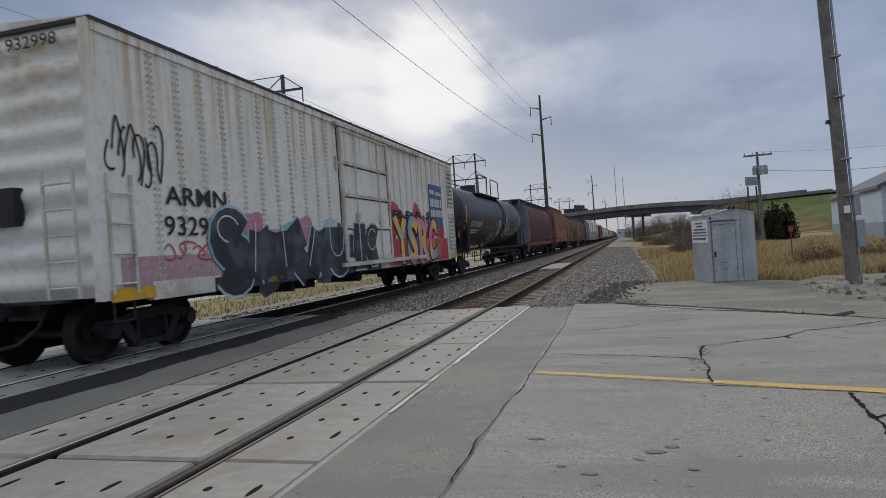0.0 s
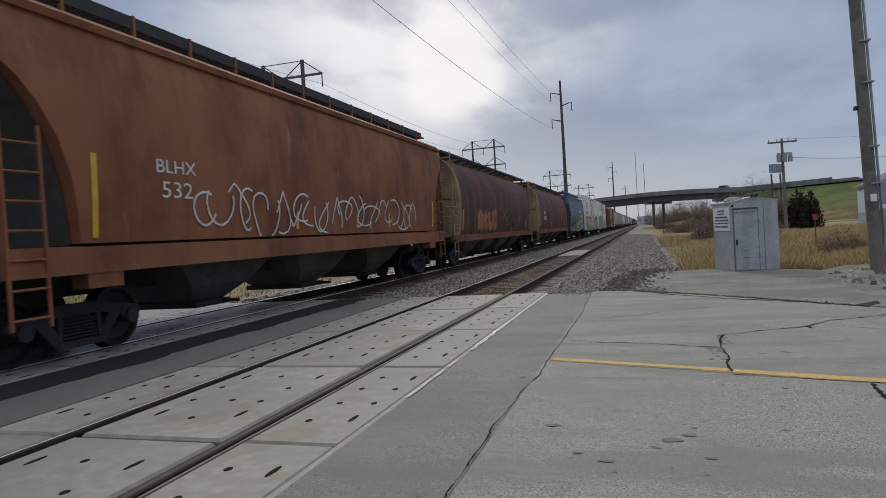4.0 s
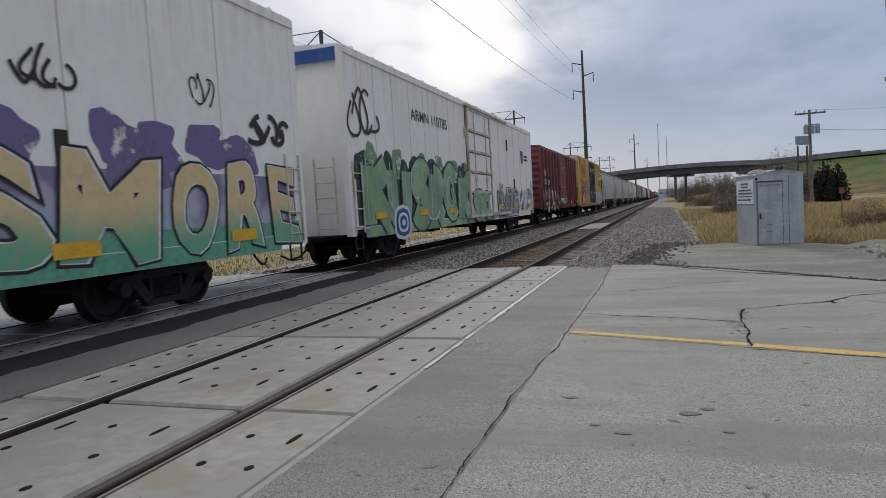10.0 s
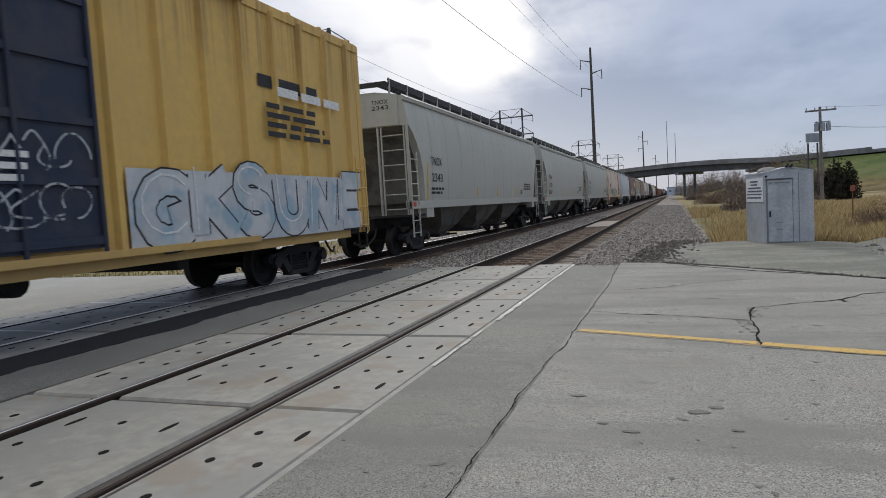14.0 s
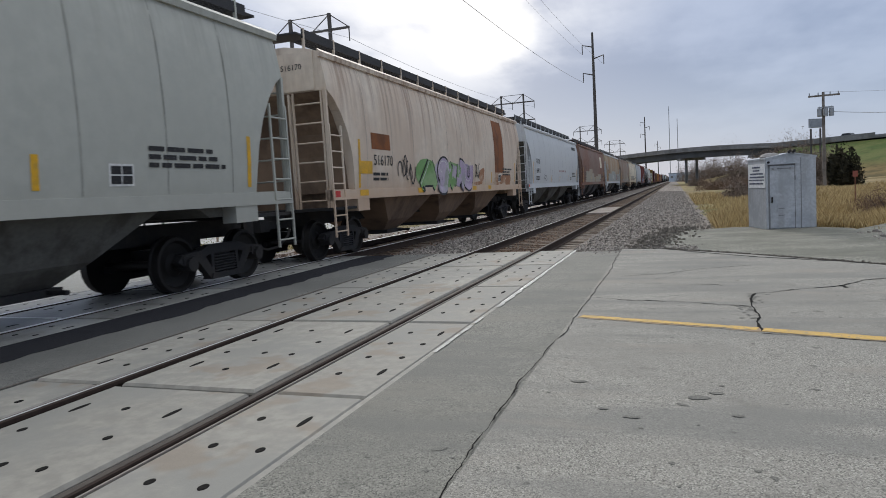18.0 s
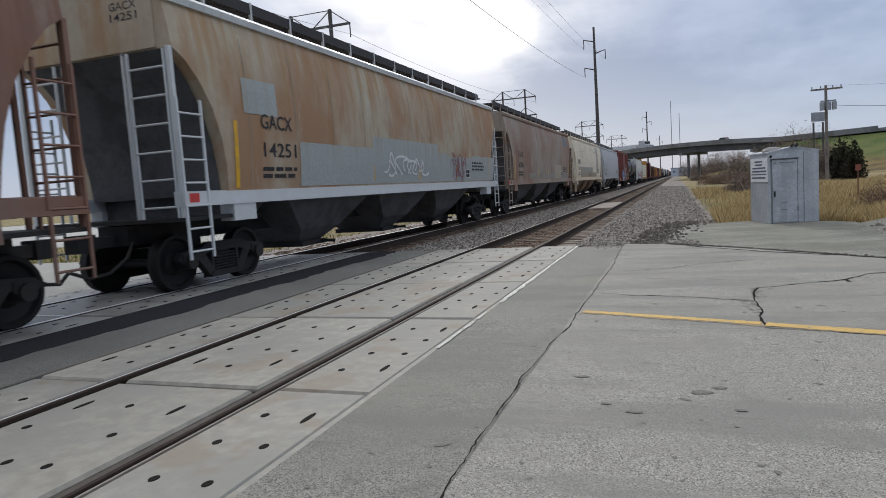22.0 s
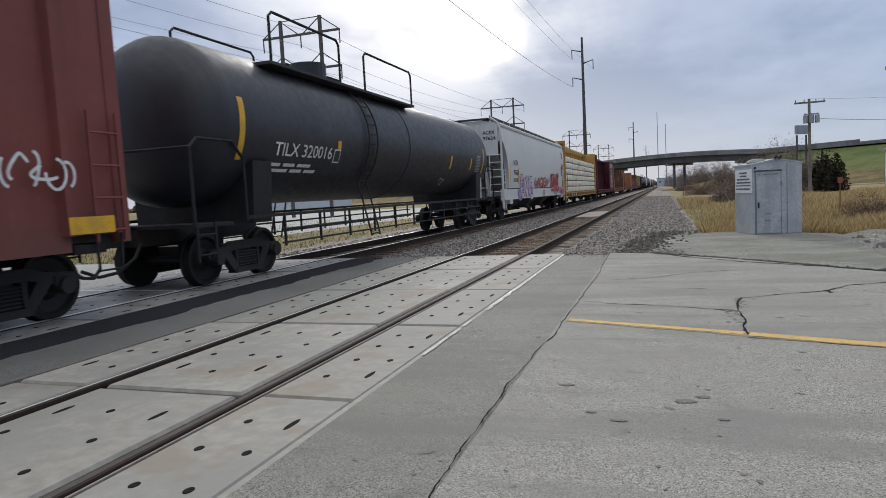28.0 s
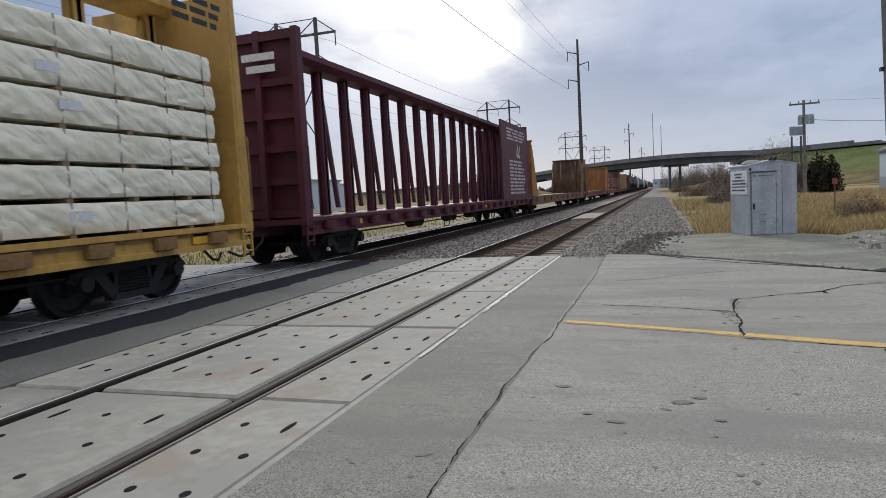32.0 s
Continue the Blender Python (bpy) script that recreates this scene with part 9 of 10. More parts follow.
BUNDLES = [bundle_mesh(s, n) for s, n in enumerate((4.50, 4.40, 4.46, 4.34))]
batten, strap = Geo(), Geo()
for q in (0.06, 0.3, 0.55, 0.8, 0.94):
    batten.box(0.02, 4.50 * q - 0.045, -0.04, 1.07, 4.50 * q + 0.045, 0.02)
for q in (0.08, 0.30, 0.50, 0.72, 0.92):
    strap.box(1.078, 4.50 * q - 0.007, 0.02, 1.092, 4.50 * q + 0.007, 0.44)
batten, strap = batten.mesh("batten", BATTEN), strap.mesh("strap", STRAP)
tag_mesh = Geo().box(1.097, 1.3, 0.20, 1.105, 1.65, 0.33).mesh("product_label", LABELS)
for sx in (1, -1):
    for i in range(5):
        for k in range(6):
            if k == 5 and i == 4 and sx < 0:
                continue
            S = 503.0 + 0.58 + i * 4.58
            m_ = pose(FAR_X + sx * 0.30, S + (0 if sx > 0 else 4.50), 1.12 + k * 0.477, 0, 0, 0 if sx > 0 else 180)
            lot = base("lumber_bundle", m_, "lumber bundle in pale wrap with black straps on a car", "lumber bundle", "bundles on the flat car")
            part("wrap", BUNDLES[(i * 3 + k * 2 + (sx > 0)) % 4], None, lot)
            part("battens", batten, None, lot)
            part("straps", strap, None, lot)
            if (i * 5 + k * 3) % 4 < 2:
                part("product_label", tag_mesh, None, lot).location = (0, 0.28 * ((i + 2 * k) % 3 - 1), 0.03 * ((k * 2 + i) % 3 - 1))
            MOVERS.append((lot, m_.translation.y))

# rusty steel cars behind
SCALE_R = mat("streaked dark rust", (0.115, 0.045, 0.030), 0.8, dirt=((0.21, 0.09, 0.045), 0.7), streak=((0.34, 0.26, 0.20), 0.6), scale=1.2)
AMBER_R = mat("orange-yellow rust", (0.34, 0.15, 0.05), 0.75, dirt=((0.22, 0.08, 0.035), 0.7), scale=1.0)
TAN_R = mat("tan box paint", (0.33, 0.25, 0.14), 0.7, dirt=((0.2, 0.13, 0.07), 0.6))
def bulkhead_flat(car, L, deck, front, rear):
    """Empty flat car with a plated bulkhead at each end."""
    part("deck", Geo().box(-1.45, 0.0, 0.98, 1.45, L, 1.14), TAN_R, car, "worn timber deck")
    for sx in (-1, 1):
        part("side_sill", Geo().prism([(sx * 1.36, 0.62), (sx * 1.50, 0.62), (sx * 1.50, 1.16), (sx * 1.36, 1.16)], 0.05, L - 0.05), deck, car)
        for i in range(10):
            part("stake_pocket", Geo().box(sx * 1.50, -0.10, 0.80, sx * 1.57, 0.10, 1.06), deck, car).location = (0, 1.4 + (L - 2.8) * i / 9, 0)
    for y, s, mt in ((0.15, 1, front), (L - 0.15, -1, rear)):
        b = part("bulkhead", Geo().box(-1.5, min(y, y + s * 0.10), 1.1, 1.5, max(y, y + s * 0.10), 4.35), mt, car, "rust-streaked plated bulkhead")
        for xx in (-1.44, -0.72, 0.0, 0.72, 1.44):
            part("stiffener", Geo().prism([(y + s * 0.09, 1.1), (y + s * 1.9, 1.1), (y + s * 0.5, 3.9), (y + s * 0.09, 4.33)], xx - 0.06, xx + 0.06, "x") if abs(xx) > 1 else Geo().box(xx - 0.06, min(y + s * 0.09, y + s * 0.2), 1.1, xx + 0.06, max(y + s * 0.09, y + s * 0.2), 4.3), mt, b)
        part("top_cap", Geo().box(-1.55, min(y - s * 0.02, y + s * 0.25), 4.35, 1.55, max(y - s * 0.02, y + s * 0.25), 4.43), mt, b)
    part("centre_sill", Geo().box(-0.3, 0.1, 0.6, 0.3, L - 0.1, 0.97), BLACK, car)
    running_gear(car, L, 2.2)


SCALE_R2 = mat("dark rust with pale streaks", (0.075, 0.034, 0.026), 0.8, cloud=((0.20, 0.10, 0.05), 0.6, 0.9), runs=((0.40, 0.30, 0.22), 0.8, 4.3, 3.2), scale=1.2)
for S, L, front, rear, text in ((554.9, 28.4, AMBER_R, SCALE_R2, "empty bulkhead flat car with rust-streaked end plates"), (584.9, 29.4, SCALE_R, AMBER_R, "empty bulkhead flat car with orange-rust end plates"),
                                (615.6, 31.0, AMBER_R, SCALE_R, "empty bulkhead flat car with pink ring graffiti"), (648.0, 27.0, SCALE_R, TAN_R, "empty bulkhead flat car with tan end plates")):
    c = railcar("bulkhead_flat_car", S, text, "railcar")
    bulkhead_flat(c, L, SCALE_R, front, rear)
    if S == 615.6:
        for x in (-0.85, 0.0, 0.85):
            for z in (2.0, 2.9):
                ring = [(x + 0.36 * math.cos(0.4488 * q), L - 0.29, z + 0.36 * math.sin(0.4488 * q)) for q in range(15)]
                part("graffiti", Geo().tube(ring, 0.05, 5), PINK, c, "pink ring graffiti")
c = railcar("boxcar", 676.2, "maroon steel boxcar in the train", "railcar")
box_body(c, 16.2, 1.48, 1.15, 4.3, OXIDE, OXIDE, 8, OXIDE)
side_posts(c, 1.48, [0.8 + 14.6 * i / 9 for i in range(10)], 1.1, 4.25, OXIDE)
house_fittings(c, 16.2, 1.52, 1.12, OXIDE, 2.6)
running_gear(c, 16.2, 2.2)

# far cars, seen small in the distance: tank cars and hoppers
far_tank = [m_ for m_ in MOVERS if m_[0].name.startswith("tank_car")][1][0]
far_hop = [m_ for m_ in MOVERS if m_[0].name.startswith("covered_hopper_car")]
S = 694.0
for i in range(16):
    src, L = (far_tank, 19.6) if i % 5 != 3 else (far_hop[7 + i % 3][0], 18.3)
    before = len(src.children)
    copy_ = copy_thing(src, pose(FAR_X, S, 0))
    WHEELS.extend(o for o in copy_.children_recursive if o.name.startswith("wheelset"))
    MOVERS.append((copy_, S))
    S += L + 1.6

# ---- hut, poles, wires ----
HUT_PAINT = mat("dull silver paint", (0.47, 0.495, 0.53), 0.55, 0.1, dirt=((0.36, 0.385, 0.425), 0.8), streak=((0.30, 0.30, 0.31), 0.5), spot=((0.55, 0.575, 0.61), 0.5, 5.0), scale=2.5, bump=0.25, bump_scale=4)
HUT_EDGE = mat("dark door gap", (0.20, 0.205, 0.215), 0.7)
hut = base("signal_hut", pose(2.127, 17.947, -0.015, 0, 0, 14), "small silver metal signal hut with low gable on a concrete apron", "hut")
FW, SW, EV, PK = 1.19, 1.21, 1.76, 1.86
part("wall_box", Geo().prism([(0, 0.0), (FW, 0.0), (FW, EV), (FW / 2, PK), (0, EV)], 0.0, SW), HUT_PAINT, hut, bevel=0.012)
part("roof_sheet", Geo().prism([(-0.012, EV - 0.03), (FW / 2, PK - 0.002), (FW + 0.012, EV - 0.03), (FW + 0.012, EV + 0.008), (FW / 2, PK + 0.018), (-0.012, EV + 0.008)], -0.012, SW + 0.012), HUT_PAINT, hut)
part("roof_vent", Geo().loft([[(0.27 + 0.24 * k * math.cos(a), 0.42 + 0.26 * k * math.sin(a), z) for a in [6.283 * i / 16 for i in range(16)]] for k, z in ((1.0, EV + 0.0), (1.0, EV + 0.05), (0.8, EV + 0.11), (0.4, EV + 0.14))]), mat("dusty vent metal", (0.30, 0.29, 0.28), 0.7, dirt=((0.18, 0.17, 0.16), 0.7), scale=4), hut, smooth=True)
door = part("door", Geo().box(0.20, -0.022, 0.03, 0.78, 0.002, 1.56), HUT_PAINT, hut, "flush metal door")
door.location.x = -0.11
part("door_frame", Geo().box(0.165, -0.014, 0.0, 0.197, 0.003, 1.60).box(0.783, -0.014, 0.0, 0.80, 0.003, 1.60).box(0.165, -0.014, 1.563, 0.80, 0.003, 1.60), HUT_EDGE, door)
part("door_hood", Geo().box(0.14, -0.06, 1.60, 0.83, 0.0, 1.625), HUT_PAINT, door)
part("door_plate", Geo().box(0.22, -0.030, 1.45, 0.76, -0.021, 1.53), mat("dull name plate", (0.40, 0.41, 0.43), 0.6), door)
part("plate_print", Geo().box(0.25, -0.033, 1.475, 0.29, -0.029, 1.51).box(0.36, -0.033, 1.48, 0.70, -0.029, 1.505), HUT_EDGE, door)
part("handle", Geo().box(0.225, -0.055, 0.66, 0.255, -0.02, 0.80), BLACK, door, "black lever handle")
part("louvre", Geo().box(0.37, -0.032, 0.27, 0.55, -0.021, 0.62), HUT_PAINT, door)
part("louvre_gap", Geo().box(0.39, -0.034, 0.33, 0.53, -0.0315, 0.35).box(0.39, -0.034, 0.50, 0.53, -0.0315, 0.52), HUT_EDGE, door)
part("seam", Geo().box(0.825, -0.008, 0.0, 0.838, 0.002, EV - 0.02), HUT_EDGE, hut)
part("hinge", Geo().box(0.775, -0.03, 0.3, 0.805, -0.02, 0.4), HUT_EDGE, door)
part("hinge", Geo().box(0.775, -0.03, 1.2, 0.805, -0.02, 1.3), HUT_EDGE, door)
SIGN_W = mat("white sign", (0.86, 0.87, 0.88), 0.5, dirt=((0.74, 0.74, 0.73), 0.4))
sign = part("notice_sign", Geo().box(-0.016, 0.03, 1.04, -0.002, 1.12, 1.64), SIGN_W, hut, "white notice with rows of black print")
g = Geo()
for r, (wd, h) in enumerate(((0.6, 0.055), (0.5, 0.05), (0.95, 0.055), (1.0, 0.055), (1.15, 0.04), (1.1, 0.055))):
    z, y = 1.575 - r * 0.082, 0.58 + wd * 0.42
    while y > 0.58 - wd * 0.42:
        k = rnd(0.06, 0.16)
        g.box(-0.022, max(y - k, 0.08), z - h * 0.72, -0.015, y, z)
        y -= k + 0.025
part("print_block", g, mat("dark blue print", (0.09, 0.10, 0.16), 0.6), sign)
part("junction_fitting", Geo().cyl((0.06, -0.03, EV - 0.1), (0.06, 0.0, EV - 0.1), 0.03, 8), BLACK, hut)
part("roof_lamp", Geo().cyl((FW / 2 - 0.05, -0.02, PK + 0.03), (FW / 2 - 0.05, -0.10, PK + 0.05), 0.035, 8).cyl((FW / 2 + 0.05, -0.02, PK + 0.03), (FW / 2 + 0.05, -0.10, PK + 0.05), 0.035, 8), BLACK, hut)

WOOD_POLE = mat("grey weathered pole wood", (0.20, 0.18, 0.165), 0.9, dirt=((0.09, 0.08, 0.072), 0.7), streak=((0.24, 0.215, 0.19), 0.5), scale=3, bump=0.4, bump_scale=30)
GALV = mat("galvanised steel", (0.36, 0.38, 0.40), 0.45, 0.6, dirt=((0.25, 0.26, 0.27), 0.5))
CORTEN = mat("dark steel pole", (0.085, 0.078, 0.075), 0.7, dirt=((0.055, 0.05, 0.048), 0.6))
WIRE = mat("weathered grey wire", (0.42, 0.44, 0.47), 0.8, spec=0.1)

pole = base("utility_pole", pose(4.86, 16.35, -0.3, -1.0, -1.6, 0), "grey weathered wooden utility pole with conduit and meter box", "pole")
part("shaft", Geo().cyl((0, 0, 0), (0, 0, 12.5), 0.135, 20, 0.10), WOOD_POLE, pole, smooth=True)
part("conduit", Geo().cyl((0.175, -0.02, 0.05), (0.15, -0.02, 7.2), 0.028, 8).cyl((0.21, 0.05, 0.05), (0.20, 0.05, 1.2), 0.022, 8), GALV, pole)
part("meter_box", Geo().box(0.16, -0.10, 1.05, 0.34, 0.10, 1.65), GALV, pole, "grey meter box", bevel=0.012)
part("upper_box", Geo().box(0.16, -0.08, 1.75, 0.30, 0.08, 2.25), GALV, pole, bevel=0.012)
part("number_tag", Geo().box(-0.06, -0.160, 1.82, 0.06, -0.150, 1.98), SIGN_W, pole)
for z in (2.2, 3.0, 4.4, 5.3):
    part("conduit_strap", Geo().box(-0.02, -0.165, z, 0.2, 0.06, z + 0.03), GALV, pole)
part("guy_clamp", Geo().box(-0.19, -0.06, 3.85, 0.06, 0.06, 3.93), BLACK, pole)

far_pole = base("utility_pole", pose(12.85, 67.7, -0.35), "wooden utility pole with crossarm and transformers", "pole")
part("shaft", Geo().cyl((0, 0, 0), (-0.05, 0, 8.75), 0.16, 14, 0.11), WOOD_POLE, far_pole, smooth=True)
arm = part("crossarm", Geo().box(-1.25, -0.07, 8.35, 1.25, 0.05, 8.50), WOOD_POLE, far_pole)
for xx in (-1.15, -0.45, 0.5, 1.15):
    part("insulator", Geo().cyl((xx, 0, 8.5), (xx, 0, 8.72), 0.045, 8), GALV, arm)
for xx in (-0.45, 0.05, 0.50):
    part("transformer", Geo().cyl((xx + 0.05, -0.25, 6.55), (xx + 0.05, -0.25, 7.25), 0.20, 14).cyl((xx + 0.05, -0.25, 7.25), (xx + 0.05, -0.25, 7.45), 0.03, 6), GALV, far_pole, "grey can transformer")
part("brace", Geo().box(-0.5, -0.1, 7.3, 0.75, 0.0, 7.42), GALV, far_pole)

stand = base("elevated_sign_stand", pose(15.1, 84, -0.3, 0, 0, 30), "small grey elevated panel on steel posts", "sign stand")
part("sign_box", Geo().box(-0.80, -0.1, 6.5, 0.80, 0.12, 7.5), GALV, stand)
for xx in (-0.6, 0.6):
    part("post", Geo().box(xx - 0.07, -0.07, 0, xx + 0.07, 0.07, 6.4), CORTEN, stand)

marker = base("marker_post", pose(6.85, 30.4, -0.3), "thin rusty marker post with a red plate", "marker post")
part("post", Geo().cyl((0, 0, 0), (0, 0, 1.55), 0.022, 8), RUST_SILL, marker)
part("plate", Geo().box(-0.09, -0.03, 1.34, 0.09, -0.018, 1.58), mat("faded red plate", (0.26, 0.085, 0.06), 0.7), marker, "faded red plate")

# steel transmission poles along the railway; each with two arms left and one right
TP = [(-13.9, 128.6), (-11.9, 308), (-10.9, 502)]
for i, (x, y) in enumerate(TP + [(-15.5, -52)]):
    p = base("transmission_pole", pose(x, y, -0.4), "tall dark steel transmission pole with short davit arms", "pole", "transmission poles along the railway")
    part("shaft", Geo().cyl((0, 0, 0), (0, 0, 30.3), 0.42, 14, 0.20), CORTEN, p, smooth=True)
    for z, s in ((27.6, -1), (22.4, -1), (25.4, 1)):
        a = part("davit_arm", Geo().cyl((0, 0, z), (s * 2.0, 0, z + 0.55), 0.13, 8, 0.07), CORTEN, p)
        part("insulator", Geo().cyl((s * 1.95, 0, z + 0.5), (s * 1.95, 0, z - 1.2), 0.08, 8), CORTEN, a)


def wire(a, b, sag, r=0.016, n=24, name="overhead_wire"):
    r *= 1.1
    a, b = Vector(a), Vector(b)
    pts = [a.lerp(b, i / n) - Vector((0, 0, 4 * sag * (i / n) * (1 - i / n))) for i in range(n + 1)]
    return tagged(part(name, Geo().tube(pts, r, 6), WIRE, None, "thin grey overhead wire between poles", True), "", "wire", "overhead wires")


P0, P1, P2 = (-15.5, -52), TP[0], TP[1]
for s, z, sag in ((-1, 20.8, 3.3), (-1, 26.0, 2.6), (1, 23.8, 3.6)):
    wire((P0[0] + s * 1.95, P0[1], z), (P1[0] + s * 1.95, P1[1], z), sag, 0.022 if (s, z) == (-1, 20.8) else 0.014)
wire((12.8, 67.7, 6.7), (32.0, 62.0, 6.6), 0.9, 0.022)
wire((12.8, 67.7, 8.4), (40.0, 66.0, 8.8), 0.8, 0.010)

# lattice H-frame towers of the second line
for x, y in ((-38.1, 66), (-33.2, 142.7), (-28.5, 236), (-27.0, 330), (-43, -12)):
    tw = base("lattice_tower", pose(x, y, -0.3, 0, 0, 0), "grey steel H-frame transmission tower with braced crossarms", "tower", "H-frame towers")
    for sx in (-2.5, 2.5):
        part("leg", Geo().box(sx - 0.16, -0.16, 0, sx + 0.16, 0.16, 22.3), CORTEN, tw)
    for z, half in ((20.5, 4.9), (16.6, 4.9)):
        a = part("crossarm", Geo().box(-half, -0.10, z - 0.12, half, 0.10, z + 0.12), CORTEN, tw)
        for sx in (-1, 1):
            part("brace", Geo().cyl((sx * half, 0, z), (sx * 2.5, 0, z + 1.7), 0.06, 6).cyl((sx * 0.2, 0, z), (sx * 2.5, 0, z + 1.7), 0.06, 6), CORTEN, a)
            part("insulator", Geo().cyl((sx * (half - 0.05), 0, z), (sx * (half - 0.05), 0, z - 1.5), 0.07, 6), CORTEN, a)
        part("insulator", Geo().cyl((0, 0, z), (0, 0, z - 1.5), 0.07, 6), CORTEN, a)
    part("top_tie", Geo().cyl((-2.5, 0, 22.2), (2.5, 0, 22.2), 0.05, 6), CORTEN, tw)
    part("cross_brace", Geo().cyl((-2.5, 0, 8), (2.5, 0, 16), 0.08, 6).cyl((2.5, 0, 8), (-2.5, 0, 16), 0.08, 6), CORTEN, tw)
for dx in (-4.9, 0, 4.9):
    for z in (19.0, 15.1):
        wire((-43 + dx, -12, z), (-38.1 + dx, 66, z), 1.2, 0.018)
        wire((-38.1 + dx, 66, z), (-33.2 + dx, 142.7, z), 1.2, 0.02)

for x, y, h in ((-8.0, 1500, 158), (8.5, 1500, 131)):
    mast = base("radio_mast", pose(x, y, -0.3), "slender grey radio mast far away", "mast")
    part("shaft", Geo().cyl((0, 0, 0), (0, 0, h), 0.9, 6, 0.6), GALV, mast)
for x, y, h in ((-16, 420, 14), (-22, 380, 16), (22, 420, 12)):
    far_p = base("utility_pole", pose(x, y, -0.3), "distant wooden utility pole with crossarm", "pole")
    part("shaft", Geo().cyl((0, 0, 0), (0, 0, h), 0.2, 8, 0.14), WOOD_POLE, far_p)
    part("crossarm", Geo().box(-1.4, -0.1, h - 0.9, 1.4, 0.1, h - 0.65), WOOD_POLE, far_p)

# ---- road overpass: its line is skewed to the tracks; a runs along it, b across ----
DECK_C, DECK_U = Vector((4.0, 218.0, 0)), Vector((0.7071, -0.7071, 0))
DECK_N = Vector((-0.7071, -0.7071, 0))


def deck_pose(a, z=0.0, turn=0.0):
    p = DECK_C + DECK_U * a
    return pose(p.x, p.y, z, 0, 0, -45 + turn)


def crest(a):
    """Height of the roadway along the overpass."""
    d = a + 6
    return max(8.35, 9.85 - 0.0009 * d * d) if d > 0 else max(7.0, 9.85 - 0.0004 * d * d)


BRIDGE = mat("weathered bridge concrete", (0.22, 0.22, 0.22), 0.85, dirt=((0.11, 0.108, 0.105), 0.6), streak=((0.10, 0.095, 0.09), 0.5), scale=0.5)
GIRDER = mat("dark bridge girder", (0.085, 0.088, 0.09), 0.75, dirt=((0.05, 0.05, 0.05), 0.5), scale=0.5)
bridge = base("overpass", deck_pose(0), "long grey road overpass on concrete piers", "bridge")


def along(x0, x1, b0, b1, lo, hi, step=8.0):
    """A beam that follows the crest between a = x0 and x1."""
    n = max(1, int((x1 - x0) / step))
    rings = []
    for i in range(n + 1):
        a = x0 + (x1 - x0) * i / n
        rings.append([(a, b0, crest(a) + lo), (a, b1, crest(a) + lo), (a, b1, crest(a) + hi), (a, b0, crest(a) + hi)])
    return Geo().loft(rings)


part("deck", along(-330, 420, -5.6, 5.6, -0.42, 0.0), BRIDGE, bridge)
for b in (-5.4, 5.4):
    part("parapet", along(-330, 60, b - 0.15, b + 0.15, 0.0, 0.85), BRIDGE, bridge, "concrete parapet")
for b in (-4.4, -1.5, 1.5, 4.4):
    part("girder", along(-120, 34, b - 0.3, b + 0.3, -2.25, -0.42), GIRDER, bridge, "dark steel girder")
for a in (-88, -58, -28, 1.5, 27):
    pier = part("pier_cap", Geo().box(a - 0.6, -5.4, crest(a) - 2.9, a + 0.6, 5.4, crest(a) - 2.26), BRIDGE, bridge, "pier cap beam")
    for b in (-2.2, 2.2):
        part("column", Geo().cyl((a, b, -0.4), (a, b, crest(a) - 2.9), 0.42, 14), BRIDGE, pier)


def hill_cover():
    m = bpy.data.materials.new("embankment grass")
    m.use_nodes = True
    k = Nodes(m.node_tree)
    out, sh = k.n("ShaderNodeOutputMaterial"), k.n("ShaderNodeBsdfPrincipled")
    k.link(sh.outputs[0], out.inputs[0])
    tc = k.n("ShaderNodeTexCoord").outputs["Object"]
    green = k.mix(k.ramp(k.noise(tc, 0.12, 5, 0.6), 0.4, 0.6), (0.075, 0.115, 0.034), (0.130, 0.145, 0.052))
    brown = k.mix(k.ramp(k.noise(tc, 0.2, 6, 0.6, shift=(3, 1, 0)), 0.4, 0.62), (0.20, 0.145, 0.065), (0.105, 0.085, 0.040))
    sepz = k.n("ShaderNodeSeparateXYZ")
    k.link(tc, sepz.inputs[0])
    lift = k.math("ADD", sepz.outputs[2], k.math("MULTIPLY", k.noise(tc, 0.06, 4, 0.6), 7.0))
    col = k.mix(k.ramp(lift, 4.2, 7.4), brown, green)
    col = k.mix(k.math("MULTIPLY", k.ramp(k.noise(tc, 1.6, 6, 0.7), 0.45, 0.75), 0.7), col, (0.065, 0.06, 0.028))
    k.link(col, sh.inputs["Base Color"])
    sh.inputs["Roughness"].default_value = 1.0
    sh.inputs["Specular IOR Level"].default_value = 0.1
    return m


HILL = hill_cover()
for name, a0, a1, face, lbl in (("embankment_right", 26, 430, 34, "grassy road embankment, brown below and green on top"), ("embankment_left", -340, -84, 22, "grassy road embankment beyond the tracks")):
    g, rows = Geo(), []
    n, bs = 70, [-40, -24, -14, -7, -5.8, 5.8, 7.5, 12, 17, 22, 28, 34, 42, 52, 64]
    for i in range(n + 1):
        a = a0 + (a1 - a0) * i / n
        row = []
        for b in bs:
            top = crest(a) - 0.45
            e = max(0.0, abs(b) - 5.8) / (face if b > 0 else 24)
            z = top * (1 - min(1, e) ** 0.8)
            toe = min(1.0, ((a - a0) if a0 > 0 else (a1 - a)) / 14 + (0.25 if abs(b) < 6 else 0))
            z = z * toe + noise.noise((a * 0.09, b * 0.09, 3)) * 0.55 * (1 if abs(b) > 7 else 0.05) - 0.35
            row.append((a, -b, z))
        rows.append(row)
    g.loft(rows, caps=False, closed=False)
    ob = structure(name, g, HILL, lbl, True)
    ob.matrix_world = deck_pose(0)

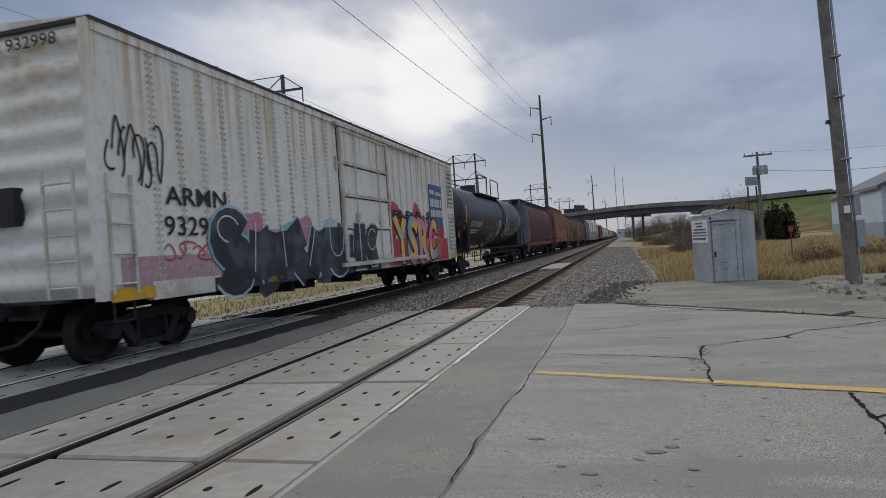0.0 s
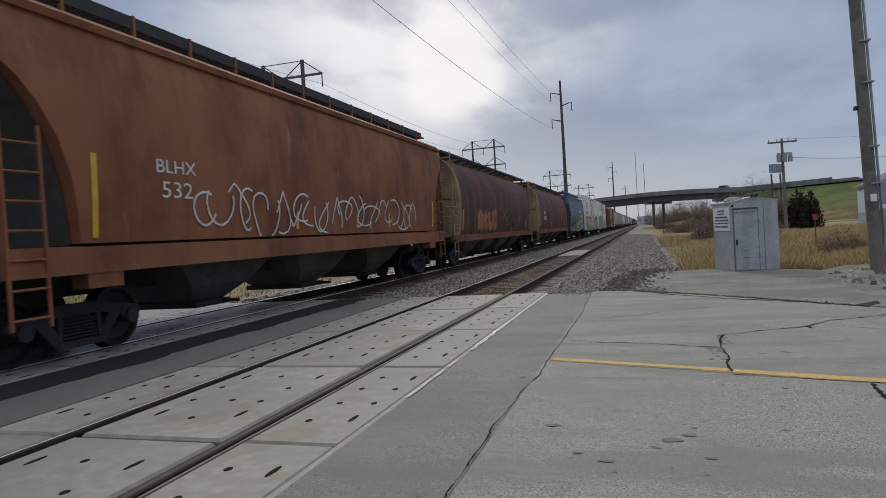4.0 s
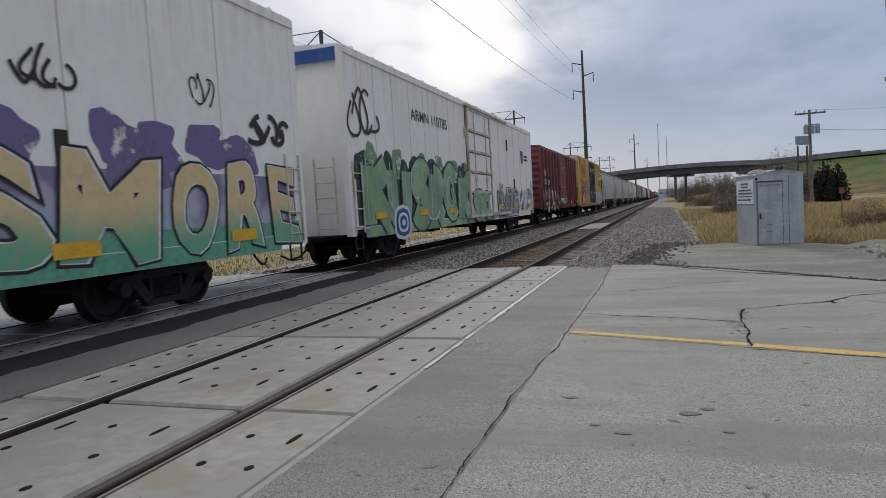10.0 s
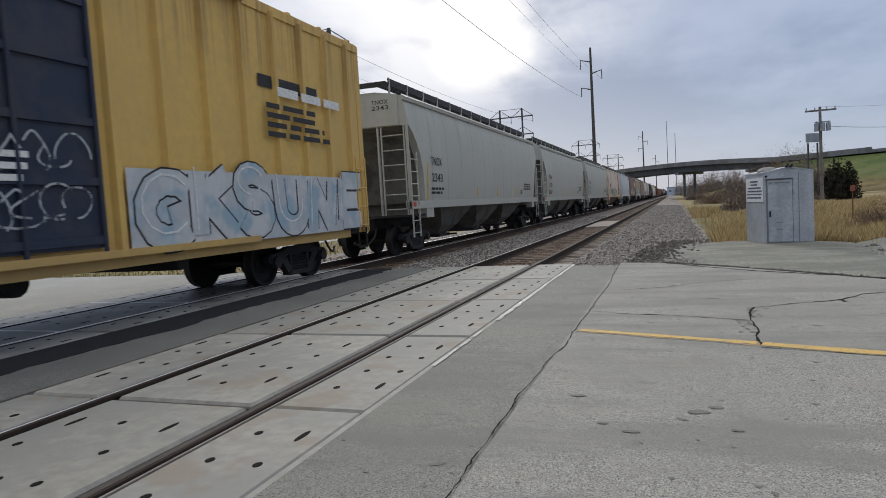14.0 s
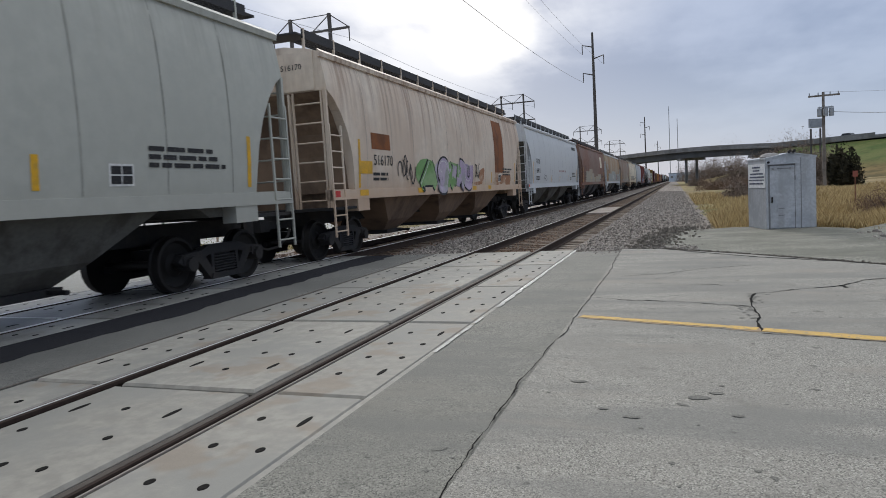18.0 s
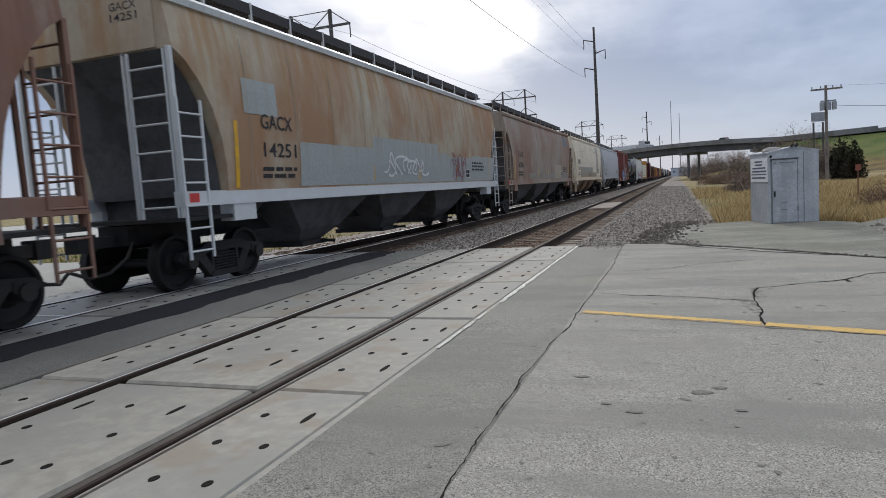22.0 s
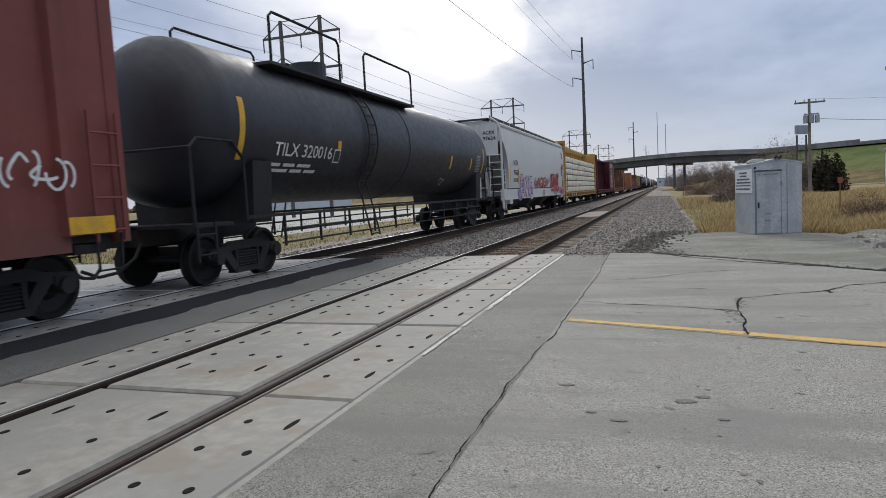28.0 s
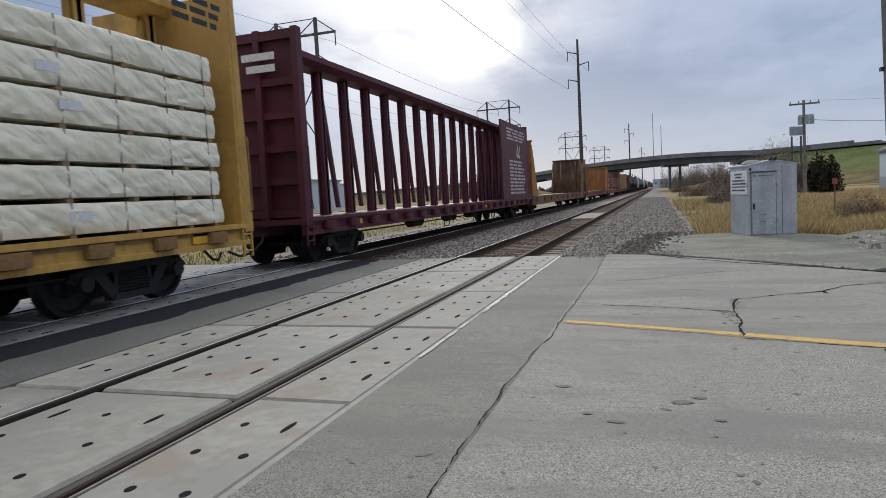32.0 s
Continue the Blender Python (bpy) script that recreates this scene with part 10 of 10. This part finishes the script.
# ---- shrubs, brush and trees ----
def foliage_mat(name, a, b):
    m = bpy.data.materials.new(name)
    m.use_nodes = True
    k = Nodes(m.node_tree)
    out, sh = k.n("ShaderNodeOutputMaterial"), k.n("ShaderNodeBsdfPrincipled")
    k.link(sh.outputs[0], out.inputs[0])
    geo = k.n("ShaderNodeNewGeometry")
    k.link(k.mix(geo.outputs["Random Per Island"], a, b), sh.inputs["Base Color"])
    sh.inputs["Roughness"].default_value = 0.95
    sh.inputs["Specular IOR Level"].default_value = 0.1
    return m


EVERGREEN = foliage_mat("dark evergreen", (0.018, 0.020, 0.015), (0.062, 0.054, 0.036))
BARE = foliage_mat("bare twigs", (0.13, 0.100, 0.082), (0.28, 0.225, 0.185))
BRUSH = foliage_mat("brown brush", (0.12, 0.080, 0.058), (0.27, 0.19, 0.135))
DRY = foliage_mat("dry grass blades", (0.28, 0.195, 0.090), (0.68, 0.545, 0.30))
GREENISH = foliage_mat("grass blades", (0.11, 0.135, 0.035), (0.27, 0.255, 0.09))
BARK = mat("grey bark", (0.10, 0.085, 0.072), 0.95)


def crown(name, n, place, size, material, parent, rng, upright=0.5, thin=0.35):
    """A crown of many small leaf or twig pieces; place() gives each one's spot."""
    g = Geo()
    for _ in range(n):
        c_ = Vector(place())
        d = Vector((rng.uniform(-1, 1), rng.uniform(-1, 1), rng.uniform(-1, 1) + upright)).normalized()
        s = d.orthogonal().normalized()
        s.rotate(Matrix.Rotation(rng.uniform(0, 6.28), 3, d))
        q = size * rng.uniform(0.5, 1.3)
        a, b = d * q, s * q * thin
        o = len(g.v)
        g.v += [tuple(c_ - b), tuple(c_ + b), tuple(c_ + a)]
        g.f.append((o, o + 1, o + 2))
    me = bpy.data.meshes.new(name)
    me.from_pydata(g.v, [], g.f)
    me.materials.append(material)
    return part(name, me, None, parent)


def shrub(name, x, y, rx, h, material, n, seed, label, size=0.25, cone=False, thin=0.35, z=-0.3):
    rng = random.Random(seed)
    t = base(name, pose(x, y, z), label, "shrub" if not cone else "tree")
    g = Geo()
    for i in range(3 if cone else 9):
        a, k = rng.uniform(0, 6.28), rng.uniform(0.1, 0.7)
        if cone:
            g.cyl((0, 0, 0), (0, 0, h * 0.95), 0.14, 6, 0.02)
        else:
            g.cyl((k * 0.2 * rx * math.cos(a), k * 0.2 * rx * math.sin(a), 0), (k * rx * math.cos(a), k * rx * math.sin(a), h * rng.uniform(0.6, 0.95)), 0.04, 5, 0.01)
    tagged(part("stems" if not cone else "trunk", g, BARK, t), kind="" if cone else "stuff")

    def place():
        a, u = rng.uniform(0, 6.28), rng.random()
        if cone:
            zz = h * (1 - math.sqrt(u) * 0.98)
            r = rx * (1 - zz / h) ** 0.8 * math.sqrt(rng.random()) * (1 + 0.25 * math.sin(a * 3 + seed))
            return (r * math.cos(a), r * math.sin(a), zz + 0.1)
        e = math.acos(1 - u)
        r = rng.random() ** 0.4 * (1 + 0.3 * math.sin(3 * a + seed) + 0.2 * math.sin(7 * a))
        return (rx * r * math.sin(e) * math.cos(a), rx * r * math.sin(e) * math.sin(a), h * r * math.cos(e) * 0.95)
    crown("crown", n, place, size, material, t, rng, 0.6, thin)
    return t


shrub("evergreen_tree", 16.2, 77.5, 1.55, 3.2, EVERGREEN, 9000, 1, "dark bushy evergreen beside the utility pole", 0.34, False, 0.3)
shrub("brush", 6.9, 25.5, 1.5, 0.85, BRUSH, 6000, 2, "low brown bare brush behind the slab", 0.15, False, 0.07)
shrub("brush", 8.6, 24.6, 1.3, 0.75, BRUSH, 5000, 3, "low brown bare brush behind the slab", 0.15, False, 0.07)
for i, (x, y, r, h) in enumerate(((15.4, 82, 1.6, 3.4), (14.8, 79.5, 1.3, 3.0), (14.2, 86, 2.0, 4.0), (13.5, 92, 2.6, 5.2), (16.5, 95, 3.0, 5.6), (11.5, 98, 2.2, 4.2), (15.0, 108, 3.2, 6.0), (12.0, 150, 3.5, 5.0), (16, 160, 4, 5.5), (20, 150, 4, 5.5), (9.5, 175, 3.5, 5.0), (24, 165, 4, 6), (8.0, 240, 4, 6), (13, 255, 5, 7), (20, 250, 5, 7))):
    shrub("bare_shrub", x, y, r, h, BARE, 6500, 10 + i, "bare grey-brown thicket below the embankment", 0.45 if y > 120 else 0.32, False, 0.09)
for i in range(16):
    q = random.Random(i + 300)
    x, y = q.uniform(3.5, 15), q.uniform(48, 150)
    shrub("brush", x, y, q.uniform(1.2, 2.6), q.uniform(0.7, 1.5), BARE if i % 2 else BRUSH, 2600, 320 + i, "low brown brush in the dry field", 0.24, False, 0.12)
for i, (x, y, h) in enumerate(((60, 196, 4), (20, 268, 13), (8, 330, 10), (15, 300, 12), (45, 290, 14), (66, 250, 9), (4, 420, 10))):
    shrub("bare_tree", x, y, h * 0.42, h, BARE, 11000, 40 + i, "bare leafless tree beyond the overpass", 0.45, False, 0.05)


def blades(name, spots, h, material, label, wide=0.012):
    """Grass: each blade a bent sliver; one object."""
    rng, verts, faces = random.Random(len(spots)), [], []
    for x, y, k in spots:
        a, ln = rng.uniform(0, 6.28), h * k * rng.uniform(0.5, 1.2)
        dx, dy = math.cos(a), math.sin(a)
        t = rng.uniform(0.1, 0.55) * ln
        w_ = wide * rng.uniform(0.7, 1.6) * (1 + max(0, y - 25) * 0.03)
        o = len(verts)
        verts += [(x - dy * w_, y + dx * w_, -0.33), (x + dy * w_, y - dx * w_, -0.33), (x + dx * t * 0.4 + dy * w_ * 0.7, y + dy * t * 0.4 - dx * w_ * 0.7, -0.33 + ln * 0.6), (x + dx * t, y + dy * t, -0.33 + ln)]
        faces += [(o, o + 1, o + 2), (o, o + 2, o + 3)]
    me = bpy.data.meshes.new(name)
    me.from_pydata(verts, [], faces)
    me.materials.append(material)
    return tagged(part(name, me, None, None, label), label, "grass", "", "stuff")


def scatter(n, xr, yr, seed, clump=0.35, keep=0.0):
    rng, out = random.Random(seed), []
    while len(out) < n:
        y = yr[0] + (yr[1] - yr[0]) * rng.random() ** 1.7
        x = rng.uniform(xr[0], xr[1] + (y - yr[0]) * 0.25)
        d = noise.noise((x * clump, y * clump, seed)) + 0.45
        if rng.random() < d and (x > 1.1 + keep):
            out.append((x, y, 0.6 + d * 0.7))
    return out


blades("dry_grass", scatter(70000, (1.2, 9), (19.6, 62), 5), 0.46, DRY, "tall dry yellow grass beside the tracks", 0.008)
blades("dry_grass", scatter(9000, (4.2, 16), (17.5, 46), 6, 0.5), 0.30, DRY, "short dry grass in the field", 0.008)
rng = random.Random(9)
left = []
for _ in range(14000):
    y = 14.3 + 40 * rng.random() ** 1.8
    left.append((rng.uniform(-24 - (y - 14) * 0.6, -11.9), y, 0.5 + abs(noise.noise((y * 0.3, len(left) * 0.01, 1)))))
blades("verge_grass", left, 0.19, GREENISH, "yellow-green verge grass beyond the far track", 0.016)

# ---- stones of the ballast, the nearest as loose pieces ----
def stones(name, count, area, seed, lo, hi, material, label, z0):
    rng, verts, faces = random.Random(seed), [], []
    for _ in range(count):
        x, y, s = *area(rng), rng.uniform(lo, hi)
        ax, ay, az = s * rng.uniform(0.7, 1.3), s * rng.uniform(0.7, 1.3), s * rng.uniform(0.5, 0.9)
        t, o = rng.uniform(0, 6.28), len(verts)
        c_, s_ = math.cos(t), math.sin(t)
        z = z0(x) + az * 0.35
        for px, py, pz in ((-1, -0.6, -0.8), (1, -0.7, -0.7), (0.8, 0.9, -0.8), (-0.9, 0.7, -0.7), (-0.5, -0.5, 0.8), (0.6, -0.3, 1.0), (0.4, 0.6, 0.7), (-0.6, 0.4, 0.9)):
            px, py, pz = px * rng.uniform(0.7, 1.1), py * rng.uniform(0.7, 1.1), pz * rng.uniform(0.7, 1.1)
            verts.append((x + (px * c_ - py * s_) * ax, y + (px * s_ + py * c_) * ay, z + pz * az))
        faces += [tuple(o + i for i in f) for f in ((3, 2, 1, 0), (4, 5, 6, 7), (0, 1, 5, 4), (1, 2, 6, 5), (2, 3, 7, 6), (3, 0, 4, 7))]
    me = bpy.data.meshes.new(name)
    me.from_pydata(verts, [], faces)
    me.materials.append(material)
    return tagged(part(name, me, None, None, label), label, "stones", "", "stuff")


def island_stone(name, a, b):
    return foliage_mat(name, a, b)


ROCK = island_stone("crushed stone", (0.11, 0.098, 0.088), (0.50, 0.455, 0.41))
ROCK_RED = island_stone("rust-dusted stone", (0.085, 0.056, 0.041), (0.30, 0.205, 0.15))


def bed_z(x):
    for (xa, za), (xb, zb) in zip(bed, bed[1:6]):
        if xa <= x <= xb:
            return za + (zb - za) * (x - xa) / (xb - xa)
    return -0.31


def near_first(rng, y0, y1):
    return y0 + (y1 - y0) * rng.random() ** 2.0


stones("ballast_stones", 17000, lambda r: (r.uniform(-2.3, 0.9) + max(0, r.gauss(0, 0.35)), near_first(r, ROAD_Y + 0.05, 95)), 1, 0.018, 0.050, ROCK, "loose grey crushed stones of the ballast shoulder", bed_z)
stones("ballast_stones", 6500, lambda r: (r.uniform(-6.9, -5.0), near_first(r, ROAD_Y + 0.05, 55)), 2, 0.022, 0.05, ROCK, "loose grey crushed stones between the tracks", bed_z)
stones("ballast_stones", 5000, lambda r: (NEAR_X + r.uniform(-0.68, 0.68), near_first(r, ROAD_Y + 0.3, 60)), 3, 0.018, 0.035, ROCK_RED, "rust-dusted stones between the rails", lambda x: -0.19)
stones("ballast_stones", 3500, lambda r: (FAR_X + r.uniform(-2.8, 1.8), near_first(r, ROAD_Y + 0.3, 50)), 4, 0.02, 0.045, ROCK_RED, "rust-dusted stones round the far track", lambda x: -0.20)
stones("rubble", 160, lambda r: (r.uniform(3.6, 8.5), r.uniform(12.2, 17.3)), 5, 0.03, 0.13, ROCK, "broken concrete rubble beside the slab", lambda x: -0.06)
EARTHY = mat("dark earthy stone", (0.14, 0.125, 0.11), 0.95, dirt=((0.22, 0.20, 0.17), 0.6), scale=6, spec=0.15)
stones("dark_rubble", 520, lambda r: (lambda y: (-0.55 + (y - 13.8) * 0.10 + r.gauss(0, 0.26), y))(r.uniform(13.7, 20.0)), 7, 0.02, 0.065, EARTHY, "dark earthy rubble between ballast and apron", lambda x: -0.03)
stones("dark_rubble", 700, lambda r: (lambda k: (-0.21 + 3.2 * k, 13.66 - 3.25 * k + 0.5 * k * (1 - k) + abs(r.gauss(0, 0.07))))(r.random() ** 1.4), 8, 0.008, 0.028, EARTHY, "crumbled dark edge of the apron", lambda x: -0.012)
stones("grit", 1500, lambda r: (r.uniform(-1.6, 0.4), 13.2 + r.gauss(0.6, 0.35)), 6, 0.008, 0.025, ROCK, "gravel spilled over the slab's edge", lambda x: -0.02)
structure("dirt_shoulder", Geo().prism([(3.0, 10.75), (3.35, 11.2), (3.6, 13.2), (4.0, 15.7), (3.95, 17.6), (5.0, 19.2), (12, 18), (30, 8), (30, 3.5), (7.25, 6.7), (4.65, 8.8)], -0.5, -0.055, "z"), MOSSY, "dirty broken shoulder beside the slab")
structure("fouled_ballast", Geo().box(NEAR_X - 0.69, 34, -0.4, NEAR_X + 0.69, 41, -0.10), mat("pale dried mud", (0.34, 0.29, 0.25), 0.95, dirt=((0.22, 0.18, 0.155), 0.7), bump=0.5, bump_scale=20), "pale dried mud between the rails")
for i, (x, y, s) in enumerate(((1.55, 26.0, 0.22), (1.9, 25.4, 0.13))):
    g = Geo()
    rings = [[(s * k * math.cos(a) * (1 + 0.2 * math.sin(3 * a)), s * k * math.sin(a), z * s) for a in [0.628 * q for q in range(10)]] for k, z in ((0.9, 0), (1.0, 0.3), (0.8, 0.7), (0.35, 0.9))]
    tagged(part("boulder", g.loft(rings), mat("pale limestone", (0.48, 0.45, 0.40), 0.9), None, "pale limestone boulder in the dry grass", True), "", "boulder").location = (x, y, -0.3)

# ---- buildings ----
METAL_W = mat("pale blue-white metal cladding", (0.50, 0.57, 0.66), 0.5, dirt=((0.42, 0.48, 0.56), 0.5), scale=0.6)
METAL_B = mat("grey metal skirting", (0.27, 0.31, 0.36), 0.55, scale=0.6)
shed = base("metal_shed", pose(19.6, 58.0, -0.3, 0, 0, -8), "pale blue-white metal shed with a grey skirt and low gable", "building")
part("wall", Geo().prism([(0, 1.3), (14, 1.3), (14, 4.1), (7, 7.2), (0, 4.1)], 0, 26), METAL_W, shed)
part("skirt", Geo().box(-0.02, -0.02, 0, 14.02, 26.02, 1.3), METAL_B, shed, "grey lower cladding")
part("roof", Geo().prism([(-0.3, 3.95), (7, 7.15), (14.3, 3.95), (14.3, 4.2), (7, 7.42), (-0.3, 4.2)], -0.4, 26.4), mat("dark shed roof", (0.10, 0.10, 0.11), 0.6), shed, "dark gable roof")
g = Geo()
for i in range(28):
    g.box(0.25 + 0.5 * i, -0.035, 1.3, 0.31 + 0.5 * i, 0.0, 4.0)
part("cladding_ribs", g, METAL_W, shed)
part("wall_lamp", Geo().box(0.5, -0.3, 3.3, 0.8, 0.0, 3.6), SIGN_W, shed, "small white wall lamp")
part("roof_vent", Geo().cyl((2.2, 3, 5.0), (2.2, 3, 6.2), 0.35, 12).cyl((2.2, 3, 6.2), (2.2, 3, 6.5), 0.5, 12), BLACK, shed)
for x, y, wd, ln, h in ((-95, 120, 40, 26, 7), (-150, 210, 60, 30, 9), (9, 520, 26, 14, 6)):
    b = base("distant_building", pose(x, y, -0.3), "low pale industrial building far away", "building")
    part("wall", Geo().box(-wd / 2, 0, 0, wd / 2, ln, h), METAL_W, b)
    part("roof", Geo().box(-wd / 2 - 0.4, -0.4, h, wd / 2 + 0.4, ln + 0.4, h + 0.4), METAL_B, b)
    for i in range(6):
        part("window", Geo().box(-wd / 2 + wd * (i + 0.3) / 6, -0.06, h * 0.45, -wd / 2 + wd * (i + 0.7) / 6, 0.02, h * 0.7), HUT_EDGE, b)
structure("lot", Geo().box(-120, 24, -0.5, -19, 92, -0.27), mat("pale gravel lot", (0.42, 0.41, 0.385), 0.95, dirt=((0.33, 0.32, 0.30), 0.7), scale=0.4), "pale gravel lot beyond the verge")

# distant woods on the horizon
rng, g = random.Random(77), Geo()
for i in range(1500):
    a = rng.uniform(-1.5, 1.2)
    d = rng.uniform(900, 1500)
    x, y, h = d * math.sin(a), d * math.cos(a), rng.uniform(5, 13) * (1 + 0.4 * noise.noise((a * 14, 0, 0)))
    for k in range(4):
        px, pz = x + rng.uniform(-7, 7), h * rng.uniform(0.1, 0.7)
        o = len(g.v)
        g.v += [(px - rng.uniform(3, 7), y, pz - h * 0.3), (px + rng.uniform(3, 7), y, pz - h * 0.3), (px + rng.uniform(-3, 3), y, pz + h * 0.35)]
        g.f.append((o, o + 1, o + 2))
me = bpy.data.meshes.new("far_woods")
me.from_pydata(g.v, [], g.f)
me.materials.append(BARE)
tagged(part("far_woods", me, None, None, "hazy line of bare woods on the horizon"), "hazy line of bare woods on the horizon", "woods", "", "stuff")

# ---- road traffic on the overpass ----
GLASS_DK = mat("dark vehicle glass", (0.02, 0.022, 0.025), 0.12, spec=0.6)
ROAD_MOVERS = []


def vehicle(name, label, category, a0, speed, b):
    v_ = base(name, deck_pose(a0, crest(a0)), label, category, "traffic on the overpass")
    ROAD_MOVERS.append((v_, a0, speed, b))
    return v_


def road_wheels(v_, xs, r, half):
    for x in xs:
        for s in (-1, 1):
            part("wheel", Geo().cyl((x, s * half, r), (x, s * (half - 0.25), r), r, 14), BLACK, v_)


def motor_car(colour, a0, speed, b, text):
    p = mat("car paint " + text.split()[0], colour, 0.3, 0.2)
    v_ = vehicle("car", text + " on the overpass", "car", a0, speed, b)
    part("body", Geo().prism([(-2.2, 0.3), (2.2, 0.3), (2.25, 0.75), (1.2, 0.9), (-2.1, 0.92), (-2.25, 0.6)], -0.88, 0.88, "y"), p, v_, bevel=0.06)
    part("cabin", Geo().prism([(-1.7, 0.9), (1.15, 0.88), (0.5, 1.42), (-1.1, 1.45)], -0.76, 0.76, "y"), GLASS_DK, v_, "dark glazed cabin")
    part("roof_panel", Geo().box(-1.1, -0.72, 1.43, 0.5, 0.72, 1.48), p, v_)
    road_wheels(v_, (-1.35, 1.35), 0.33, 0.88)


def lorry(colour, a0, speed, b, text, trailer):
    p = mat("lorry paint " + text.split()[0], colour, 0.35, 0.1)
    v_ = vehicle("lorry", text, "lorry", a0, speed, b)
    part("cab", Geo().prism([(0, 0.8), (4.4, 0.8), (4.5, 1.7), (3.0, 2.0), (2.6, 3.1), (0.3, 3.4), (0, 3.2)], -1.2, 1.2, "y"), p, v_, "long-nosed cab")
    part("windscreen", Geo().box(2.55, -1.05, 2.05, 2.95, 1.05, 2.95), GLASS_DK, v_)
    part("frame", Geo().box(-3.0, -0.6, 0.7, 4.2, 0.6, 0.95), BLACK, v_)
    part("exhaust_stack", Geo().cyl((-0.15, 1.0, 0.9), (-0.15, 1.0, 3.9), 0.09, 8), GALV, v_)
    xs = [3.4, -1.3, -2.6]
    if trailer:
        part("trailer", Geo().box(-15.0, -1.28, 1.15, -1.0, 1.28, 2.3), mat("white trailer side", (0.62, 0.64, 0.66), 0.45, scale=0.5), v_, "white box trailer")
        xs += [-13.6, -14.9]
    else:
        part("load_bed", Geo().box(-5.6, -1.2, 1.0, -0.4, 1.2, 2.3), mat("dark load", (0.05, 0.045, 0.045), 0.8), v_)
        xs += [-4.2]
    road_wheels(v_, xs, 0.52, 1.22)


lorry((0.05, 0.045, 0.05), -24.8, 29.6, -2.0, "dark flatbed lorry crossing the overpass", False)
lorry((0.45, 0.46, 0.48), -657.0, 29.0, -2.0, "white articulated lorry crossing the overpass", True)
motor_car((0.45, 0.03, 0.03), -636.0, 29.6, -2.0, "red car")
motor_car((0.10, 0.11, 0.12), -88.0, 29.0, -2.0, "grey car")
motor_car((0.05, 0.05, 0.06), -152.0, 30.0, -2.0, "black car")
motor_car((0.30, 0.31, 0.33), -188.0, 30.0, -2.0, "silver car")
motor_car((0.06, 0.06, 0.07), -580.0, 30.0, -2.0, "dark car")
motor_car((0.35, 0.36, 0.37), -470.0, 29.0, -2.0, "pale car")


def motions():
    """The train rolls by at an even speed, its wheelsets turning alike; road traffic crosses the overpass."""
    for thing, S in MOVERS:
        m0 = thing.matrix_basis.copy()
        walk(thing, [(t, Matrix.Translation((0, -SPEED * t, 0)) @ m0) for t in (0, 8, 16, 24, 32)])
    for thing, a0, speed, b in ROAD_MOVERS:
        rows = []
        for t in range(33):
            a = max(-322.0, min(412.0, a0 + speed * t))
            rows.append((t, deck_pose(a, crest(a) + 0.01) @ pose(0, b, 0)))
        walk(thing, rows)
    first = WHEELS[0]
    turn = math.degrees(SPEED / FPS / WHEEL_R)
    walk(first, [(i / FPS, pose(0, 0, 0, turn * i)) for i in range(32 * FPS + 1)])
    roll = first.animation_data
    for other in WHEELS[1:]:
        other.rotation_mode = "QUATERNION"
        keys = other.animation_data_create()
        keys.action, keys.action_slot = roll.action, roll.action_slot


motions()
